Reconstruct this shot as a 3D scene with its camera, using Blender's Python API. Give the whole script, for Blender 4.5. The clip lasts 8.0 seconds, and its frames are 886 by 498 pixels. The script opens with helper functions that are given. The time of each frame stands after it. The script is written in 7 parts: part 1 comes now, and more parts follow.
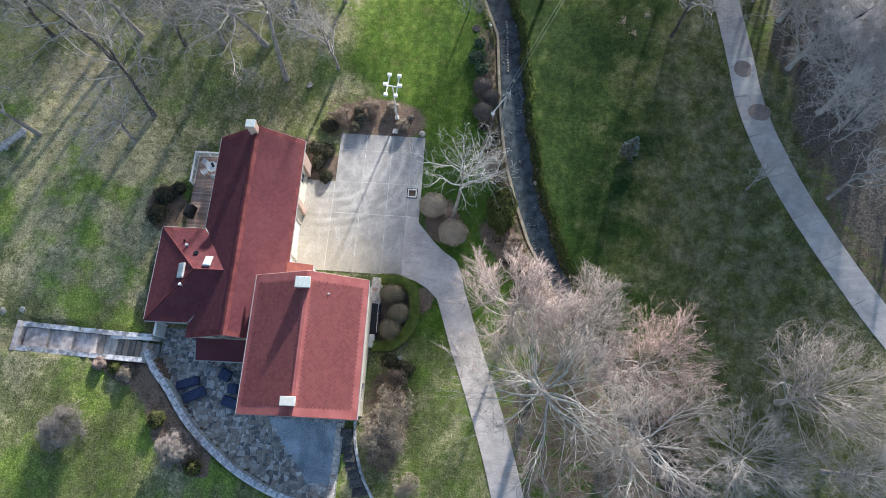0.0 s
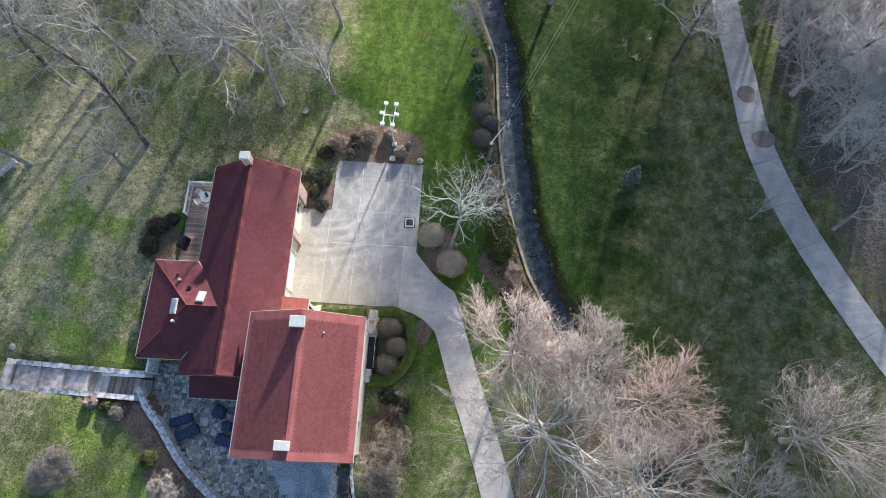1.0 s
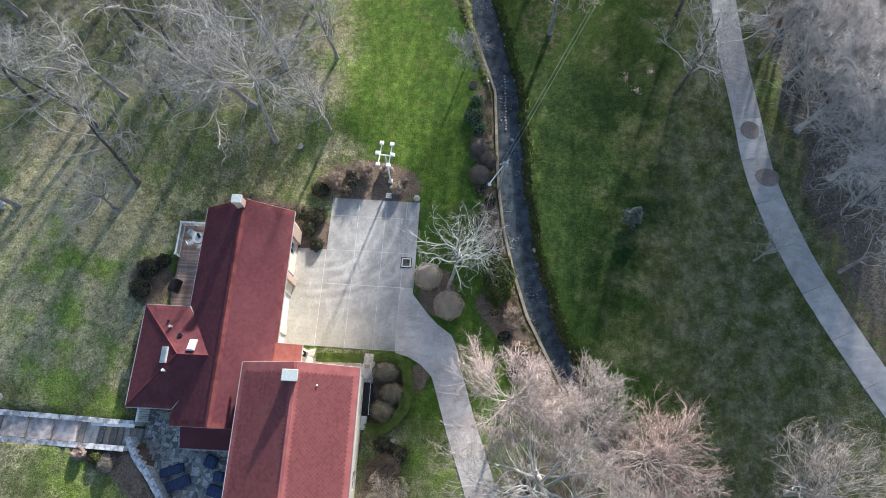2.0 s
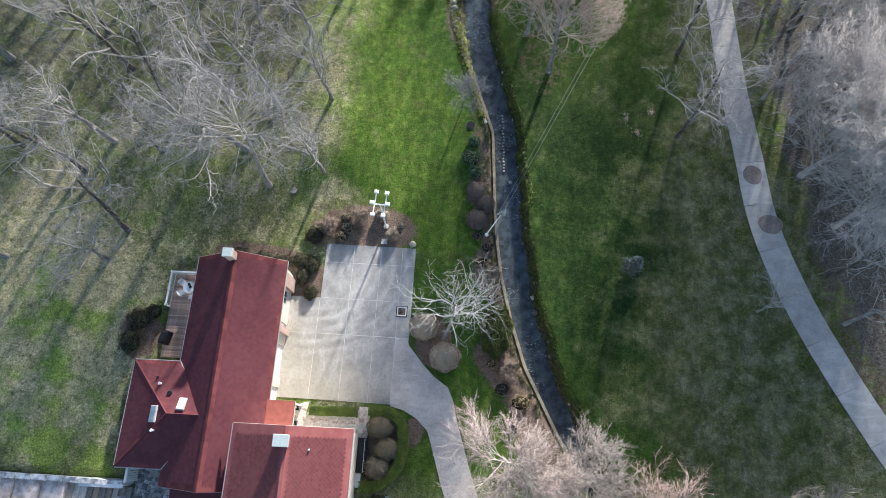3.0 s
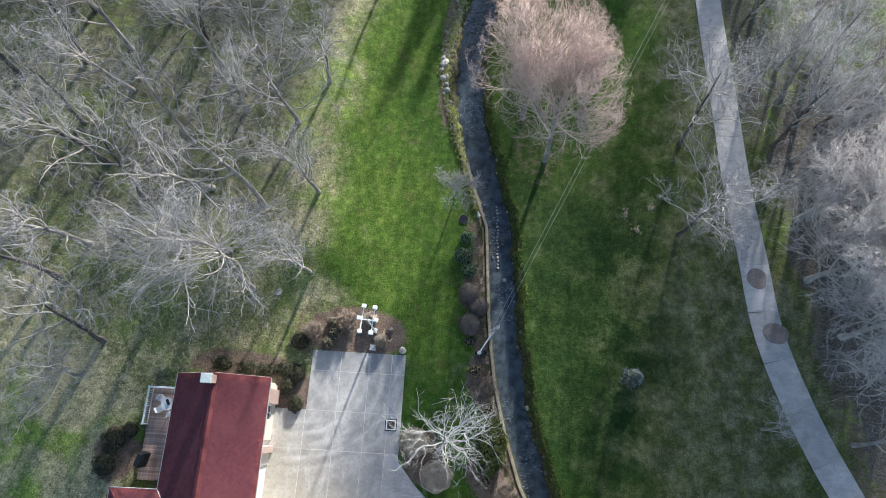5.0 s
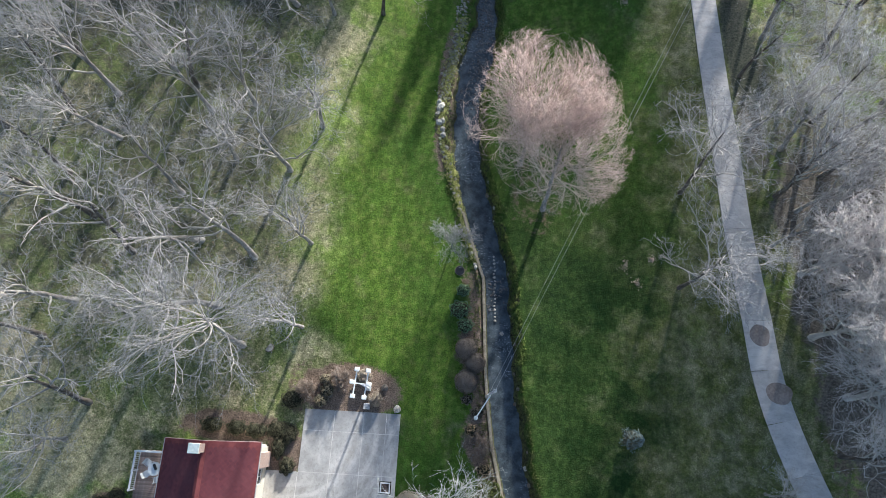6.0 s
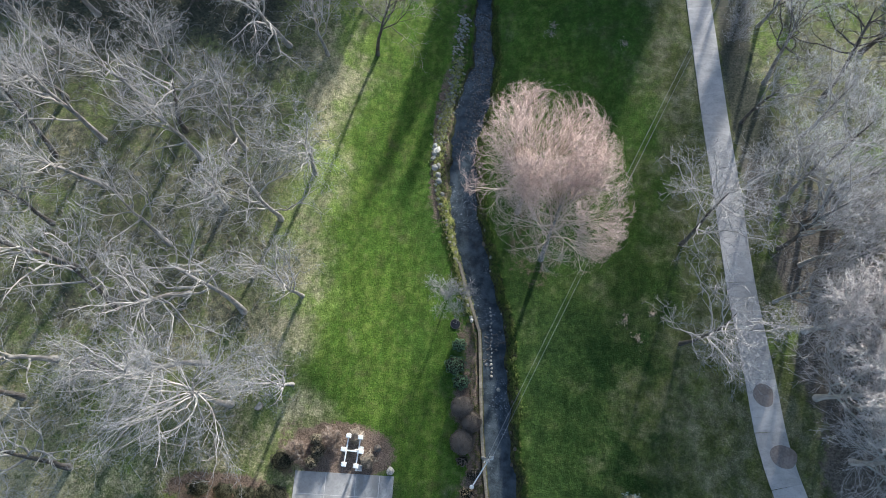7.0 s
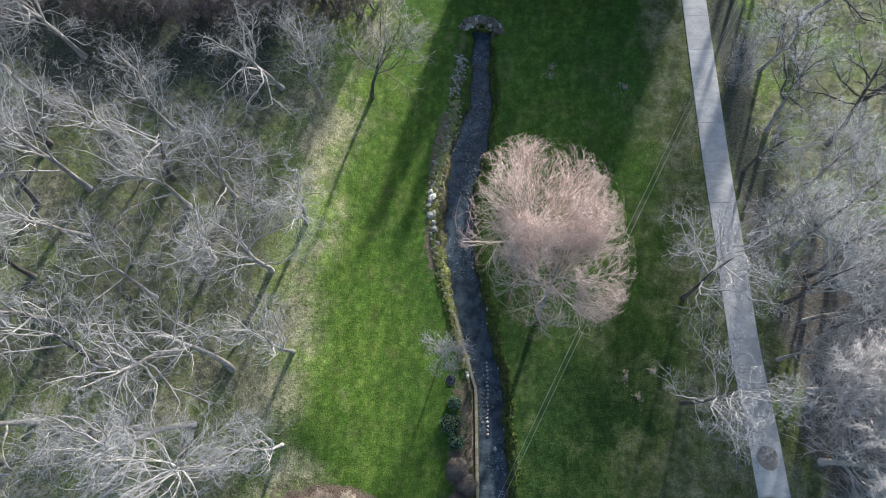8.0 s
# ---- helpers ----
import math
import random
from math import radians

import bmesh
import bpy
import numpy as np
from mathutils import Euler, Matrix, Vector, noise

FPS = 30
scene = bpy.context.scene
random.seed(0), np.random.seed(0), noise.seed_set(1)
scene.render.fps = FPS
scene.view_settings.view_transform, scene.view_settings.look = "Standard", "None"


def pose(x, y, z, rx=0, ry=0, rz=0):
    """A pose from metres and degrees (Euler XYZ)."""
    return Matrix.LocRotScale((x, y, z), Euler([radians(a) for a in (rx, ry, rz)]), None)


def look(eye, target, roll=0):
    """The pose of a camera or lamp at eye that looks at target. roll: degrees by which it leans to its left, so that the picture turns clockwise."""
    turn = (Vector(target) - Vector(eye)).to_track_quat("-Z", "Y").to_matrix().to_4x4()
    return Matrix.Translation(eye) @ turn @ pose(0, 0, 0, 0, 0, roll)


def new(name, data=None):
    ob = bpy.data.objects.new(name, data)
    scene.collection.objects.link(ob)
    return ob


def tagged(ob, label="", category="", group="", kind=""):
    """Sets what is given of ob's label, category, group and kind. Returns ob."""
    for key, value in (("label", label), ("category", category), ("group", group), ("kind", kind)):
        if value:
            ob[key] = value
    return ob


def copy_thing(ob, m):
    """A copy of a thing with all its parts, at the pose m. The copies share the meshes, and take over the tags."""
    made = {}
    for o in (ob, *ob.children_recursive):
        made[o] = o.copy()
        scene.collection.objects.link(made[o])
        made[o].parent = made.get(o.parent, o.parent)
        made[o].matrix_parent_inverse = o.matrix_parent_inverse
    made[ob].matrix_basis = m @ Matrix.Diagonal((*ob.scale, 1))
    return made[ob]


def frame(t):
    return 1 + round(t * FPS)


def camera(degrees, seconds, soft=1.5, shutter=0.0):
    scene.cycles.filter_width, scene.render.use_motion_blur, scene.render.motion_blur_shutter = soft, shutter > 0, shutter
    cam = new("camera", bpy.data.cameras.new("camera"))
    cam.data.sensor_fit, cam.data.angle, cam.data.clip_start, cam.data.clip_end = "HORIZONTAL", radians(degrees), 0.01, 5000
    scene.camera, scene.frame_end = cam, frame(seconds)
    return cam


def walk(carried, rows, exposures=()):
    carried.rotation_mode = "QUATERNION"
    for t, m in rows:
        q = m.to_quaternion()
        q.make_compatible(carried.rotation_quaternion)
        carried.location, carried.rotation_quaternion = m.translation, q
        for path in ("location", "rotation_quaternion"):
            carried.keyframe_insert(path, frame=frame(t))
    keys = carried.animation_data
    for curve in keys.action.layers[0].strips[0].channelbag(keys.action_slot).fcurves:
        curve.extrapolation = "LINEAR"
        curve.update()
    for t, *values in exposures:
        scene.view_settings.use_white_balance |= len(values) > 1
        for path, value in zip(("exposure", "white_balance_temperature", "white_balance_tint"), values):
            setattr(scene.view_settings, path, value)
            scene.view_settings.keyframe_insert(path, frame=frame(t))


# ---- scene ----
cam = camera(74.6, 8.0, soft=0.55)
PATH = [
    (0, (4.062, -27.398, 50.723), (4.011, -26.791, 48.818), 0.1),
    (0.5, (4.068, -25.957, 50.715), (4.015, -25.354, 48.809), -0.1),
    (1, (4.065, -24.328, 50.7), (4.011, -23.725, 48.793), -0.3),
    (1.5, (4.061, -22.428, 50.728), (4.006, -21.828, 48.821), -0.4),
    (3, (4.059, -15.863, 51.1), (4.001, -15.266, 49.192), -0.7),
    (3.5, (4.007, -13.46, 51.24), (3.95, -12.865, 49.331), -0.5),
    (4, (3.935, -10.993, 51.422), (3.881, -10.4, 49.513), -0.3),
    (4.5, (3.824, -8.488, 51.609), (3.774, -7.898, 49.699), 0.0),
    (6, (3.429, -0.986, 51.957), (3.392, -0.396, 50.046), 1.2),
    (6.5, (3.23, 1.461, 51.944), (3.2, 2.053, 50.034), 2.0),
    (7, (3.015, 3.727, 51.848), (2.994, 4.327, 49.941), 2.9),
    (7.5, (2.862, 6.013, 51.766), (2.848, 6.621, 49.861), 3.7),
    (8, (2.641, 8.342, 51.759), (2.634, 8.955, 49.855), 4.4),
]
walk(cam, [(t, look(eye, target, roll)) for t, eye, target, roll in PATH], exposures=[(0.0, 1.28, 6060, 12), (3.0, 1.27, 5990, 11), (6.0, 1.22, 5840, 9.5), (8.0, 1.20, 5800, 9)])

# ---- light ----
SUN_AZ, SUN_EL = radians(15.0), radians(14.0)
sun_dir = Vector((math.sin(SUN_AZ) * math.cos(SUN_EL), math.cos(SUN_AZ) * math.cos(SUN_EL), math.sin(SUN_EL)))
sun_data = bpy.data.lights.new("sun", "SUN")
sun_data.energy, sun_data.angle, sun_data.color = 5.0, radians(2.2), (1.0, 0.92, 0.80)
sun = new("sun", sun_data)
sun.matrix_world = look(sun_dir * 200, (0, 0, 0))
world = bpy.data.worlds.new("sky")
scene.world = world
world.use_nodes = True
wn = world.node_tree.nodes
sky = wn.new("ShaderNodeTexSky")
sky.sky_type, sky.sun_disc, sky.sun_elevation, sky.sun_rotation = "NISHITA", False, SUN_EL, SUN_AZ
sky.air_density, sky.dust_density, sky.ozone_density = 1.0, 1.3, 1.2
wn["Background"].inputs["Strength"].default_value = 0.108
world.node_tree.links.new(sky.outputs["Color"], wn["Background"].inputs["Color"])

# ---- materials ----


def rgb(c):
    return (c[0], c[1], c[2], 1.0)


class Nodes:
    """A small hand for node trees."""

    def __init__(self, name, rough=0.8, metal=0.0, spec=0.3):
        self.mat = bpy.data.materials.new(name)
        self.mat.use_nodes = True
        self.t = self.mat.node_tree
        self.bsdf = self.t.nodes["Principled BSDF"]
        self.bsdf.inputs["Roughness"].default_value = rough
        self.bsdf.inputs["Metallic"].default_value = metal
        self.bsdf.inputs["Specular IOR Level"].default_value = spec
        self.coord = self.t.nodes.new("ShaderNodeTexCoord").outputs["Object"]

    def link(self, a, b):
        self.t.links.new(a, b)

    def noise(self, scale, detail=4, rough=0.55, vec=None, dist=0.0):
        n = self.t.nodes.new("ShaderNodeTexNoise")
        n.inputs["Scale"].default_value, n.inputs["Detail"].default_value = scale, detail
        n.inputs["Roughness"].default_value, n.inputs["Distortion"].default_value = rough, dist
        self.link(vec or self.coord, n.inputs["Vector"])
        return n.outputs["Fac"]

    def voronoi(self, scale, feature="F1", out="Distance", vec=None):
        n = self.t.nodes.new("ShaderNodeTexVoronoi")
        n.feature = feature
        n.inputs["Scale"].default_value = scale
        self.link(vec or self.coord, n.inputs["Vector"])
        return n.outputs[out]

    def ramp(self, fac, lo, hi):
        n = self.t.nodes.new("ShaderNodeMapRange")
        n.inputs["From Min"].default_value, n.inputs["From Max"].default_value = lo, hi
        n.interpolation_type = "SMOOTHSTEP"
        self.link(fac, n.inputs["Value"])
        return n.outputs["Result"]

    def math(self, op, a, b):
        n = self.t.nodes.new("ShaderNodeMath")
        n.operation = op
        for i, v in enumerate((a, b)):
            if isinstance(v, (int, float)):
                n.inputs[i].default_value = v
            else:
                self.link(v, n.inputs[i])
        return n.outputs[0]

    def mix(self, fac, a, b, mode="MIX"):
        n = self.t.nodes.new("ShaderNodeMix")
        n.data_type, n.blend_type = "RGBA", mode
        for sock, v in ((n.inputs[0], fac), (n.inputs[6], a), (n.inputs[7], b)):
            if isinstance(v, (int, float)):
                sock.default_value = v
            elif isinstance(v, tuple):
                sock.default_value = rgb(v)
            else:
                self.link(v, sock)
        return n.outputs[2]

    def attr(self, name):
        n = self.t.nodes.new("ShaderNodeAttribute")
        n.attribute_name = name
        return n.outputs["Fac"]

    def obj_random(self):
        return self.t.nodes.new("ShaderNodeObjectInfo").outputs["Random"]

    def island(self):
        return self.t.nodes.new("ShaderNodeNewGeometry").outputs["Random Per Island"]

    def stretch(self, x, y, z, rz=0.0):
        n = self.t.nodes.new("ShaderNodeMapping")
        n.inputs["Scale"].default_value = (x, y, z)
        n.inputs["Rotation"].default_value = (0, 0, radians(rz))
        self.link(self.coord, n.inputs["Vector"])
        return n.outputs["Vector"]

    def bump(self, height, strength, dist=0.05):
        n = self.t.nodes.new("ShaderNodeBump")
        n.inputs["Strength"].default_value, n.inputs["Distance"].default_value = strength, dist
        self.link(height, n.inputs["Height"])
        self.link(n.outputs["Normal"], self.bsdf.inputs["Normal"])

    def done(self, colour, alpha=None):
        if isinstance(colour, tuple):
            self.bsdf.inputs["Base Color"].default_value = rgb(colour)
        else:
            self.link(colour, self.bsdf.inputs["Base Color"])
        return self.mat


def speckled(name, a, b, scale=6.0, rough=0.8, metal=0.0, bump=0.3, spec=0.3, big=0.6, var=0.0, fine=40.0):
    """A surface of two tones, blotched at two sizes, with fine relief."""
    n = Nodes(name, rough, metal, spec)
    f = n.math("ADD", n.math("MULTIPLY", n.noise(scale), 0.6), n.math("MULTIPLY", n.noise(big), 0.4))
    c = n.mix(n.ramp(f, 0.36, 0.64), a, b)
    if var:
        dark = n.mix(n.obj_random(), (1 - var, 1 - var, 1 - var), (1 + var * 0.6, 1 + var * 0.6, 1 + var * 0.6))
        c = n.mix(1.0, c, dark, "MULTIPLY")
    if bump:
        n.bump(n.noise(fine, 3), bump, 0.02)
    return n.done(c)


def ground_material():
    n = Nodes("ground_cover", 0.95, 0.0, 0.1)
    fine, mid, big, huge = n.noise(7.0, 6, 0.7), n.noise(1.3, 5, 0.6), n.noise(0.32, 4, 0.6), n.noise(0.07, 3)
    clump = n.noise(3.2, 4, 0.7)
    # rough hillside grass: green with soft straw patches and darker tongues
    green = n.mix(n.ramp(fine, 0.3, 0.7), (0.088, 0.102, 0.038), (0.235, 0.238, 0.110))
    straw = n.mix(n.ramp(fine, 0.3, 0.7), (0.19, 0.170, 0.095), (0.40, 0.352, 0.225))
    worn = n.math("ADD", n.math("MULTIPLY", big, 0.62), n.math("MULTIPLY", clump, 0.38))
    bleached = n.mix(n.ramp(fine, 0.3, 0.7), (0.225, 0.208, 0.105), (0.46, 0.415, 0.245))
    straw = n.mix(n.ramp(n.attr("turf"), 0.4, 0.9), straw, bleached)
    rough = n.mix(n.ramp(n.math("ADD", worn, n.math("MULTIPLY", n.attr("straw"), 0.13)), 0.48, 0.56), green, straw)
    rough = n.mix(n.math("MULTIPLY", n.ramp(n.noise(1.1, 6, 0.75), 0.5, 0.66), 0.55), rough, (0.110, 0.128, 0.044))
    rough = n.mix(n.math("MULTIPLY", n.ramp(n.noise(2.2, 5, 0.75, n.stretch(1, 1, 1, 70)), 0.53, 0.67), 0.7), rough, (0.050, 0.064, 0.022))
    fresh = n.mix(n.ramp(fine, 0.3, 0.7), (0.080, 0.140, 0.020), (0.225, 0.295, 0.066))
    rough = n.mix(n.math("MULTIPLY", n.ramp(n.noise(0.2, 5, 0.65, n.stretch(1, 1, 1, 30)), 0.46, 0.62), n.attr("turf")), rough, fresh)
    # mown lawn
    lawn = n.mix(n.ramp(fine, 0.25, 0.75), (0.030, 0.072, 0.008), (0.122, 0.190, 0.030))
    lawn = n.mix(n.math("MULTIPLY", n.ramp(mid, 0.46, 0.64), 0.8), lawn, (0.140, 0.186, 0.038))
    lawn = n.mix(n.math("MULTIPLY", n.ramp(n.noise(2.6, 6, 0.75), 0.52, 0.70), 0.5), lawn, (0.026, 0.056, 0.010))
    lawn = n.mix(n.math("MULTIPLY", n.ramp(n.noise(0.45, 6, 0.7), 0.52, 0.68), 0.5), lawn, (0.135, 0.125, 0.050))
    lawn = n.mix(n.math("MULTIPLY", n.ramp(huge, 0.42, 0.62), 0.6), lawn, (0.026, 0.068, 0.012))
    mow = n.noise(1.6, 2, 0.5, n.stretch(1.0, 0.05, 1))
    lawn = n.mix(n.math("MULTIPLY", n.ramp(mow, 0.45, 0.6), 0.25), lawn, (0.045, 0.100, 0.014))
    # grass beyond the creek is darkened: the trees' shade painted in
    lawn = n.mix(n.math("MULTIPLY", n.attr("lawn_shade"), 0.9), lawn, n.mix(n.ramp(n.math("ADD", n.math("MULTIPLY", clump, 0.5), n.math("MULTIPLY", big, 0.5)), 0.36, 0.66), (0.010, 0.027, 0.008), (0.044, 0.074, 0.019)))
    # dull weedy turf towards the lane: the lawn with grey-buff stalks through it
    stalk = n.mix(n.ramp(n.noise(12.0, 5, 0.7), 0.35, 0.7), (0.098, 0.102, 0.048), (0.36, 0.325, 0.220))
    weedy = n.mix(n.math("MULTIPLY", n.ramp(n.noise(0.6, 6, 0.72), 0.38, 0.66), 0.8), n.mix(n.ramp(fine, 0.25, 0.75), (0.042, 0.060, 0.014), (0.118, 0.128, 0.042)), stalk)
    blade = n.ramp(n.noise(20.0, 3, 0.8), 0.38, 0.62)
    warp = n.t.nodes.new("ShaderNodeVectorMath")
    warp.operation = "ADD"
    n.link(n.coord, warp.inputs[0])
    wob = n.t.nodes.new("ShaderNodeTexNoise")
    wob.inputs["Scale"].default_value = 4.0
    n.link(n.coord, wob.inputs["Vector"])
    n.link(wob.outputs["Color"], warp.inputs[1])
    tuft = n.ramp(n.voronoi(5.5, "F1", "Distance", warp.outputs[0]), 0.15, 0.75)
    clod = n.ramp(n.voronoi(1.9, "F1", "Distance", warp.outputs[0]), 0.2, 0.8)
    # leaf litter and bare soil
    litter = n.mix(n.ramp(n.noise(9.0, 6, 0.75), 0.3, 0.7), (0.066, 0.048, 0.037), (0.350, 0.258, 0.196))
    litter = n.mix(n.math("MULTIPLY", n.ramp(mid, 0.45, 0.65), 0.5), litter, (0.075, 0.060, 0.040))
    edge = n.math("MULTIPLY", n.math("SUBTRACT", n.math("ADD", n.math("MULTIPLY", mid, 0.6), n.math("MULTIPLY", clump, 0.4)), 0.5), 2.4)
    lush = n.ramp(n.math("ADD", n.attr("lush"), n.math("MULTIPLY", edge, 0.7)), 0.15, 0.85)
    weed = n.ramp(n.math("ADD", n.attr("weed"), n.math("ADD", n.math("MULTIPLY", edge, 0.4), n.math("MULTIPLY", n.math("SUBTRACT", big, 0.5), 2.2))), 0.1, 0.9)
    duff = n.ramp(n.math("ADD", n.attr("litter"), edge), 0.32, 0.76)
    c = n.mix(lush, rough, lawn)
    c = n.mix(weed, c, weedy)
    c = n.mix(n.math("SUBTRACT", 1.0, n.math("MULTIPLY", lush, 0.4)), c, n.mix(blade, (0.74, 0.75, 0.72), (1.22, 1.21, 1.24)), "MULTIPLY")
    mown = n.math("SUBTRACT", 0.8, n.math("MULTIPLY", lush, 0.6))
    c = n.mix(mown, c, n.mix(tuft, (1.40, 1.40, 1.52), (0.80, 0.82, 0.86)), "MULTIPLY")
    c = n.mix(0.7, c, n.mix(n.ramp(n.noise(1.0, 6, 0.72, n.stretch(1.0, 0.45, 1, -20)), 0.34, 0.66), (0.72, 0.74, 0.74), (1.30, 1.28, 1.24)), "MULTIPLY")
    c = n.mix(0.6, c, n.mix(clod, (1.38, 1.36, 1.38), (0.78, 0.80, 0.80)), "MULTIPLY")
    c = n.mix(duff, c, litter)
    # undergrowth east of the lane, its tone partly painted tree shade
    shaded_undergrowth = n.ramp(n.math("ADD", n.attr("shaded_undergrowth"), n.math("MULTIPLY", edge, 0.6)), 0.25, 0.8)
    c = n.mix(shaded_undergrowth, c, n.mix(n.ramp(n.noise(6.0, 6, 0.75), 0.32, 0.72), (0.058, 0.053, 0.044), (0.25, 0.222, 0.19)))
    # dark wood floor and lane verge: tree shade put into the ground colour
    floor_shade = n.ramp(n.math("ADD", n.attr("floor_shade"), n.math("MULTIPLY", n.math("ADD", edge, n.math("SUBTRACT", big, 0.5)), 0.7)), 0.25, 0.9)
    c = n.mix(floor_shade, c, n.mix(n.ramp(n.noise(5.0, 6, 0.75), 0.32, 0.70), (0.030, 0.036, 0.024), (0.120, 0.122, 0.090)))
    wet = n.ramp(n.attr("bank"), 0.3, 0.7)
    c = n.mix(wet, c, n.mix(n.ramp(clump, 0.35, 0.65), (0.03, 0.028, 0.02), (0.10, 0.11, 0.05)))
    n.bump(n.math("ADD", n.math("MULTIPLY", n.noise(11.0, 4, 0.7), 0.25), n.math("ADD", n.math("MULTIPLY", tuft, -0.35), n.math("MULTIPLY", mid, 0.9))), 0.45, 0.16)
    return n.done(c)


def concrete_material(name, a, b, stain, var=0.12):
    n = Nodes(name, 0.9, 0.0, 0.2)
    c = n.mix(n.ramp(n.noise(0.9, 6, 0.65), 0.3, 0.7), a, b)
    c = n.mix(n.math("MULTIPLY", n.ramp(n.noise(0.35, 5, 0.7, None, 0.8), 0.48, 0.66), 0.65), c, stain)
    c = n.mix(n.math("MULTIPLY", n.ramp(n.noise(5.0, 6, 0.75), 0.48, 0.72), 0.45), c, (0.22, 0.21, 0.195))
    streak = n.noise(0.75, 5, 0.62, n.stretch(0.4, 1.1, 1, 8), 1.2)
    c = n.mix(n.math("MULTIPLY", n.ramp(streak, 0.45, 0.72), 0.45), c, (0.66, 0.64, 0.605))
    c = n.mix(n.math("MULTIPLY", n.ramp(n.noise(1.3, 5, 0.6, n.stretch(0.45, 1.3, 1, -14), 1.5), 0.5, 0.72), 0.4), c, (0.31, 0.285, 0.25))
    v = n.mix(n.obj_random(), (1 - var, 1 - var, 1 - var), (1 + var, 1 + var, 1 + var))
    c = n.mix(1.0, c, v, "MULTIPLY")
    n.bump(n.noise(30, 4), 0.25, 0.01)
    return n.done(c)


def pad_material():
    """Old pad concrete: buff silt by the garage, shade painted grey at the far edge, pale turning marks of tyres."""
    n = Nodes("pad_concrete", 0.9, 0.0, 0.2)
    c = n.mix(n.ramp(n.noise(0.7, 6, 0.65), 0.3, 0.7), (0.34, 0.33, 0.315), (0.50, 0.485, 0.46))
    sep = n.t.nodes.new("ShaderNodeSeparateXYZ")
    n.link(n.coord, sep.inputs[0])
    x, y = sep.outputs[0], sep.outputs[1]
    wob = n.math("MULTIPLY", n.math("SUBTRACT", n.noise(0.45, 5, 0.65), 0.5), 7.0)
    silt = n.ramp(n.math("ADD", n.math("ADD", n.math("MULTIPLY", y, -1.0), n.math("MULTIPLY", x, -0.9)), wob), 5.0, 12.0)
    c = n.mix(n.math("MULTIPLY", silt, 0.62), c, (0.47, 0.42, 0.325))
    # shade lying on the far edge, put into the concrete colour
    edge_shade = n.ramp(n.math("ADD", n.math("ADD", y, n.math("MULTIPLY", x, 0.35)), n.math("MULTIPLY", wob, 0.5)), -2.6, 2.4)
    c = n.mix(n.math("MULTIPLY", edge_shade, 0.55), c, (0.215, 0.22, 0.225))
    d = n.math("POWER", n.math("ADD", n.math("POWER", n.math("ADD", x, 1.2), 2.0), n.math("POWER", n.math("ADD", n.math("MULTIPLY", y, 1.25), 2.6), 2.0)), 0.5)
    ring = n.math("SINE", n.math("ADD", n.math("MULTIPLY", d, 5.2), n.math("MULTIPLY", wob, 0.45)), 0.0)
    near = n.math("MULTIPLY", n.ramp(d, 3.6, 6.0), n.math("SUBTRACT", 1.0, n.ramp(d, 9.5, 12.0)))
    marks = n.math("MULTIPLY", n.math("MULTIPLY", n.ramp(ring, 0.1, 0.95), near), n.ramp(n.noise(0.5, 4, 0.6, n.stretch(1, 1, 1, 33)), 0.4, 0.62))
    c = n.mix(n.math("MULTIPLY", marks, 0.55), c, (0.64, 0.62, 0.585))
    dark = n.math("MULTIPLY", n.math("MULTIPLY", n.ramp(ring, -0.1, -0.95), near), n.ramp(n.noise(0.6, 4, 0.6), 0.42, 0.62))
    c = n.mix(n.math("MULTIPLY", dark, 0.4), c, (0.25, 0.235, 0.21))
    c = n.mix(n.math("MULTIPLY", n.ramp(n.noise(0.55, 5, 0.7, n.stretch(1.4, 0.5, 1, 20), 0.8), 0.5, 0.7), 0.6), c, (0.61, 0.595, 0.565))
    c = n.mix(n.math("MULTIPLY", n.ramp(n.noise(4.0, 6, 0.78), 0.46, 0.70), 0.5), c, (0.235, 0.225, 0.21))
    c = n.mix(n.math("MULTIPLY", n.ramp(n.noise(9.0, 3, 0.7), 0.66, 0.74), 0.6), c, (0.12, 0.115, 0.105))
    v = n.mix(n.obj_random(), (0.94, 0.94, 0.94), (1.04, 1.04, 1.04))
    n.bump(n.noise(30, 4), 0.25, 0.01)
    return n.done(n.mix(1.0, c, v, "MULTIPLY"))


def bark_material(name, a, b):
    n = Nodes(name, 0.9, 0.0, 0.15)
    f = n.noise(5.0, 4, 0.6, n.stretch(1, 1, 0.25))
    c = n.mix(n.ramp(f, 0.35, 0.65), a, b)
    n.bump(n.noise(18, 3), 0.5, 0.02)
    return n.done(c)


def twig_material(name, a, b):
    n = Nodes(name, 0.85, 0.0, 0.15)
    return n.done(n.mix(n.island(), a, b))


def leaf_material(name, a, b):
    n = Nodes(name, 0.75, 0.0, 0.2)
    return n.done(n.mix(n.island(), n.mix(n.ramp(n.noise(1.5), 0.4, 0.6), a, b), b))


def shingle_material(name, a, b, c3):
    n = Nodes(name, 0.8, 0.0, 0.12)
    c = n.mix(n.island(), a, b)
    c = n.mix(n.math("MULTIPLY", n.ramp(n.noise(0.5, 5, 0.65), 0.45, 0.68), 0.6), c, c3)
    c = n.mix(n.math("MULTIPLY", n.ramp(n.noise(9, 4, 0.7), 0.5, 0.75), 0.3), c, (0.10, 0.03, 0.03))
    n.bump(n.noise(40, 3), 0.2, 0.01)
    return n.done(c)


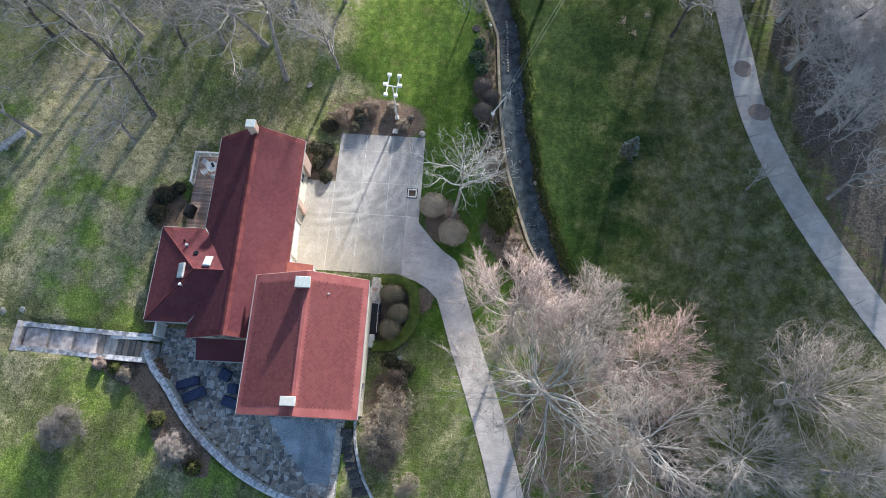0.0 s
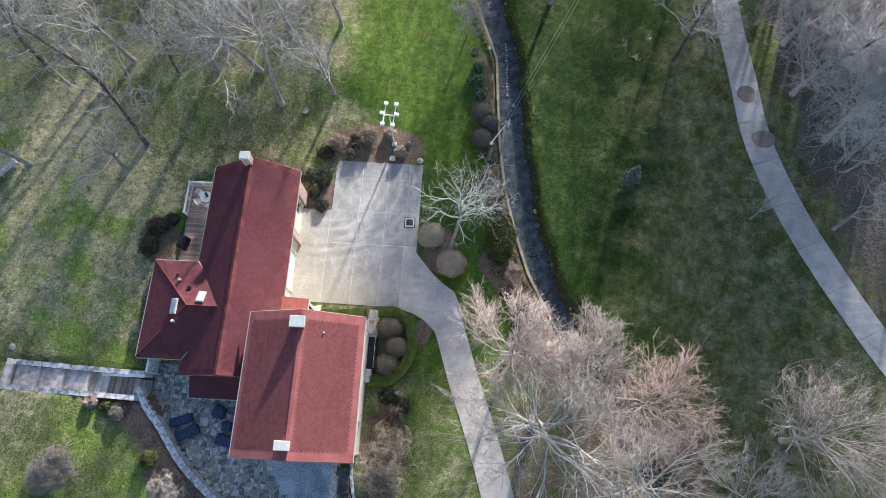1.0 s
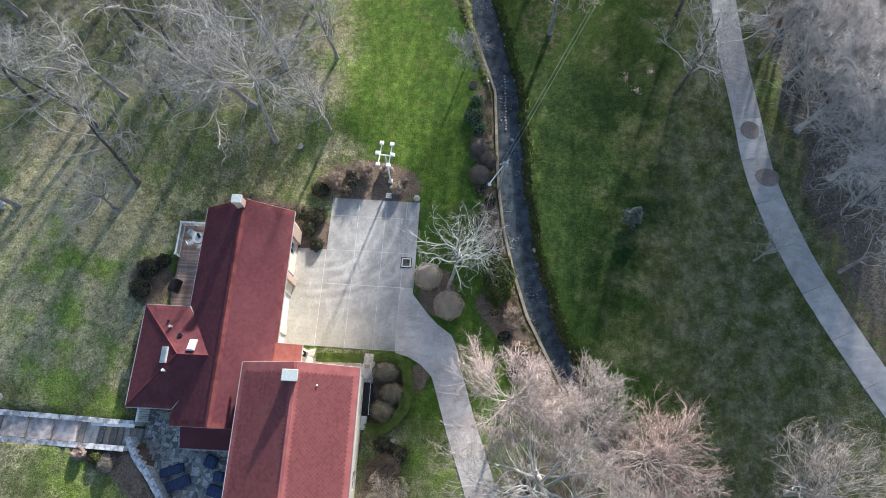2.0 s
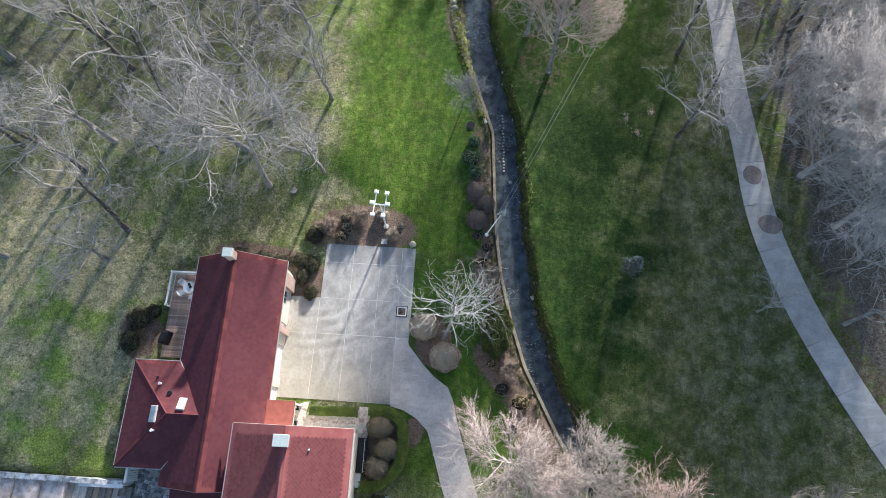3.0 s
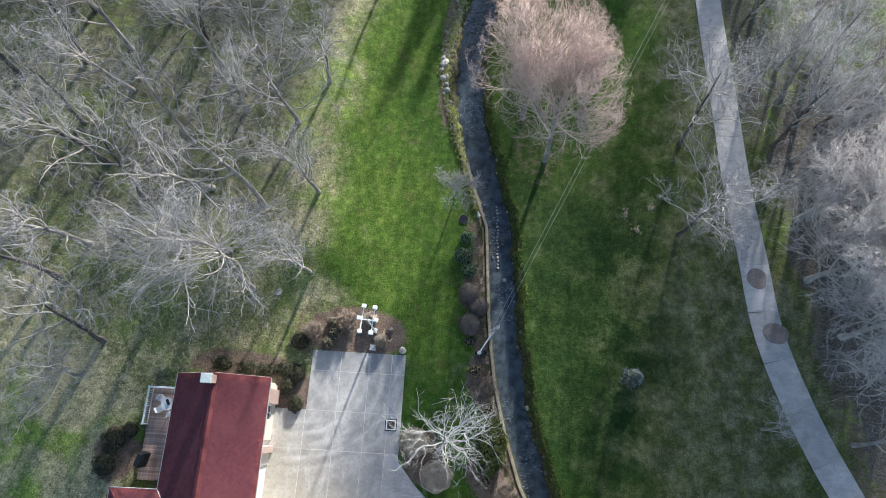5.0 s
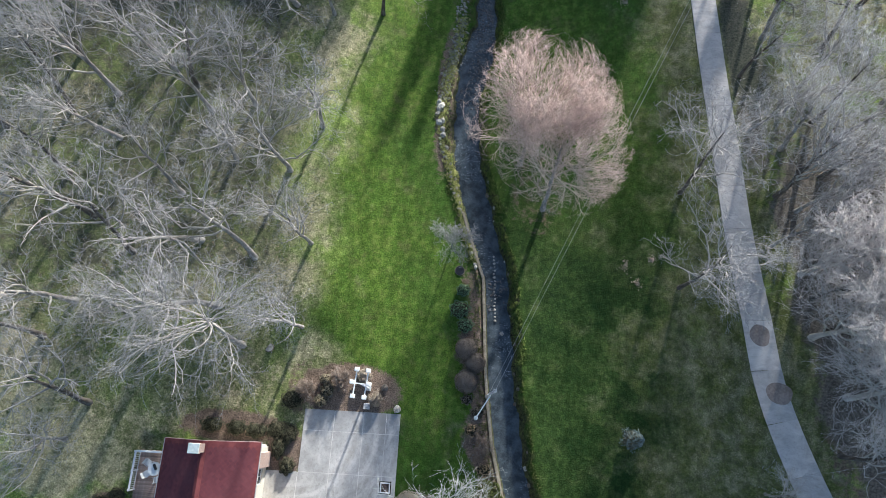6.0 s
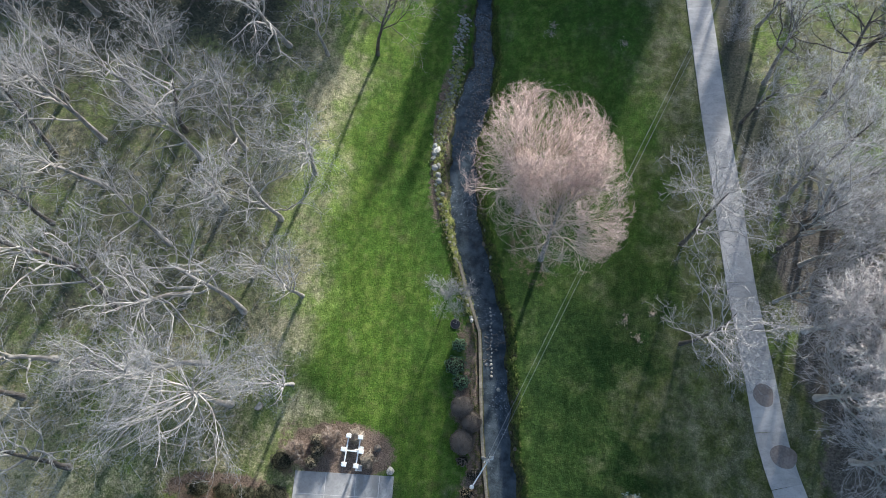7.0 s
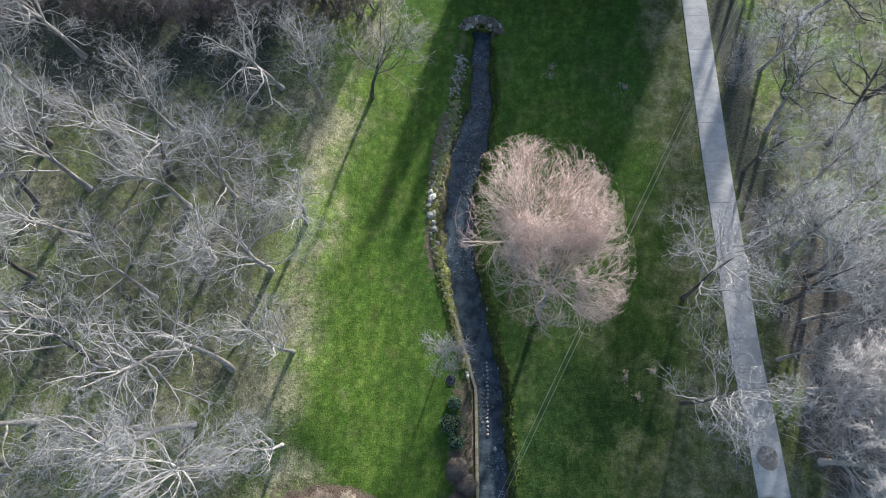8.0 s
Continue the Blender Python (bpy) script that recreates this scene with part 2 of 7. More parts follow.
def flag_material():
    n = Nodes("flagstone", 0.75, 0.0, 0.3)
    r = n.obj_random()
    i = n.island()
    pick = n.math("FRACT", n.math("ADD", n.math("MULTIPLY", r, 7.3), n.math("MULTIPLY", i, 3.1)), 0.0)
    c = n.mix(n.ramp(pick, 0.1, 0.9), (0.14, 0.145, 0.15), (0.68, 0.66, 0.63))
    c = n.mix(n.math("MULTIPLY", n.ramp(n.math("FRACT", n.math("MULTIPLY", pick, 5.7), 0.0), 0.5, 0.8), 0.8), c, (0.40, 0.325, 0.26))
    c = n.mix(n.math("MULTIPLY", n.ramp(n.noise(5, 6, 0.75), 0.44, 0.64), 0.35), c, (0.52, 0.53, 0.53))
    c = n.mix(n.math("MULTIPLY", n.ramp(n.noise(1.1, 5, 0.7), 0.46, 0.66), 0.35), c, (0.20, 0.185, 0.165))
    c = n.mix(0.6, c, n.mix(n.ramp(n.noise(11, 5, 0.75), 0.34, 0.66), (0.62, 0.62, 0.62), (1.42, 1.40, 1.36)), "MULTIPLY")
    n.bump(n.noise(20, 4), 0.4, 0.02)
    return n.done(c)


def court_material():
    n = Nodes("buff_court_stone", 0.85, 0.0, 0.25)
    c = n.mix(n.ramp(n.noise(3.5, 5, 0.65), 0.36, 0.66), (0.50, 0.45, 0.40), (0.74, 0.70, 0.65))
    c = n.mix(n.math("MULTIPLY", n.ramp(n.noise(1.9, 4, 0.6), 0.56, 0.64), 0.75), c, (0.34, 0.19, 0.14))
    c = n.mix(0.35, c, n.mix(n.obj_random(), (0.75, 0.73, 0.72), (1.15, 1.14, 1.12)), "MULTIPLY")
    n.bump(n.noise(25, 4), 0.3, 0.02)
    return n.done(c)


def water_material():
    n = Nodes("creek_water", 0.08, 0.0, 0.5)
    n.bsdf.inputs["IOR"].default_value = 1.33
    f = n.noise(1.2, 4, 0.6)
    n.bump(n.math("ADD", n.noise(5.0, 3, 0.6), n.math("MULTIPLY", n.noise(14.0, 2), 0.4)), 0.75, 0.06)
    c = n.mix(n.ramp(f, 0.3, 0.7), (0.030, 0.040, 0.048), (0.085, 0.105, 0.120))
    # riffle flecks: foam, and white glints of sky put into the base colour
    broken = n.math("MULTIPLY", n.ramp(n.noise(0.22, 3, 0.5), 0.5, 0.6), n.ramp(n.noise(4.5, 4, 0.7, n.stretch(1.0, 1.8, 1)), 0.56, 0.66))
    return n.done(n.mix(n.math("MULTIPLY", broken, 0.8), c, (0.42, 0.46, 0.50)))


M_GROUND = ground_material()
M_PAD = pad_material()
M_DRIVE = concrete_material("drive_concrete", (0.47, 0.43, 0.40), (0.64, 0.59, 0.555), (0.41, 0.38, 0.355), 0.0)
M_ROAD = concrete_material("lane_concrete", (0.41, 0.39, 0.375), (0.53, 0.505, 0.485), (0.34, 0.325, 0.315), 0.10)
M_JOINT = speckled("joint_soil", (0.48, 0.46, 0.43), (0.72, 0.70, 0.66), 1.5)
M_PATCH = speckled("brown_patch", (0.20, 0.165, 0.145), (0.29, 0.245, 0.22), 5, 0.9)
M_ROOF = shingle_material("red_shingle", (0.108, 0.036, 0.045), (0.145, 0.047, 0.056), (0.158, 0.059, 0.067))
M_ROOF_B = shingle_material("faded_red_shingle", (0.165, 0.055, 0.059), (0.232, 0.081, 0.080), (0.225, 0.084, 0.083))
M_ROOF_BASE = speckled("red_roof_base", (0.115, 0.034, 0.037), (0.19, 0.058, 0.058), 1.2, 0.8, spec=0.12)
M_ROOF_BASE_B = speckled("faded_red_roof_base", (0.27, 0.090, 0.088), (0.34, 0.120, 0.116), 1.2, 0.8, spec=0.12)
M_ROOF_FLAT = speckled("red_roll_roof", (0.22, 0.065, 0.055), (0.29, 0.090, 0.070), 3, 0.7)
M_STUCCO = speckled("cream_stucco", (0.62, 0.57, 0.48), (0.72, 0.67, 0.58), 4, 0.9)
M_WHITE = speckled("white_paint", (0.72, 0.72, 0.70), (0.80, 0.80, 0.78), 8, 0.5, bump=0.1)
M_TRIM = speckled("pale_trim", (0.40, 0.385, 0.385), (0.52, 0.50, 0.50), 8, 0.5, bump=0.1)
M_VERGE = speckled("weathered_red_verge", (0.33, 0.22, 0.21), (0.46, 0.33, 0.32), 8, 0.6, bump=0.1)
M_COPPER = speckled("weathered_metal_cap", (0.40, 0.48, 0.47), (0.53, 0.59, 0.575), 5, 0.55, 0.0)
M_CAPSTONE = speckled("pale_cap_concrete", (0.50, 0.52, 0.50), (0.62, 0.63, 0.60), 6, 0.8)
M_BRICK = speckled("pale_brick", (0.42, 0.30, 0.25), (0.55, 0.42, 0.36), 9, 0.9, var=0.15)
M_SKYGLASS = speckled("skylight_glass", (0.20, 0.27, 0.30), (0.28, 0.35, 0.38), 2, 0.12, bump=0.0, spec=0.6)
M_SKYWHITE = speckled("white_skylight_dome", (0.62, 0.64, 0.65), (0.72, 0.74, 0.74), 2, 0.25, bump=0.0)
M_GLASS = speckled("window_glass", (0.02, 0.025, 0.03), (0.04, 0.05, 0.055), 2, 0.06, bump=0.0, spec=0.6)
M_DARKMETAL = speckled("dark_metal", (0.018, 0.020, 0.025), (0.035, 0.038, 0.045), 6, 0.4, 0.4, bump=0.1)
M_RUST = speckled("rusty_iron", (0.10, 0.07, 0.055), (0.20, 0.15, 0.125), 8, 0.8)
M_BLACKCLOTH = speckled("black_cover", (0.010, 0.011, 0.014), (0.022, 0.024, 0.03), 5, 0.6)
M_DECK = speckled("weathered_deck_board", (0.40, 0.265, 0.20), (0.62, 0.45, 0.36), 5, 0.85, var=0.35)
M_FLAG = flag_material()
M_MORTAR = speckled("patio_mortar", (0.17, 0.175, 0.18), (0.52, 0.51, 0.50), 2.5, 0.95, big=5.0)
M_GRAVEL = speckled("blue_gravel", (0.13, 0.17, 0.21), (0.58, 0.65, 0.72), 11, 0.95, bump=1.0, fine=16.0)
M_WALLSTONE = speckled("grey_wall_stone", (0.26, 0.27, 0.28), (0.62, 0.62, 0.62), 5, 0.9, var=0.2)
M_COPING = speckled("pale_wall_coping", (0.20, 0.215, 0.24), (0.78, 0.78, 0.80), 2.6, 0.85, var=0.04, big=1.4)
M_PINKPAVE = speckled("pinkish_paving", (0.42, 0.345, 0.31), (0.76, 0.66, 0.61), 2.2, 0.9, var=0.12, big=1.1)
M_COURT = court_material()
M_BLOCK = speckled("tan_wall_block", (0.25, 0.21, 0.15), (0.40, 0.35, 0.27), 5, 0.9, var=0.25)
M_ROCK = speckled("pale_rock", (0.27, 0.255, 0.22), (0.56, 0.535, 0.475), 5, 0.9, var=0.35)
M_DARKROCK = speckled("brown_rock", (0.12, 0.10, 0.08), (0.24, 0.20, 0.16), 5, 0.9, var=0.3)
M_WATER = water_material()
M_BED = speckled("creek_bed_stone", (0.05, 0.05, 0.05), (0.16, 0.155, 0.15), 6, 0.8, var=0.3)
M_POLE = bark_material("grey_pole_wood", (0.34, 0.32, 0.30), (0.50, 0.48, 0.455))
M_WIRE = speckled("cable_sheath", (0.30, 0.30, 0.30), (0.44, 0.44, 0.44), 5, 0.5, bump=0)
M_BARK_GREY = bark_material("grey_bark", (0.20, 0.185, 0.17), (0.38, 0.36, 0.34))
M_BARK_WHITE = bark_material("white_bark", (0.34, 0.35, 0.335), (0.60, 0.61, 0.58))
M_TWIG_WHITE = twig_material("white_twigs", (0.36, 0.37, 0.34), (0.56, 0.57, 0.53))
M_BARK_DARK = bark_material("dark_bark", (0.075, 0.065, 0.058), (0.16, 0.145, 0.13))
M_BARK_PALE = bark_material("pale_bark", (0.36, 0.335, 0.31), (0.53, 0.50, 0.465))
M_BARK_BUFF = bark_material("buff_bark", (0.36, 0.31, 0.25), (0.56, 0.49, 0.41))
M_BARK_SILVER = bark_material("silver_bark", (0.30, 0.28, 0.255), (0.47, 0.445, 0.41))
M_TWIG_GREY = twig_material("grey_twigs", (0.22, 0.22, 0.225), (0.38, 0.38, 0.39))
M_TWIG_PALE = twig_material("pale_twigs", (0.25, 0.222, 0.205), (0.42, 0.375, 0.35))
M_TWIG_PINK = twig_material("pink_budding_twigs", (0.47, 0.365, 0.32), (0.73, 0.575, 0.515))
M_TWIG_RED = twig_material("red_budding_twigs", (0.37, 0.275, 0.245), (0.53, 0.41, 0.375))
M_TWIG_PINKISH = twig_material("pinkish_grey_twigs", (0.35, 0.285, 0.265), (0.54, 0.45, 0.42))
M_TWIG_BROWN = twig_material("brown_twigs", (0.19, 0.145, 0.115), (0.33, 0.27, 0.225))
M_TWIG_PURPLE = twig_material("purple_brown_twigs", (0.115, 0.095, 0.098), (0.235, 0.195, 0.195))
M_TWIG_THICKET = twig_material("grey_brown_twigs", (0.30, 0.265, 0.245), (0.50, 0.45, 0.42))
M_TWIG_LANE = twig_material("silver_grey_twigs", (0.38, 0.375, 0.38), (0.62, 0.61, 0.61))
# sunlight on the treetops put into the twig colour
M_TWIG_SUNLIT = twig_material("sunlit_pinkish_twigs", (0.50, 0.455, 0.44), (0.74, 0.69, 0.67))
M_TWIG_BUFF = twig_material("buff_twigs", (0.27, 0.225, 0.17), (0.48, 0.41, 0.33))
M_LEAF_HEDGE = leaf_material("hedge_leaves", (0.055, 0.095, 0.016), (0.165, 0.21, 0.048))
M_LEAF_BALL = leaf_material("brown_green_leaves", (0.10, 0.088, 0.055), (0.25, 0.215, 0.15))
M_LEAF_BUFF = leaf_material("buff_twig_tips", (0.21, 0.175, 0.12), (0.47, 0.40, 0.31))
M_LEAF_TWIG = leaf_material("grey_brown_twig_tips", (0.088, 0.072, 0.060), (0.20, 0.168, 0.140))
M_LEAF_YEW = leaf_material("evergreen_leaves", (0.040, 0.056, 0.014), (0.115, 0.130, 0.036))
M_LEAF_DARK = leaf_material("dark_shrub_leaves", (0.030, 0.036, 0.018), (0.10, 0.095, 0.06))
M_LEAF_BLUE = leaf_material("blue_spruce_needles", (0.075, 0.11, 0.115), (0.21, 0.275, 0.28))
# near-black: shade in shrubs, culvert and drain put into colour; also planter soil
M_DARK_FILL = speckled("inner_shade_and_soil", (0.015, 0.016, 0.008), (0.035, 0.034, 0.02), 4, 1.0)
M_LEAF_FRESH = leaf_material("yellow_green_rushes", (0.20, 0.225, 0.055), (0.44, 0.45, 0.16))
M_LEAF_IRIS = leaf_material("blue_green_leaves", (0.055, 0.105, 0.055), (0.14, 0.22, 0.125))
M_DRY = leaf_material("dry_stalks", (0.20, 0.14, 0.08), (0.40, 0.30, 0.18))

# ---- builders ----


def np_mesh(name, verts, faces, flat=False):
    """A mesh from arrays: verts (n, 3), faces (m, k) of one size k."""
    verts, faces = np.asarray(verts, dtype=np.float32), np.asarray(faces, dtype=np.int32)
    me = bpy.data.meshes.new(name)
    m, k = faces.shape
    me.vertices.add(len(verts))
    me.vertices.foreach_set("co", verts.ravel())
    me.loops.add(m * k)
    me.loops.foreach_set("vertex_index", faces.ravel())
    me.polygons.add(m)
    me.polygons.foreach_set("loop_start", np.arange(0, m * k, k, dtype=np.int32))
    me.polygons.foreach_set("loop_total", np.full(m, k, dtype=np.int32))
    if flat:
        me.polygons.foreach_set("use_smooth", np.zeros(m, dtype=bool))
    me.update(calc_edges=True)
    return me


def thing(name, m, label, category, group="", kind=""):
    ob = new(name)
    ob.empty_display_size = 0.2
    ob.matrix_world = m
    return tagged(ob, label, category, group, kind)


def part(name, bm, material, parent=None, label="", at=None, smooth=False):
    """Links a bmesh (or a mesh) as one object under a thing or a part."""
    if isinstance(bm, bmesh.types.BMesh):
        me = bpy.data.meshes.new(name)
        bmesh.ops.recalc_face_normals(bm, faces=bm.faces)
        bm.to_mesh(me)
        bm.free()
    else:
        me = bm
    if material and not me.materials:
        me.materials.append(material)
    if smooth:
        me.shade_smooth()
    ob = new(name, me)
    ob.parent = parent
    if at is not None:
        ob.matrix_basis = at
    return tagged(ob, label)


def box(bm, c, s, rz=0.0, bevel=0.0, m=None):
    """Adds a box of centre c and size s to bm."""
    mat = pose(c[0], c[1], c[2], 0, 0, rz) @ Matrix.Diagonal((s[0], s[1], s[2], 1))
    if m is not None:
        mat = m @ mat
    r = bmesh.ops.create_cube(bm, size=1, matrix=mat)
    if bevel:
        es = list({e for v in r["verts"] for e in v.link_edges})
        bmesh.ops.bevel(bm, geom=es, offset=bevel, segments=1, affect="EDGES")
    return bm


def one_box(c, s, rz=0.0, bevel=0.0, m=None):
    return box(bmesh.new(), c, s, rz, bevel, m)


def rod(bm, a, b, r0, r1=None, sides=8):
    """Adds a tapered rod from a to b."""
    a, b = Vector(a), Vector(b)
    q = (b - a).to_track_quat("Z", "Y").to_matrix().to_4x4()
    m = Matrix.Translation((a + b) / 2) @ q
    bmesh.ops.create_cone(bm, cap_ends=True, segments=sides, radius1=r0, radius2=r0 if r1 is None else r1, depth=(b - a).length, matrix=m)
    return bm


def one_rod(a, b, r0, r1=None, sides=8):
    return rod(bmesh.new(), a, b, r0, r1, sides)


def prism(poly, z0, z1, inset=0.0):
    """A slab over a plan polygon (list of (x, y)), from z0 to z1, its top drawn in by inset."""
    bm = bmesh.new()
    c = Vector((sum(p[0] for p in poly) / len(poly), sum(p[1] for p in poly) / len(poly)))
    lo = [bm.verts.new((x, y, z0)) for x, y in poly]
    hi = []
    for x, y in poly:
        d = Vector((x, y)) - c
        k = max(0.0, 1 - inset / max(d.length, 1e-6))
        hi.append(bm.verts.new((c.x + d.x * k, c.y + d.y * k, z1)))
    n = len(poly)
    bm.faces.new(hi)
    bm.faces.new(lo[::-1])
    for i in range(n):
        bm.faces.new((lo[i], lo[(i + 1) % n], hi[(i + 1) % n], hi[i]))
    return bm


def slab3(pts, thick):
    """A slab under a plane polygon of 3D points."""
    bm = bmesh.new()
    hi = [bm.verts.new(p) for p in pts]
    lo = [bm.verts.new((p[0], p[1], p[2] - thick)) for p in pts]
    n = len(pts)
    bm.faces.new(hi)
    bm.faces.new(lo[::-1])
    for i in range(n):
        bm.faces.new((hi[i], hi[(i + 1) % n], lo[(i + 1) % n], lo[i]))
    return bm


def smooth_line(pts, n):
    """n points spaced evenly on a Catmull-Rom line through pts."""
    p = np.array(pts, dtype=float)
    p = np.vstack([2 * p[0] - p[1], p, 2 * p[-1] - p[-2]])
    out = []
    for i in range(1, len(p) - 2):
        for t in np.linspace(0, 1, 24, endpoint=False):
            a, b, c, d = p[i - 1], p[i], p[i + 1], p[i + 2]
            out.append(0.5 * (2 * b + (c - a) * t + (2 * a - 5 * b + 4 * c - d) * t * t + (3 * b - a - 3 * c + d) * t ** 3))
    out.append(p[-2])
    out = np.array(out)
    s = np.r_[0, np.cumsum(np.linalg.norm(np.diff(out, axis=0), axis=1))]
    u = np.linspace(0, s[-1], n)
    return np.stack([np.interp(u, s, out[:, k]) for k in range(out.shape[1])], axis=1)


def sides_of(line, half):
    """The left and right edges of a strip round a plan line."""
    d = np.gradient(line, axis=0)
    d /= np.linalg.norm(d, axis=1)[:, None]
    nrm = np.stack([-d[:, 1], d[:, 0]], axis=1)
    return line + nrm * half, line - nrm * half


def step01(a, b, v):
    t = np.clip((v - a) / (b - a), 0, 1)
    return t * t * (3 - 2 * t)


# ---- the lie of the land ----
CREEK_Y = [-60, -44, -30, -22, -14, -10, -6, -2, 1, 4, 12.5, 17, 21, 26, 31, 34.6, 37, 41, 49, 60]
CREEK_L = [40, 31, 22.3, 17.4, 13.0, 10.8, 9.4, 8.3, 7.8, 7.4, 6.7, 5.0, 3.7, 2.7, 2.55, 2.6, 2.9, 4.1, 3.9, 3.9]
CREEK_R = [43, 34, 24.6, 19.5, 14.9, 13.0, 11.6, 10.6, 10.1, 9.6, 8.7, 7.5, 6.2, 5.1, 4.8, 5.3, 6.0, 5.9, 5.2, 5.2]
PATIO = [(-20.3, -23.2), (-18.5, -25.7), (-16.4, -28.1), (-13.9, -30.1), (-11.3, -31.7), (-8.0, -33.0), (-4.2, -33.6)]
WALL_LINE = smooth_line(PATIO, 60)
PATIO_Z = 1.2


def creek_edges(y):
    wob = 0.12 * np.sin(1.7 * y + 1) + 0.09 * np.sin(3.9 * y)
    free = step01(18, 22, y)
    return np.interp(y, CREEK_Y, CREEK_L) + wob * free, np.interp(y, CREEK_Y, CREEK_R) + 0.1 * np.sin(2.3 * y) + 0.1 * np.sin(0.9 * y + 2)


def wall_y(x):
    return np.interp(x, WALL_LINE[:, 0], WALL_LINE[:, 1])


def land(x, y):
    """Height of the ground before the creek and the patio are cut into it."""
    near = np.interp(x, [-400, -36, -28, -22.5, -18, -12], [40, 4.4, 3.6, 1.9, 0.9, 0.0])
    north = np.interp(x, [-400, -36, -20, -11, -6, -2], [40, 4.2, 2.7, 1.6, 0.6, 0.0])
    start = np.interp(x, [-16, -11.5], [-3.0, 2.5])
    k = step01(0, 1, (y - start) / 8.0)
    z = near * (1 - k) + north * k
    z = z + 0.9 * step01(-18, -26, y) * step01(-19, -24, x)
    z = z + np.interp(x, [14, 20, 30, 36, 400], [0, 1, 2, 2.8, 34])
    return z


def walk_z(x):
    return np.interp(x, [-31.5, -24.6, -20.4], [4.3, 3.0, 1.35])


def ground_z(x, y):
    x, y = np.asarray(x, dtype=float), np.asarray(y, dtype=float)
    z = land(x, y)
    # south of the house the bank falls from the garden wall to the drive
    bank = np.interp(x, [-30, -22, -16, -9, -4, -2], [1.0, 2.5, 2.3, 1.7, 1.0, 0.0])
    z = np.where(y < -20, np.maximum(z, bank * step01(-21, -24, y)), z)
    inside = (x > -20.4) & (x < -4.0) & (y < -20.6) & (y > wall_y(x))
    z = np.where(inside, PATIO_Z - 0.25, z)
    z = np.where((x > -20.8) & (x < -3) & (y <= -3.5) & (y > -20.6), np.minimum(z, 0.9), z)
    cut = (x > -31.1) & (x < -20.3) & (y > -23.95) & (y < -21.45)
    z = np.where(cut, np.minimum(z, walk_z(x) - 0.35), z)
    lo, hi = creek_edges(y)
    inner = np.minimum(x - lo, hi - x)
    depth = step01(-0.75, 0.25, inner)
    cut = np.where(y > 50.0, 0.0, depth)
    return z * (1 - cut) + (-1.25) * cut


def gz(x, y):
    return float(ground_z(np.array([x]), np.array([y]))[0])


def spaced(parts):
    return np.unique(np.concatenate([np.arange(a, b, s) for a, b, s in parts]))


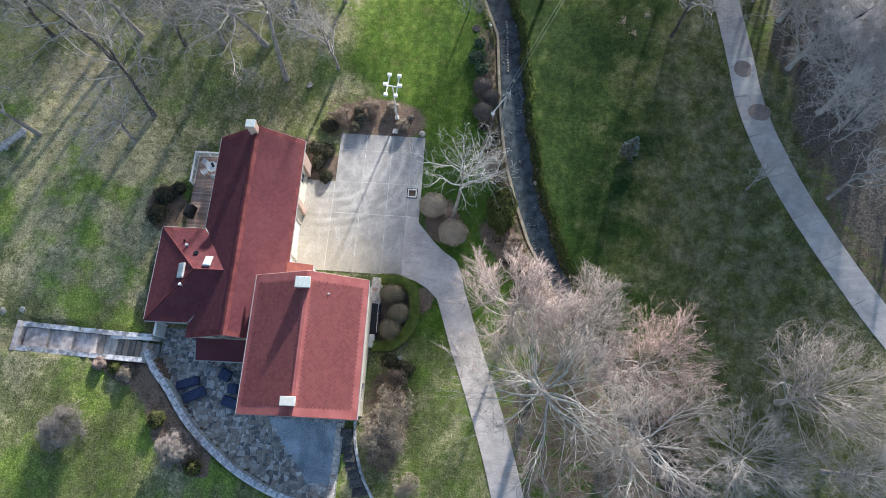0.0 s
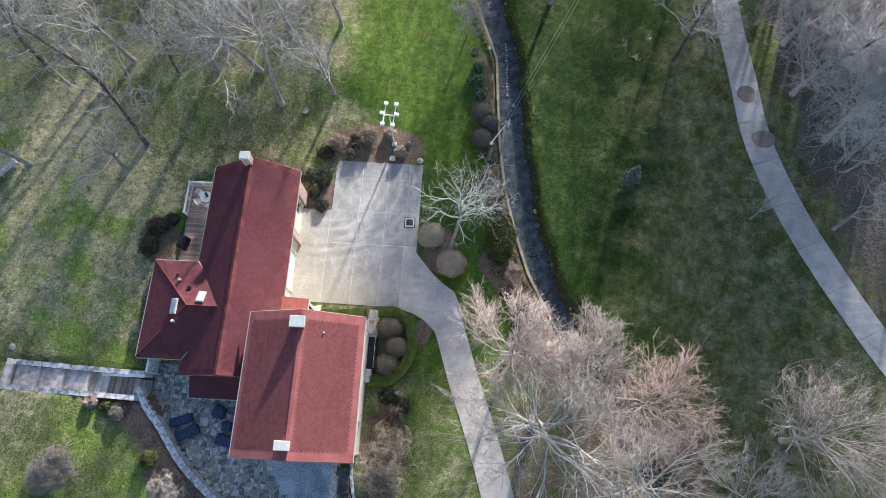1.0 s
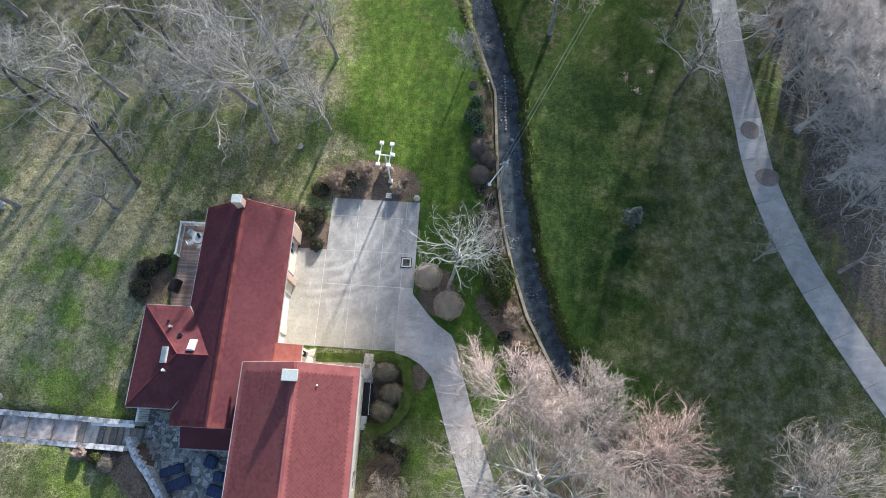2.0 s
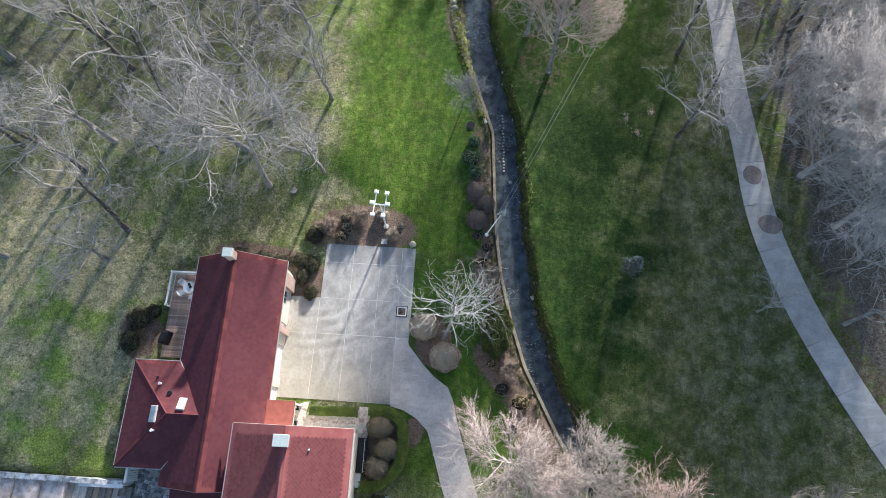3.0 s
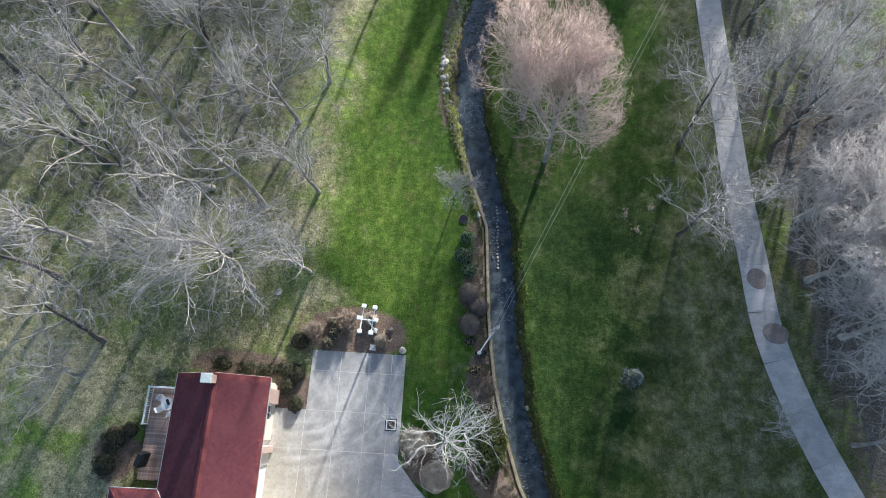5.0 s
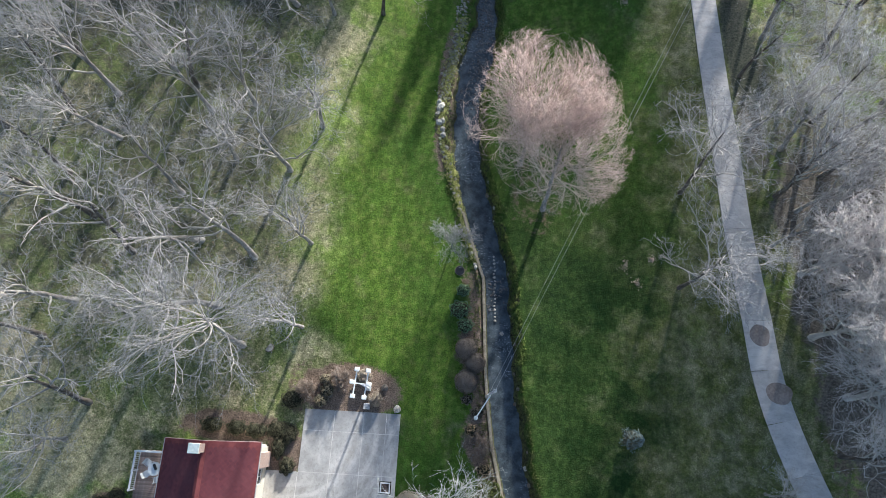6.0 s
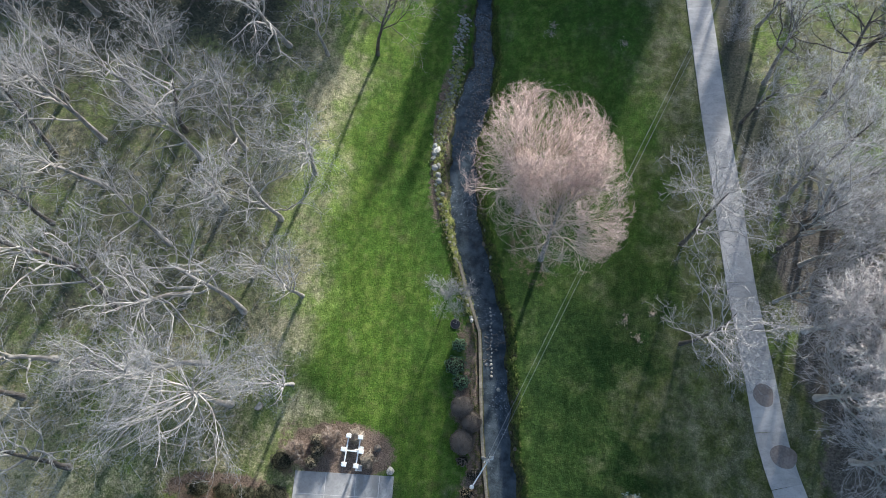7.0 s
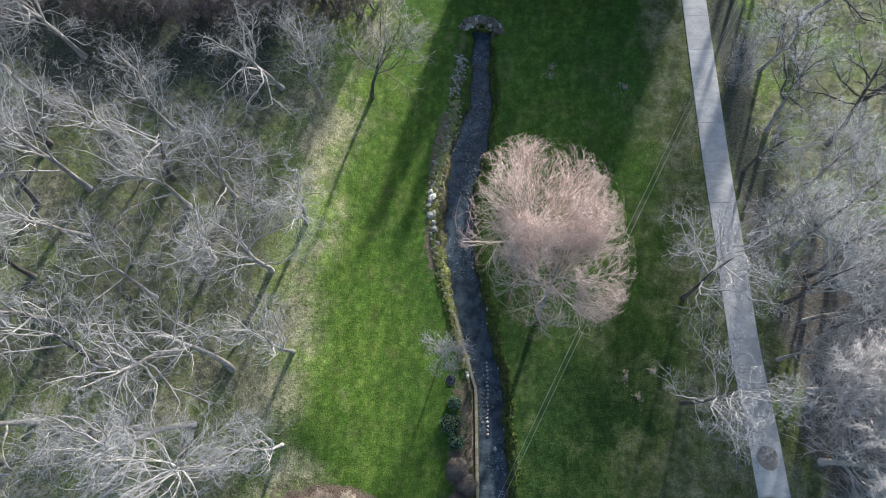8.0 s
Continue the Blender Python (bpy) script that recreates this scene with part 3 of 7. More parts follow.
def build_ground():
    xs = spaced([(-1500, -150, 150), (-150, -46, 8), (-46, -24, 0.8), (-24, 16, 0.32), (16, 48, 0.6), (48, 160, 8), (160, 1501, 150)])
    ys = spaced([(-1500, -150, 150), (-150, -48, 8), (-48, 62, 0.4), (62, 160, 8), (160, 1501, 150)])
    gx, gy = np.meshgrid(xs, ys)
    z = ground_z(gx, gy)
    rng = np.random.default_rng(4)
    z = z + rng.normal(0, 0.018, z.shape) * ((gx < -24) | (gx > 16) | (gy > 1))
    v = np.stack([gx, gy, z], axis=-1).reshape(-1, 3)
    nx, ny = len(xs), len(ys)
    i = (np.arange(ny - 1)[:, None] * nx + np.arange(nx - 1)[None, :]).ravel()
    me = np_mesh("ground", v, np.stack([i, i + 1, i + nx + 1, i + nx], axis=1))
    x, y = v[:, 0], v[:, 1]
    lo, hi = creek_edges(y)
    # mown strips
    west = np.interp(y, [-60, -30, -16, 0, 3, 7, 16, 27, 33, 47, 60], [-3.5, -2, 0.5, -1, -5, -7.2, -7.0, -6.9, -6.4, -5.0, -4])
    west = west + 0.8 * np.sin(y * 0.55) + 0.5 * np.sin(y * 1.37 + 1)
    lush = step01(-4.5, 2.5, x - west) * (x < lo)
    east = np.interp(y, [-60, -30, -16, -5, 10, 30, 60], [30, 29, 27, 27, 28, 28, 27])
    lush = np.maximum(lush, step01(4, -9, x - east) * (x > hi) * 0.97)
    lush = np.maximum(lush, 0.42 * step01(2.5, 0.4, np.abs(x - np.interp(y, [-12, -2, 4, 11, 28, 55], [40.5, 35, 33.3, 32.5, 31, 29.5]))))
    lush = np.maximum(lush, step01(-24.2, -26.5, y) * step01(-17, -20.5, x) * np.interp(x, [-40, -30, -22], [0.08, 0.22, 0.45]))
    bed = lambda cx, cy, rx, ry: step01(1.25, 0.75, np.sqrt(((x - cx) / rx) ** 2 + ((y - cy) / ry) ** 2))
    wall_edge = np.interp(y, [-32.3, -32.0, -30.8, -29.3, -27.1, -26.2, -25.4, -23.9], [-14.2, -15.7, -18.1, -19.1, -20.2, -21.0, -23.0, -24.7])
    wall_bed = step01(-0.3, 0.5, x - wall_edge) * ((x < -13.8) & (y < -23.6) & (y > -32.3))
    litter = np.maximum.reduce([
        bed(-4.6, 1.6, 4.6, 2.3), bed(-9.4, -4.0, 1.6, 2.2), bed(-22.4, -10.0, 1.6, 2.2), bed(-0.9, -17.7, 1.7, 3.4),
        bed(-0.8, -26.5, 2.0, 4.6) * 0.72, wall_bed, bed(2.4, -8.5, 1.6, 2.2), bed(1.5, -16.0, 0.75, 1.3), bed(-14, -2.2, 4.5, 1.4) * 0.9, bed(-8.6, 1.6, 1.6, 2.4) * 0.5, bed(1.6, 31, 1.2, 9) * 0.75, bed(11.0, 21.5, 3.0, 4.6) * 0.4, bed(2.4, 44, 1.1, 6) * 0.42,
        bed(17, -26, 9, 8) * 0.62])
    wood = step01(-9, -16, x) * step01(1, 9, y) * 0.30
    right = step01(33.0, 35.5, x - np.interp(y, [-16, -8, 0, 30], [6, 2, 0, -1.5])) * np.interp(y, [-20, 20, 30, 60], [0.55, 0.52, 0.36, 0.3])
    litter = np.maximum.reduce([litter, wood, right])
    bank = np.maximum(step01(-0.7, 0.0, np.minimum(x - lo, hi - x)), step01(-1.0, -0.2, hi - x + 0.35 * np.sin(y * 1.9) + 0.2 * np.sin(y * 4.3)) * (x > lo) * np.interp(y, [5, 8, 18, 26, 34, 46], [0.55, 1.0, 0.9, 0.62, 0.55, 0.45])) * (y < 50.2)
    lane_x = np.interp(y, [-24, -16.7, -13.2, -9.1, -3.6, 4, 18, 54], [44.7, 39.8, 37.8, 35.6, 33.2, 31, 29.15, 26.7])
    # undergrowth with tree shade painted in, and a dark strip along the verge
    shaded_undergrowth = step01(2.4, 4.6, x - lane_x + 0.6 * np.sin(y * 0.7)) * np.interp(y, [-30, -12, 16, 26, 32, 60], [0.45, 0.8, 1.0, 0.7, 0.25, 0.1])
    shaded_undergrowth = np.maximum(shaded_undergrowth, 0.8 * step01(0.9, 2.0, x - lane_x) * step01(5.4, 3.6, x - lane_x + 0.7 * np.sin(y * 0.5)) * step01(20, 28, y))
    # where tree shade is painted on the wood floor and the lane verge
    floor_shade = step01(-10, -15, x) * np.maximum(0.55 * step01(5, 12, y), 1.0 * step01(33.5, 39, y + 1.5 * np.sin(x * 0.35)) * step01(-13, -18, x))
    floor_shade = np.maximum(floor_shade, step01(0.8, 1.8, x - lane_x) * step01(26, 34, y) * (0.38 + 0.4 * step01(5.5, 3.5, x - lane_x) + 0.15 * np.sin(x * 0.6 + y * 0.4)))
    strip = step01(0.0, 1.0, (np.interp(y, [-9, -5], [5.0, 3.2]) - (lo - x)) / 1.6 - 0.35 * np.sin(y * 0.8)) * (x < lo) * np.interp(y, [-18, -15, 9, 13, 15], [0.6, 0.85, 0.85, 0.6, 0.0])
    litter = np.maximum(litter, strip)
    turf = 0.95 - 0.62 * step01(-4, 4, y) * step01(-8, -13, x)
    straw = np.maximum.reduce([bed(-27.5, -10.5, 6.5, 8.5), bed(-33, -2, 6, 6) * 0.7, bed(-9.0, 16, 3.0, 12) * 0.45, bed(-8.8, 34, 2.5, 10) * 0.6, bed(-27, -27, 5, 4) * 0.25])
    straw = straw - 0.6 * step01(-24.0, -26.0, y) * step01(-17, -20, x)
    # tree shade over the lawn beyond the creek, put into its colour
    lawn_shade = step01(-1, 2, x - hi) * np.interp(y, [-18, -6, 14, 32], [0.3, 1.0, 1.0, 0.15])
    lush = np.where((x > -4) & (x < 10) & (y < -18), lush * (1 - 0.55 * step01(-18, -21, y)), lush)
    lush = np.where((y > 49.0) & (x > lo - 0.5) & (x < hi + 0.5), 1.0, lush)
    weed = step01(-15, 2, x - east) * (x > hi) * np.interp(y, [-20, 5, 16, 30, 60], [1, 1, 0.75, 0.5, 0.4]) * step01(4.5, 1.0, x - lane_x)
    weed = np.maximum(weed, 0.8 * step01(6.5, 3.0, np.abs(x - lane_x + 1)) * (x > 15))
    for key, val in (("lush", lush), ("weed", weed), ("lawn_shade", lawn_shade), ("turf", turf), ("straw", straw), ("litter", litter), ("bank", bank), ("shaded_undergrowth", shaded_undergrowth), ("floor_shade", floor_shade)):
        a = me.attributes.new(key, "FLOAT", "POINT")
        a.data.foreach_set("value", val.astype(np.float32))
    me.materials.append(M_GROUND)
    me.shade_smooth()
    tagged(new("ground", me), "hillside grass, mown lawn and leaf litter", "ground", kind="structure")


build_ground()


def build_water():
    ys = np.arange(-46, 50.6, 0.5)
    lo, hi = creek_edges(ys)
    n = 6
    v, k = [], np.linspace(-0.25, 1.25, n)
    for y, a, b in zip(ys, lo, hi):
        for t in k:
            v.append((a + (b - a) * t, y, -0.98 + 0.0035 * (y - 10)))
    i = (np.arange(len(ys) - 1)[:, None] * n + np.arange(n - 1)[None, :]).ravel()
    me = np_mesh("water", v, np.stack([i, i + 1, i + n + 1, i + n], axis=1))
    me.materials.append(M_WATER)
    me.shade_smooth()
    tagged(new("water", me), "dark shallow creek water between grass banks", "water", kind="structure")


build_water()

# ---- paved surfaces ----


def strip_slabs(owner, name, line, half, material, length, top, base, gap=0.035):
    """Concrete slabs along a plan line, each a piece of its own, following the ground."""
    total = np.linalg.norm(np.diff(line, axis=0), axis=1).sum()
    count = max(1, int(round(total / length)))
    s = np.r_[0, np.cumsum(np.linalg.norm(np.diff(line, axis=0), axis=1))]
    for i in range(count):
        u = np.linspace(total * i / count + gap / 2, total * (i + 1) / count - gap / 2, 5)
        c = np.stack([np.interp(u, s, line[:, k]) for k in (0, 1)], axis=1)
        lft, rgt = sides_of(c, half)
        poly = [tuple(p) for p in lft] + [tuple(p) for p in rgt[::-1]]
        bm = bmesh.new()
        hi = [bm.verts.new((x, y, float(land(x, y)) + top)) for x, y in poly]
        lo = [bm.verts.new((x, y, float(land(x, y)) - base)) for x, y in poly]
        n = len(poly)
        for j in range(4):
            bm.faces.new((hi[j], hi[j + 1], hi[n - 2 - j], hi[n - 1 - j]))
        for j in range(n):
            bm.faces.new((hi[j], lo[j], lo[(j + 1) % n], hi[(j + 1) % n]))
        part(name, bm, material, owner)


LANE = smooth_line([(24.6, 95), (25.5, 75), (26.65, 54.6), (27.25, 44.8), (27.85, 35.4), (28.45, 28), (29.15, 18.4), (30.05, 11), (30.95, 4), (33.2, -3.1), (35.6, -8.4), (37.8, -12.6), (39.8, -16), (44.7, -23.4), (53, -34.5)], 260)
lane = tagged(new("road"), "narrow pale concrete lane laid in slabs", "road", kind="structure")
strip_slabs(lane, "slab", LANE, 1.22, M_ROAD, 4.3, 0.06, 0.25, 0.022)

DRIVE = smooth_line([(3.42, -14.7), (3.76, -15.46), (4.3, -16.9), (5.35, -19.8), (7.2, -24.4), (8.9, -29.2), (9.9, -32.6), (12, -40), (15, -50)], 120)
drive = tagged(new("driveway"), "curving grey concrete driveway leading to the parking pad", "driveway", kind="structure")
strip_slabs(drive, "slab", DRIVE, 1.29, M_DRIVE, 5.2, 0.044, 0.2, 0.0)

HOUSE_TURN = 2.0
HOUSE = pose(-14.0, -12.0, 0, 0, 0, HOUSE_TURN)


def build_pad():
    """Parking pad of concrete slabs, in the turn of the house, and its curved mouth to the drive."""
    pad = tagged(new("parking_pad"), "weathered concrete parking pad cast in square slabs", "pavement", kind="structure")
    turn = pose(-8.2, -0.25, 0, 0, 0, 1.4)
    pad.matrix_world = turn
    cols, rows = [0.0, 2.6, 5.1, 7.05, 8.25], [0.0, -1.75, -5.1, -8.3, -13.95]
    for i in range(4):
        for j in range(4):
            poly = [(cols[i], rows[j + 1]), (cols[i + 1], rows[j + 1]), (cols[i + 1], rows[j]), (cols[i], rows[j])]
            g = 0.02
            x0, y0, x1, y1 = poly[0][0] + g, poly[0][1] + g, poly[2][0] - g, poly[2][1] - g
            if i == 3 and j >= 3:
                continue
            part("slab", prism([(x0, y0), (x1, y0), (x1, y1), (x0, y1)], -0.15, 0.05, 0.005), M_PAD, pad)
    for j in range(2, 4):
        y0, y1 = rows[j + 1] + 0.009, rows[j] - 0.009
        part("slab", prism([(-2.75, y0), (-0.02, y0), (-0.02, y1), (-2.75, y1)], -0.15, 0.05, 0.005), M_PAD, pad)
    # the flared mouth, cut by joints
    inv = turn.inverted()
    for plan in ([(-0.855, -11.5), (-0.925, -8.56), (0.15, -8.56), (0.3, -8.95), (1.9, -10.7), (2.7, -11.4)],
                 [(-0.79, -14.2), (-0.85, -11.52), (2.74, -11.43), (4.0, -12.25), (4.6, -13.5), (4.95, -14.9), (2.55, -15.95), (1.5, -15.0), (0.3, -14.42)]):
        poly = [tuple((inv @ Vector((px, py, 0)))[:2]) for px, py in plan]
        part("slab", prism(poly, -0.15, 0.05, 0.012), M_DRIVE, pad)
    under = prism([(-2.7, -13.9), (-2.7, -5.15), (0.05, -5.15), (0.05, -0.05), (8.2, -0.05), (8.2, -9), (12, -13), (12, -15), (9, -14)], -0.2, 0.045)
    part("joint_fill", under, M_JOINT, pad, "sandy joints between the slabs")
    # drain with a raised kerb
    g = thing("storm_drain", turn @ pose(7.4, -5.95, 0.05), "square metal storm drain with a pale concrete rim in the pad", "drain")
    for dx, dy, sx, sy in ((0, 0.37, 0.84, 0.1), (0, -0.37, 0.84, 0.1), (0.37, 0, 0.1, 0.62), (-0.37, 0, 0.1, 0.62)):
        part("rim", one_box((dx, dy, 0.04), (sx, sy, 0.08), bevel=0.01), M_WHITE, g)
    # flush near-black plate: the shade in well and gap put into colour
    part("well", one_box((0, 0, 0.004), (1.0, 1.0, 0.012)), M_DARK_FILL, g, "near-black plate for the shaded well and gap")
    for k in range(6):
        part("bar", one_box((-0.25 + 0.1 * k, 0, 0.03), (0.06, 0.62, 0.03)), M_RUST, g, "rusty grate bar")


build_pad()

def lane_z(x, y):
    """Height of the lane's top, which runs straight from edge to edge."""
    k = int(np.argmin(np.hypot(LANE[:, 0] - x, LANE[:, 1] - y)))
    l, r = (q[0] for q in sides_of(LANE[k:k + 2], 1.22))
    d = r - l
    t = float(np.dot(np.array([x, y]) - l, d) / np.dot(d, d))
    return float(land(*l)) * (1 - t) + float(land(*r)) * t + 0.06


def road_patch(px, py, rx, ry):
    bm = bmesh.new()
    n, rows = 30, []
    for scale, up in ((1.0, -0.02), (1.0, 0.014), (0.9, 0.020), (0.5, 0.022)):
        row = []
        for a in np.linspace(0, 2 * math.pi, n, endpoint=False):
            x = rx * math.cos(a) * (1 + 0.06 * math.sin(3 * a + px)) * scale
            y = ry * math.sin(a) * (1 + 0.07 * math.cos(2 * a + 1)) * scale
            row.append(bm.verts.new((x, y, lane_z(px + x, py + y) + up - lane_z(px, py))))
        rows.append(row)
    for a, b in zip(rows, rows[1:]):
        for k in range(n):
            bm.faces.new((a[k], a[(k + 1) % n], b[(k + 1) % n], b[k]))
    bm.faces.new(rows[-1])
    ob = part("road_patch", bm, M_PATCH, None, at=pose(px, py, lane_z(px, py)))
    tagged(ob, "round brown stain patched into the concrete lane", "patch", "patches on the lane")


road_patch(30.3, 8.95, 0.80, 0.98)
road_patch(31.45, 4.15, 1.02, 0.92)

# ---- the house ----
EAVE_A, RIDGE_A, HALF_A, RIDGE_X = 3.45, 6.0, 3.8, 0.22
EAVE_B, RIDGE_B = 6.0, 8.1


def shingles(name, pts, material, owner, size=0.38, lift=0.026):
    """Overlapping diamond shingles over a plane polygon, joined into one part."""
    p = [Vector(q) for q in pts]
    nrm = (p[1] - p[0]).cross(p[2] - p[0]).normalized()
    if nrm.z < 0:
        nrm = -nrm
    down = (Vector((0, 0, -1)) - nrm * nrm.dot(Vector((0, 0, -1)))).normalized()
    side = nrm.cross(down).normalized()
    o = p[0]
    uv = np.array([((q - o).dot(side), (q - o).dot(down)) for q in p])
    u0, v0 = uv.min(axis=0)
    u1, v1 = uv.max(axis=0)
    rng = np.random.default_rng(len(name))
    cs = []
    row, v = 0, v0
    while v < v1 + size:
        for u in np.arange(u0 + (size / 2 if row % 2 else 0), u1 + size, size):
            cs.append((u, v))
        v += size / 2
        row += 1
    cs = np.array(cs)

    def inside(q, m):
        """True for points inside the polygon by the margin m."""
        ok = np.ones(len(q), bool)
        area = 0.5 * np.sum(uv[:, 0] * np.roll(uv[:, 1], -1) - np.roll(uv[:, 0], -1) * uv[:, 1])
        for a, b in zip(uv, np.roll(uv, -1, axis=0)):
            d = b - a
            dist = (d[0] * (q[:, 1] - a[1]) - d[1] * (q[:, 0] - a[0])) / max(np.linalg.norm(d), 1e-6) * np.sign(area)
            ok &= dist > m
        return ok

    cs = cs[inside(cs, size * 0.42)]
    h = size * 0.5
    shape = np.array([(0, -h * 0.93), (h * 0.93, 0), (0, h * 0.93), (-h * 0.93, 0)])
    vs, fs = [], []
    so, do, no = np.array(side), np.array(down), np.array(nrm)
    for c in cs:
        base = len(vs)
        tilt = rng.uniform(0.7, 1.3)
        for a, b in shape:
            up = 0.003 + lift * tilt * (b + h) / (2 * h)
            vs.append(np.array(o) + so * (c[0] + a) + do * (c[1] + b) + no * up)
        for a, b in shape:
            vs.append(np.array(o) + so * (c[0] + a) + do * (c[1] + b) - no * 0.004)
        fs += [(base, base + 1, base + 2, base + 3), (base + 1, base + 5, base + 6, base + 2), (base + 2, base + 6, base + 7, base + 3)]
    if vs:
        ob = part("shingles", np_mesh("shingles", np.array(vs), np.array(fs), True), material, owner)
        tagged(ob, kind="stuff")


def roof_slope(owner, pts, material, size=0.36, margin=0.03):
    r = part("roof_slope", slab3(pts, 0.14), M_ROOF_BASE if material == M_ROOF else M_ROOF_BASE_B, owner)
    c = sum((Vector(p) for p in pts), Vector()) / len(pts)
    pts = [tuple(Vector(p) + (c - Vector(p)) * margin) for p in pts]
    shingles("s%d" % int(abs(pts[0][0] * 100)), pts, material, r, size)
    return r


def wall_with_openings(owner, name, a, b, z0, z1, thick, openings, material=None):
    """A wall from a to b (plan), with rectangular openings (s0, s1, z0, z1) that go through it."""
    a, b = Vector((a[0], a[1])), Vector((b[0], b[1]))
    d = (b - a)
    length = d.length
    ang = math.degrees(math.atan2(d.y, d.x))
    m = pose(a.x, a.y, 0, 0, 0, ang)
    ss = sorted({0.0, length, *[o[0] for o in openings], *[o[1] for o in openings]})
    zs = sorted({z0, z1, *[o[2] for o in openings], *[o[3] for o in openings]})
    bm = bmesh.new()
    vert = {(i, j, k): bm.verts.new(m @ Vector((ss[i], (k - 0.5) * thick, zs[j]))) for i in range(len(ss)) for j in range(len(zs)) for k in (0, 1)}

    def solid(i, j):
        if not (0 <= i < len(ss) - 1 and 0 <= j < len(zs) - 1):
            return False
        cs, cz = (ss[i] + ss[i + 1]) / 2, (zs[j] + zs[j + 1]) / 2
        return not any(o[0] < cs < o[1] and o[2] < cz < o[3] for o in openings)

    for i in range(len(ss) - 1):
        for j in range(len(zs) - 1):
            if not solid(i, j):
                continue
            for k in (0, 1):
                bm.faces.new([vert[q + (k,)] for q in ((i, j), (i + 1, j), (i + 1, j + 1), (i, j + 1))])
            for di, dj, p, q in ((-1, 0, (i, j), (i, j + 1)), (1, 0, (i + 1, j), (i + 1, j + 1)), (0, -1, (i, j), (i + 1, j)), (0, 1, (i, j + 1), (i + 1, j + 1))):
                if not solid(i + di, j + dj):
                    bm.faces.new((vert[p + (0,)], vert[q + (0,)], vert[q + (1,)], vert[p + (1,)]))
    for v in [v for v in bm.verts if not v.link_faces]:
        bm.verts.remove(v)
    w = part(name, bm, material or M_STUCCO, owner)
    return w, m


def window_in(owner, m, s0, s1, z0, z1):
    w = part("window", one_box(((s0 + s1) / 2, 0, (z0 + z1) / 2), (s1 - s0 - 0.1, 0.02, z1 - z0 - 0.1), m=m), M_GLASS, owner, "dark glass pane")
    bm = bmesh.new()
    for c, s in ((((s0 + s1) / 2, 0, z0 + 0.03), (s1 - s0, 0.1, 0.06)), (((s0 + s1) / 2, 0, z1 - 0.03), (s1 - s0, 0.1, 0.06)),
                 ((s0 + 0.03, 0, (z0 + z1) / 2), (0.06, 0.1, z1 - z0 - 0.12)), ((s1 - 0.03, 0, (z0 + z1) / 2), (0.06, 0.1, z1 - z0 - 0.12)),
                 (((s0 + s1) / 2, 0, (z0 + z1) / 2), (0.05, 0.06, z1 - z0 - 0.12))):
        box(bm, c, s, m=m)
    part("frame", bm, M_WHITE, w, "white window frame")


def garage_door(owner, m, s0, s1, z1):
    d = part("garage_door", one_box(((s0 + s1) / 2, 0, z1 / 2), (s1 - s0, 0.05, z1), m=m), M_WHITE, owner, "white panelled garage door, closed")
    for k in range(4):
        for j in range(4):
            w = (s1 - s0) / 4
            part("panel", one_box((s0 + w * (j + 0.5), -0.035, z1 / 4 * (k + 0.5)), (w - 0.12, 0.03, z1 / 4 - 0.12), bevel=0.01, m=m), M_WHITE, d)


def chimney(owner, x, y, z0, z1, sx, sy, capx, capy, stack, cap, cap_label):
    c = part("chimney", one_box((x, y, (z0 + z1) / 2), (sx, sy, z1 - z0), bevel=0.015), stack, owner, "pale masonry chimney")
    part("crown", one_box((x, y, z1 - 0.1), (sx + 0.12, sy + 0.12, 0.16), bevel=0.02), stack, c)
    part("cap", one_box((x, y, z1 + 0.07), (capx, capy, 0.12), bevel=0.03), cap, c, cap_label)
    for dx in (-1, 1):
        for dy in (-1, 1):
            part("cap_post", one_box((x + dx * sx * 0.4, y + dy * sy * 0.4, z1 - 0.0), (0.06, 0.06, 0.1)), cap, c)
    return c


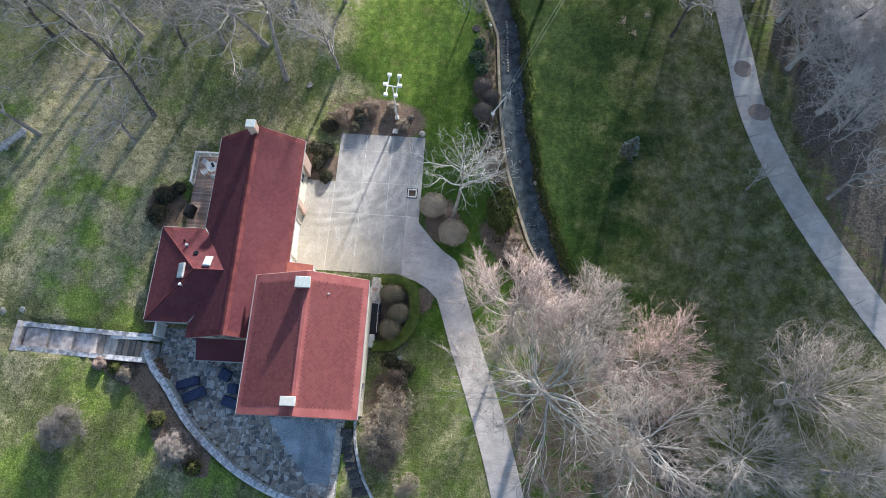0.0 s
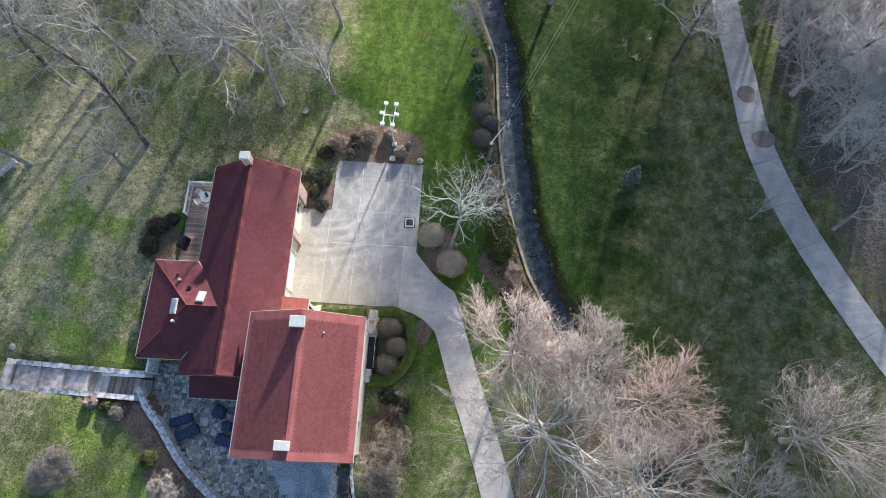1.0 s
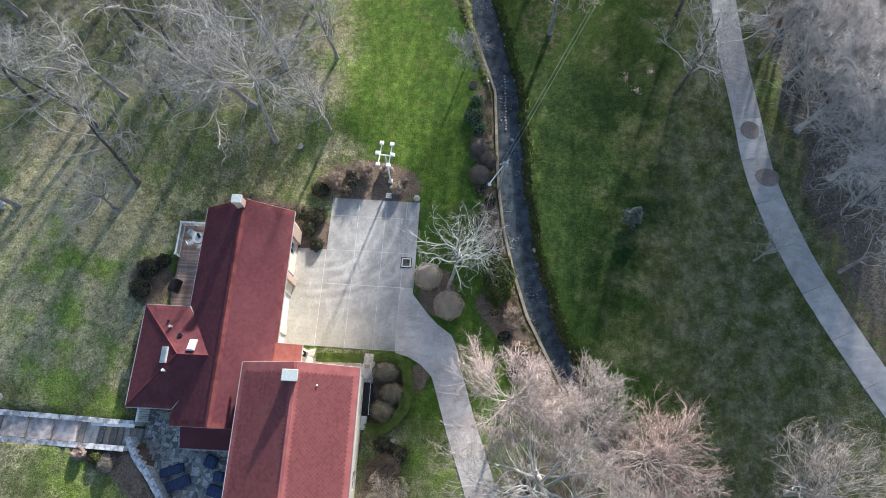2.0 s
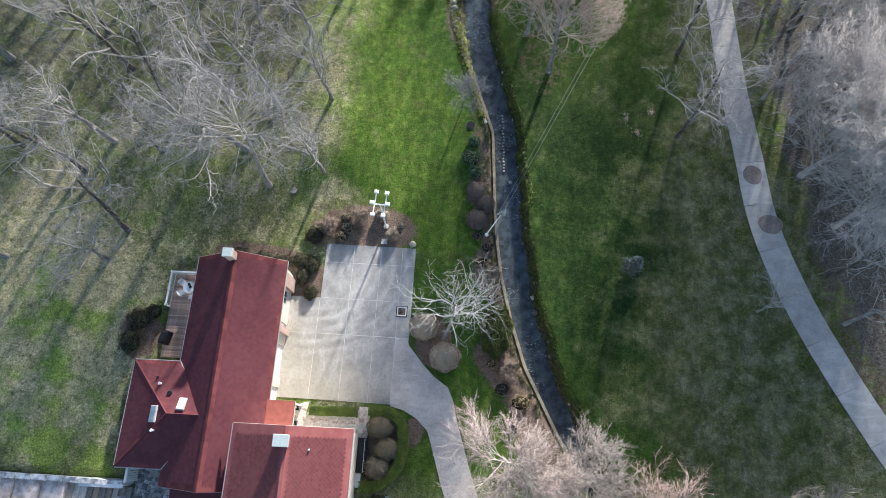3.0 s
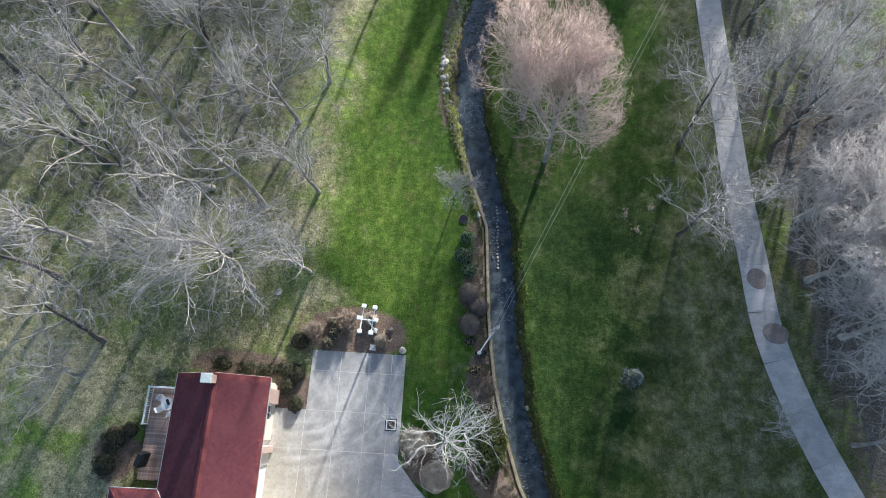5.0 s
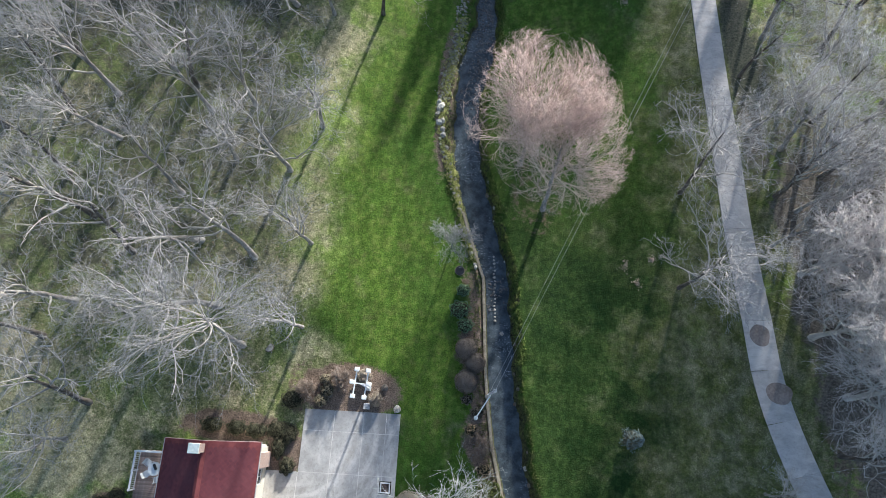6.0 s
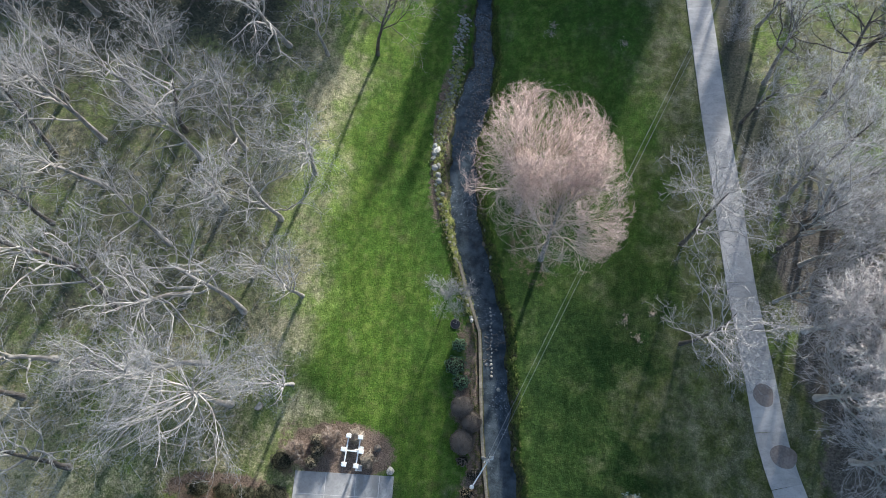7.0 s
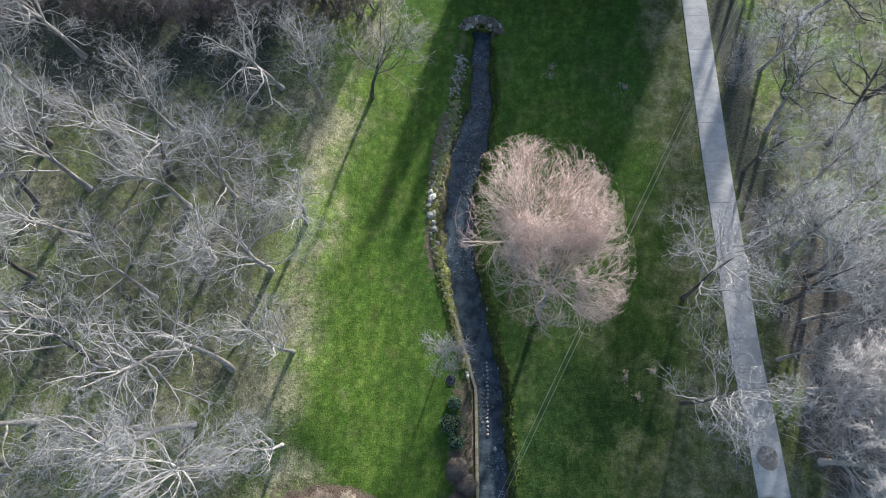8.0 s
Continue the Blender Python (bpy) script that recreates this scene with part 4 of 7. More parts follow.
def build_house():
    h = thing("house", HOUSE, "rambling house with faded red shingled roofs and cream walls", "house")
    A, N, S = HALF_A, 8.7, -9.55
    sl = (RIDGE_A - EAVE_A) / A
    # long gabled range
    roof_slope(h, [(A, S, EAVE_A), (A, N, EAVE_A), (RIDGE_X, N, RIDGE_A), (RIDGE_X, S, RIDGE_A)], M_ROOF)
    roof_slope(h, [(RIDGE_X, S, RIDGE_A), (RIDGE_X, N, RIDGE_A), (-A, N, EAVE_A), (-A, S, EAVE_A)], M_ROOF)
    cap = bmesh.new()
    ends = [[cap.verts.new((RIDGE_X + dx, y, RIDGE_A + dz)) for dx, dz in ((-0.24, -0.13), (-0.23, -0.06), (0, 0.06), (0.23, -0.06), (0.24, -0.13))] for y in (S, N)]
    for k in range(4):
        cap.faces.new((ends[0][k], ends[0][k + 1], ends[1][k + 1], ends[1][k]))
    for e in ends:
        cap.faces.new(e)
    part("ridge_cap", cap, M_ROOF_BASE, h, "folded red metal ridge cap")
    # hipped west wing
    x0, y0, y1, e, rx, ry, rz = -7.45, -8.3, -0.15, 3.5, -3.3, -4.22, 5.32
    roof_slope(h, [(x0, y1, e), (-3.7, y1, e + 0.04), (0, ry, rz + 0.02), (rx, ry, rz)], M_ROOF)
    roof_slope(h, [(-3.7, y0, e + 0.04), (x0, y0, e), (rx, ry, rz), (0, ry, rz + 0.02)], M_ROOF)
    roof_slope(h, [(x0, y0, e), (x0, y1, e), (rx, ry, rz)], M_ROOF)
    for a, b in (((x0, y0, e), (rx, ry, rz)), ((x0, y1, e), (rx, ry, rz)), ((rx, ry, rz), (-0.1, ry, rz))):
        part("hip_cap", one_rod((a[0], a[1], a[2] + 0.03), (b[0], b[1], b[2] + 0.03), 0.06, sides=6), M_ROOF, h)
    for a, b in (((-3.72, y1, e + 0.05), (-0.1, ry, rz + 0.03)), ((-3.72, y0, e + 0.05), (-0.1, ry, rz + 0.03))):
        part("valley_flashing", one_rod(a, b, 0.045, sides=5), M_TRIM, h, "pale metal valley flashing")
    # south block, two storeys
    bx0, bx1, by0, by1 = 2.15, 11.1, -15.3, -4.65
    bm_ = 6.75
    roof_slope(h, [(bx1, by0, EAVE_B), (bx1, by1, EAVE_B), (bm_, by1, RIDGE_B), (bm_, by0, RIDGE_B)], M_ROOF_B, 0.31, 0.11)
    roof_slope(h, [(bm_, by0, RIDGE_B), (bm_, by1, RIDGE_B), (bx0, by1, EAVE_B), (bx0, by0, EAVE_B)], M_ROOF_B, 0.31, 0.11)
    part("ridge_cap", one_box((bm_, (by0 + by1) / 2, RIDGE_B + 0.02), (0.3, by1 - by0, 0.07), bevel=0.03), M_ROOF_BASE_B, h)
    # lower roofs
    part("porch_roof", slab3([(3.7, -4.9, 3.55), (3.7, -2.75, 3.55), (5.75, -2.75, 2.95), (5.75, -4.9, 2.95)], 0.12), M_ROOF_FLAT, h, "bright red porch roof")
    part("canopy_roof", slab3([(-2.9, -11.2, 2.85), (1.3, -11.2, 2.85), (1.3, -9.5, 3.4), (-2.9, -9.5, 3.4)], 0.12), M_ROOF, h, "dark red lean-to roof over the patio door")
    # eaves and gutters
    for a, b in (((A + 0.05, S, EAVE_A - 0.06), (A + 0.05, N, EAVE_A - 0.06)), ((-A - 0.05, y1 + 0.05, EAVE_A - 0.06), (-A - 0.05, N, EAVE_A - 0.06)),
                 ((x0 - 0.05, y0, e - 0.06), (x0 - 0.05, y1, e - 0.06)), ((x0, y1 + 0.05, e - 0.06), (-3.8, y1 + 0.05, e - 0.06)), ((x0, y0 - 0.05, e - 0.06), (-3.8, y0 - 0.05, e - 0.06)),
                 ((bx1 + 0.05, by0, EAVE_B - 0.06), (bx1 + 0.05, by1, EAVE_B - 0.06)), ((bx0 - 0.05, by0, EAVE_B - 0.06), (bx0 - 0.05, by1, EAVE_B - 0.06)),
                 ((-2.9, -11.25, 2.8), (1.3, -11.25, 2.8)), ((5.8, -4.9, 2.9), (5.8, -2.75, 2.9))):
        part("gutter", one_rod(a, b, 0.042, sides=6), M_TRIM, h, "pale eaves gutter")
    for y, hw, cx, ze, zr in ((N + 0.02, A, RIDGE_X, EAVE_A, RIDGE_A), (S - 0.02, A, RIDGE_X, EAVE_A, RIDGE_A), (by1 + 0.02, (bx1 - bx0) / 2, bm_, EAVE_B, RIDGE_B), (by0 - 0.02, (bx1 - bx0) / 2, bm_, EAVE_B, RIDGE_B)):
        for s in (-1, 1):
            part("verge_board", one_rod(((bx1 + bx0) / 2 * (ze == EAVE_B) + s * hw, y, ze - 0.05), (cx, y, zr - 0.05), 0.030, sides=5), M_VERGE, h, "faded pinkish verge board")
    # walls
    w, m = wall_with_openings(h, "wall", (3.35, -5.2), (3.35, 8.3), 0, EAVE_A - 0.1, 0.3, [(0.9, 3.6, 0, 2.25), (4.4, 7.1, 0, 2.25), (8.0, 9.0, 0, 2.1), (10.6, 11.8, 0.9, 2.1)])
    garage_door(w, m, 0.9, 3.6, 2.25)
    garage_door(w, m, 4.4, 7.1, 2.25)
    part("door", one_box((8.5, 0, 1.05), (0.94, 0.06, 2.08), m=m), M_WHITE, w, "white side door, closed")
    window_in(w, m, 10.6, 11.8, 0.9, 2.1)
    part("pilaster", one_box((3.62, 3.1, 1.7), (0.3, 0.55, 3.3), bevel=0.02), M_BRICK, h, "pale brick wall pier")
    part("pilaster", one_box((3.62, 7.3, 1.7), (0.3, 1.2, 3.3), bevel=0.02), M_BRICK, h, "pale brick wall pier")
    w, m = wall_with_openings(h, "wall", (-3.35, 8.3), (3.35, 8.3), 0, EAVE_A - 0.1, 0.3, [(1.5, 2.7, 1.5, 2.7), (4.2, 5.4, 1.5, 2.7)])
    window_in(w, m, 1.5, 2.7, 1.5, 2.7)
    window_in(w, m, 4.2, 5.4, 1.5, 2.7)
    w, m = wall_with_openings(h, "wall", (-3.35, -0.4), (-3.35, 8.3), 0, EAVE_A - 0.1, 0.3, [(3.0, 4.8, 1.65, 3.3)])
    window_in(w, m, 3.0, 4.8, 1.65, 3.3)
    w, m = wall_with_openings(h, "wall", (-3.35, -9.1), (2.6, -9.1), 0, EAVE_A - 0.1, 0.3, [(1.6, 2.6, 1.2, 3.2)])
    part("door", one_box((2.1, 0, 2.2), (0.94, 0.06, 1.98), m=m), M_WHITE, w, "white patio door, closed")
    for cy in (8.3, -9.1):
        bm = bmesh.new()
        v = [bm.verts.new(q) for q in ((-3.4, cy - 0.15, EAVE_A - 0.1), (3.4, cy - 0.15, EAVE_A - 0.1), (0, cy - 0.15, RIDGE_A - 0.16), (-3.4, cy + 0.15, EAVE_A - 0.1), (3.4, cy + 0.15, EAVE_A - 0.1), (0, cy + 0.15, RIDGE_A - 0.16))]
        for f in ((0, 1, 2), (5, 4, 3), (0, 3, 4, 1), (1, 4, 5, 2), (2, 5, 3, 0)):
            bm.faces.new([v[i] for i in f])
        part("gable", bm, M_STUCCO, h)
    w, m = wall_with_openings(h, "wall", (-7.05, -7.9), (-7.05, -0.5), 0, 3.4, 0.3, [(1.2, 2.6, 1.9, 3.0), (4.6, 6.0, 1.9, 3.0)])
    window_in(w, m, 1.2, 2.6, 1.9, 3.0)
    window_in(w, m, 4.6, 6.0, 1.9, 3.0)
    wall_with_openings(h, "wall", (-7.05, -0.5), (-3.5, -0.5), 0, 3.4, 0.3, [])
    wall_with_openings(h, "wall", (-7.05, -7.9), (-3.5, -7.9), 0, 3.4, 0.3, [])
    wall_with_openings(h, "wall", (-3.5, -7.9), (-3.5, -9.1), 0, 3.4, 0.3, [])
    # south block walls
    w, m = wall_with_openings(h, "wall", (10.6, -14.9), (10.6, -5.05), 0, EAVE_B - 0.1, 0.3, [(1.2, 2.6, 0.9, 2.2), (1.2, 2.6, 3.7, 5.1), (4.4, 5.8, 3.7, 5.1), (7.4, 8.8, 3.7, 5.1)])
    for s0, z0, z1 in ((1.2, 0.9, 2.2), (1.2, 3.7, 5.1), (4.4, 3.7, 5.1), (7.4, 3.7, 5.1)):
        window_in(w, m, s0, s0 + 1.4, z0, z1)
    w, m = wall_with_openings(h, "wall", (2.65, -14.9), (10.6, -14.9), 0, EAVE_B - 0.1, 0.3, [(2.0, 3.6, 1.25, 3.3), (5.0, 6.4, 3.8, 5.1)])
    window_in(w, m, 2.0, 3.6, 1.25, 3.3)
    window_in(w, m, 5.0, 6.4, 3.8, 5.1)
    w, m = wall_with_openings(h, "wall", (2.65, -14.9), (2.65, -5.05), 0, EAVE_B - 0.1, 0.3, [(1.5, 3.0, 3.8, 5.1)])
    window_in(w, m, 1.5, 3.0, 3.8, 5.1)
    w, m = wall_with_openings(h, "wall", (2.65, -5.05), (10.6, -5.05), 0, EAVE_B - 0.1, 0.3, [(4.6, 5.9, 0.9, 2.2), (4.6, 5.9, 3.8, 5.1)])
    window_in(w, m, 4.6, 5.9, 0.9, 2.2)
    window_in(w, m, 4.6, 5.9, 3.8, 5.1)
    for cy in (-14.9, -5.05):
        bm = bmesh.new()
        v = [bm.verts.new(q) for q in ((bx0 + 0.5, cy - 0.15, EAVE_B - 0.1), (bx1 - 0.5, cy - 0.15, EAVE_B - 0.1), (bm_, cy - 0.15, RIDGE_B - 0.16), (bx0 + 0.5, cy + 0.15, EAVE_B - 0.1), (bx1 - 0.5, cy + 0.15, EAVE_B - 0.1), (bm_, cy + 0.15, RIDGE_B - 0.16))]
        for f in ((0, 1, 2), (5, 4, 3), (0, 3, 4, 1), (1, 4, 5, 2), (2, 5, 3, 0)):
            bm.faces.new([v[i] for i in f])
        part("gable", bm, M_STUCCO, h)
    for px, py in ((5.6, -2.95), (5.6, -4.7)):
        part("porch_post", one_box((px, py, 1.45), (0.16, 0.16, 2.9), bevel=0.015), M_WHITE, h, "white porch post")
    # dark landing along the east wall, with a thin rail and a pale block at its end
    landing = part("landing", one_box((11.12, -6.65, 0.25), (0.78, 2.7, 0.5), bevel=0.02), M_DARKMETAL, h, "dark metal-clad entrance landing")
    for k in range(4):
        part("rail_post", one_rod((11.42, -5.4 - 0.83 * k, 0.48), (11.42, -5.4 - 0.83 * k, 1.3), 0.02, 0.02, 6), M_TRIM, landing)
    part("handrail", one_rod((11.42, -5.35, 1.3), (11.42, -7.95, 1.3), 0.025, 0.025, 6), M_TRIM, landing)
    part("end_block", one_box((10.98, -8.62, 0.35), (0.5, 1.1, 0.7), bevel=0.04), M_CAPSTONE, h, "pale stone block at the end of the landing")
    # roof furniture
    chimney(h, 0.02, 8.2, 4.4, 7.1, 0.72, 0.62, 0.82, 0.72, M_BRICK, M_COPPER, "weathered blue-green metal chimney cap")
    chimney(h, 6.5, -5.65, 6.6, 8.45, 0.95, 0.7, 1.15, 0.85, M_BRICK, M_COPPER, "pale blue-green chimney cap")
    chimney(h, 6.5, -14.3, 6.6, 8.45, 0.9, 0.55, 1.12, 0.66, M_BRICK, M_CAPSTONE, "pale concrete chimney cap")
    for x, y, mat, rot in ((-2.35, -3.5, M_SKYWHITE, "n"), (-4.45, -4.3, M_SKYGLASS, "w")):
        if rot == "n":
            m = pose(x, y, e + (y1 - y) * 0.447 + 0.06, -24.1, 0, 0)
        else:
            m = pose(x, y, e + (x - x0) * 0.438 + 0.06, 0, -23.7, 0)
        sx, sy = (0.62, 1.0) if rot == "n" else (0.62, 1.25)
        s = part("skylight", one_box((0, 0, 0.06), (sx, sy, 0.16), bevel=0.02), M_TRIM, h, "roof skylight", at=m)
        part("pane", one_box((0, 0, 0.16), (sx - 0.1, sy - 0.1, 0.05), bevel=0.015), mat, s)
    for x, y, z, r, hgt, mat in ((-4.6, -2.0, 4.35, 0.09, 0.3, M_WHITE), (-5.0, -1.5, 4.1, 0.07, 0.22, M_DARKMETAL), (-3.6, -2.7, 4.6, 0.16, 0.18, M_DARKMETAL),
                                 (-4.3, -5.5, 4.8, 0.09, 0.35, M_WHITE), (1.2, -5.7, 4.8, 0.08, 0.35, M_DARKMETAL), (8.3, -6.2, 7.0, 0.06, 0.45, M_DARKMETAL)):
        v = part("vent_pipe", one_rod((x, y, z - 0.2), (x, y, z + hgt), r, r * 0.95, 8), mat, h)
        part("vent_cap", one_rod((x, y, z + hgt), (x, y, z + hgt + 0.06), r * 1.4, r * 1.1, 8), M_WHITE if mat == M_WHITE or x > 8 else mat, v)
    return h


house = build_house()

# ---- trees ----


def frames_for(d):
    up = np.where(np.abs(d[:, 2:3]) > 0.9, np.array([[1.0, 0, 0]]), np.array([[0, 0, 1.0]]))
    a = np.cross(d, up)
    a /= np.linalg.norm(a, axis=1)[:, None] + 1e-9
    return a, np.cross(d, a)


def tubes(P, R, sides):
    """Quads round polylines P (n, k, 3) of radii R (n, k)."""
    n, k, _ = P.shape
    d = np.gradient(P, axis=1)
    d /= np.linalg.norm(d, axis=2)[:, :, None] + 1e-9
    a, b = frames_for(d.reshape(-1, 3))
    a, b = a.reshape(n, k, 3), b.reshape(n, k, 3)
    ang = np.arange(sides) * 2 * np.pi / sides
    ring = P[:, :, None, :] + R[:, :, None, None] * (np.cos(ang)[None, None, :, None] * a[:, :, None, :] + np.sin(ang)[None, None, :, None] * b[:, :, None, :])
    v = ring.reshape(-1, 3)
    i = np.arange(n)[:, None, None] * k * sides + np.arange(k - 1)[None, :, None] * sides + np.arange(sides)[None, None, :]
    j = np.arange(n)[:, None, None] * k * sides + np.arange(k - 1)[None, :, None] * sides + (np.arange(sides)[None, None, :] + 1) % sides
    f = np.stack([i, j, j + sides, i + sides], axis=-1).reshape(-1, 4)
    return v, f


def wander(start, direc, length, k, rng, bend, lift):
    """Polylines from start points, wandering as they grow; lift draws them up."""
    n = len(start)
    P = np.zeros((n, k, 3))
    P[:, 0] = start
    d = direc / (np.linalg.norm(direc, axis=1)[:, None] + 1e-9)
    for s in range(1, k):
        d = d + rng.normal(0, bend, (n, 3)) + np.array([0, 0, lift])
        d /= np.linalg.norm(d, axis=1)[:, None]
        P[:, s] = P[:, s - 1] + d * (length / (k - 1))[:, None]
    return P


def children(P, R, count, rng, t0, t1, angle, spread=0.25):
    """Start points, directions, parents' radii and places along the parents for count children each."""
    n, k, _ = P.shape
    t = (np.linspace(t0, t1, count)[None, :] + rng.uniform(-0.5, 0.5, (n, count)) * (t1 - t0) / count).clip(0.02, 1)
    x = t * (k - 1)
    i = np.minimum(x.astype(int), k - 2)
    f = (x - i)[:, :, None]
    rows = np.arange(n)[:, None]
    p = P[rows, i] * (1 - f) + P[rows, i + 1] * f
    d = P[rows, i + 1] - P[rows, i]
    d /= np.linalg.norm(d, axis=2)[:, :, None] + 1e-9
    r = R[rows, i] * (1 - f[:, :, 0]) + R[rows, i + 1] * f[:, :, 0]
    d, p = d.reshape(-1, 3), p.reshape(-1, 3)
    a, b = frames_for(d)
    az = (np.arange(count)[None, :] * 2.4 + rng.uniform(0, 6.28, (n, 1)) + rng.normal(0, 0.5, (n, count))).reshape(-1)
    an = angle + rng.normal(0, spread, len(d))
    out = d * np.cos(an)[:, None] + (a * np.cos(az)[:, None] + b * np.sin(az)[:, None]) * np.sin(an)[:, None]
    return p, out, r.reshape(-1), t.reshape(-1)


def taper(r0, r1, n, k):
    return r0[:, None] * (1 - np.linspace(0, 1, k)[None, :]) + r1[:, None] * np.linspace(0, 1, k)[None, :]


def spikes(P0, P1, r, rng):
    """Thin three-sided points from P0 to P1: the finest twigs."""
    n = len(P0)
    d = P1 - P0
    d /= np.linalg.norm(d, axis=1)[:, None] + 1e-9
    a, b = frames_for(d)
    ang = np.arange(3) * 2 * np.pi / 3
    ring = P0[:, None, :] + r[:, None, None] * (np.cos(ang)[None, :, None] * a[:, None, :] + np.sin(ang)[None, :, None] * b[:, None, :])
    v = np.concatenate([ring, P1[:, None, :]], axis=1).reshape(-1, 3)
    i = np.arange(n)[:, None] * 4
    f = np.stack([np.stack([i + 0, i + 1, i + 3], -1), np.stack([i + 1, i + 2, i + 3], -1), np.stack([i + 2, i + 0, i + 3], -1)], axis=1).reshape(-1, 3)
    return v, f


def grow_tree(seed, height, radius, trunk_r, fork=0.35, limbs=8, dens=1.0, lean=(0, 0), bend=0.10, angle=0.75, stems=1, twig=0.009, round_xy=0.0, round_z=0.0, fan=0.85, crook=1.0, stout=1.0):
    """Three meshes of a bare tree standing on the origin: trunk, branchwork and the crown of twigs."""
    rng = np.random.default_rng(seed)
    k0 = 8
    if stems == 1:
        start, direc = np.zeros((1, 3)), np.array([[lean[0], lean[1], 1.0]])
    else:
        a = rng.uniform(0, 6.28, stems)
        start = np.stack([np.cos(a), np.sin(a), np.zeros(stems)], 1) * trunk_r * 1.2
        direc = np.stack([np.cos(a) * 0.35 + lean[0], np.sin(a) * 0.35 + lean[1], np.ones(stems)], 1)
    start[:, 2] -= 0.15
    P0 = wander(start, direc, np.full(stems, height * 0.72), k0, rng, bend * 0.5, 0.02)
    R0 = taper(np.full(stems, trunk_r), np.full(stems, trunk_r * 0.28), stems, k0)
    R0[:, 0] *= 1.35
    R0[:, -1] *= 0.25
    vs, fs = [], []

    def keep(P, R, sides):
        v, f = tubes(P, R, sides)
        fs.append(f + sum(len(q) for q in vs))
        vs.append(v)

    keep(P0, R0, 7)
    n1 = max(3, limbs // stems)
    p, d, r, t = children(P0, R0, n1, rng, fork, 0.98, angle)
    L1 = radius * (1.15 - 0.55 * (t - fork) / (1 - fork)) * rng.uniform(0.8, 1.15, len(p))
    P1 = wander(p, d, L1, 8, rng, bend * 1.7, 0.07)
    R1 = taper(np.minimum(r * 0.60, trunk_r * 0.34) * stout, np.full(len(p), 0.018), len(p), 8)
    keep(P1, R1, 5)
    p, d, r, t = children(np.concatenate([P1]), R1, int(6 + 2 * dens), rng, 0.22, 0.97, 0.72 * fan, 0.22)
    par = np.repeat(L1, int(6 + 2 * dens))
    L2 = par * (0.68 - 0.12 * fan) * (1.15 - 0.6 * t) * rng.uniform(0.75, 1.2, len(p))
    P2 = wander(p, d, L2, 6, rng, bend * 1.9 * crook, 0.05)
    R2 = taper(np.minimum(r * 0.62, 0.042 * stout), np.full(len(p), 0.010), len(p), 6)
    keep(P2, R2, 4)
    n3 = int(round(6 * dens))
    p, d, r, t = children(P2, R2, n3, rng, 0.25, 1.0, 0.74 * fan, 0.27)
    L3 = np.repeat(L2, n3) * (0.68 - 0.13 * fan) * rng.uniform(0.6, 1.2, len(p))
    P3 = wander(p, d, L3, 4, rng, bend * 2.6 * crook, 0.03)
    R3 = taper(np.minimum(r * 0.70, 0.020), np.full(len(p), 0.006), len(p), 4)
    tv, tf = tubes(P3, R3, 3)
    n4 = int(round(6.6 * dens))
    p, d, r, t = children(P3, R3, n4, rng, 0.3, 1.0, 0.66 * fan, 0.27)
    L4 = np.clip(np.repeat(L3, n4) * 0.62, 0.25, 0.95 / crook) * rng.uniform(0.6, 1.3, len(p))
    d[:, 2] += 0.15
    d /= np.linalg.norm(d, axis=1)[:, None]
    q = p + d * L4[:, None]
    sv, sf = spikes(p, q, np.full(len(p), twig), rng)
    s0 = p + (q - p) * 0.45
    dd = d + rng.normal(0, 0.5 * crook, d.shape)
    dd /= np.linalg.norm(dd, axis=1)[:, None]
    s1 = s0 + dd * L4[:, None] * 0.6
    uv, uf = spikes(s0, s1, np.full(len(s0), twig * 0.75), rng)
    if round_xy:
        mid = np.array([P0[:, -1, 0].mean(), P0[:, -1, 1].mean(), height * 0.62])
        size = np.array([round_xy, round_xy, round_z])

        def gather(v):
            q = (v - mid) / size
            d = np.linalg.norm(q, axis=1)[:, None] + 1e-9
            k = np.where(d > 0.68, (0.68 + 0.38 * np.tanh((d - 0.68) / 0.38)) / d, 1.0)
            low = step01(height * 0.05, height * 0.2, v[:, 2:3])
            return mid + q * (1 + (k - 1) * low) * size
        tv, sv, uv, vs[1:] = gather(tv), gather(sv), gather(uv), [gather(v) for v in vs[1:]]
    trunk = np_mesh("trunk", vs[0], fs[0])
    limbs = np_mesh("branchwork", np.concatenate(vs[1:]), np.concatenate(fs[1:]) - len(vs[0]))
    quads = np.concatenate([tf[:, [0, 1, 2]], tf[:, [0, 2, 3]]])
    crown = np_mesh("crown", np.concatenate([tv, sv, uv]), np.concatenate([quads, sf + len(tv), uf + len(tv) + len(sv)]))
    return trunk, limbs, crown


def tree(name, meshes, x, y, turn, scale, bark, twigs, label, category="tree", group="", limb=None):
    t = thing(name, pose(x, y, gz(x, y) - 0.05, 0, 0, turn) @ Matrix.Diagonal((scale, scale, scale, 1)), label, category, group)
    for nm, me, mat in (("trunk", meshes[0], bark), ("branchwork", meshes[1], limb or bark), ("crown", meshes[2], twigs)):
        o = part(nm, me, None, t)
        if not me.materials:
            me.materials.append(mat)
        o.material_slots[0].link = "OBJECT"
        o.material_slots[0].material = mat
    return t


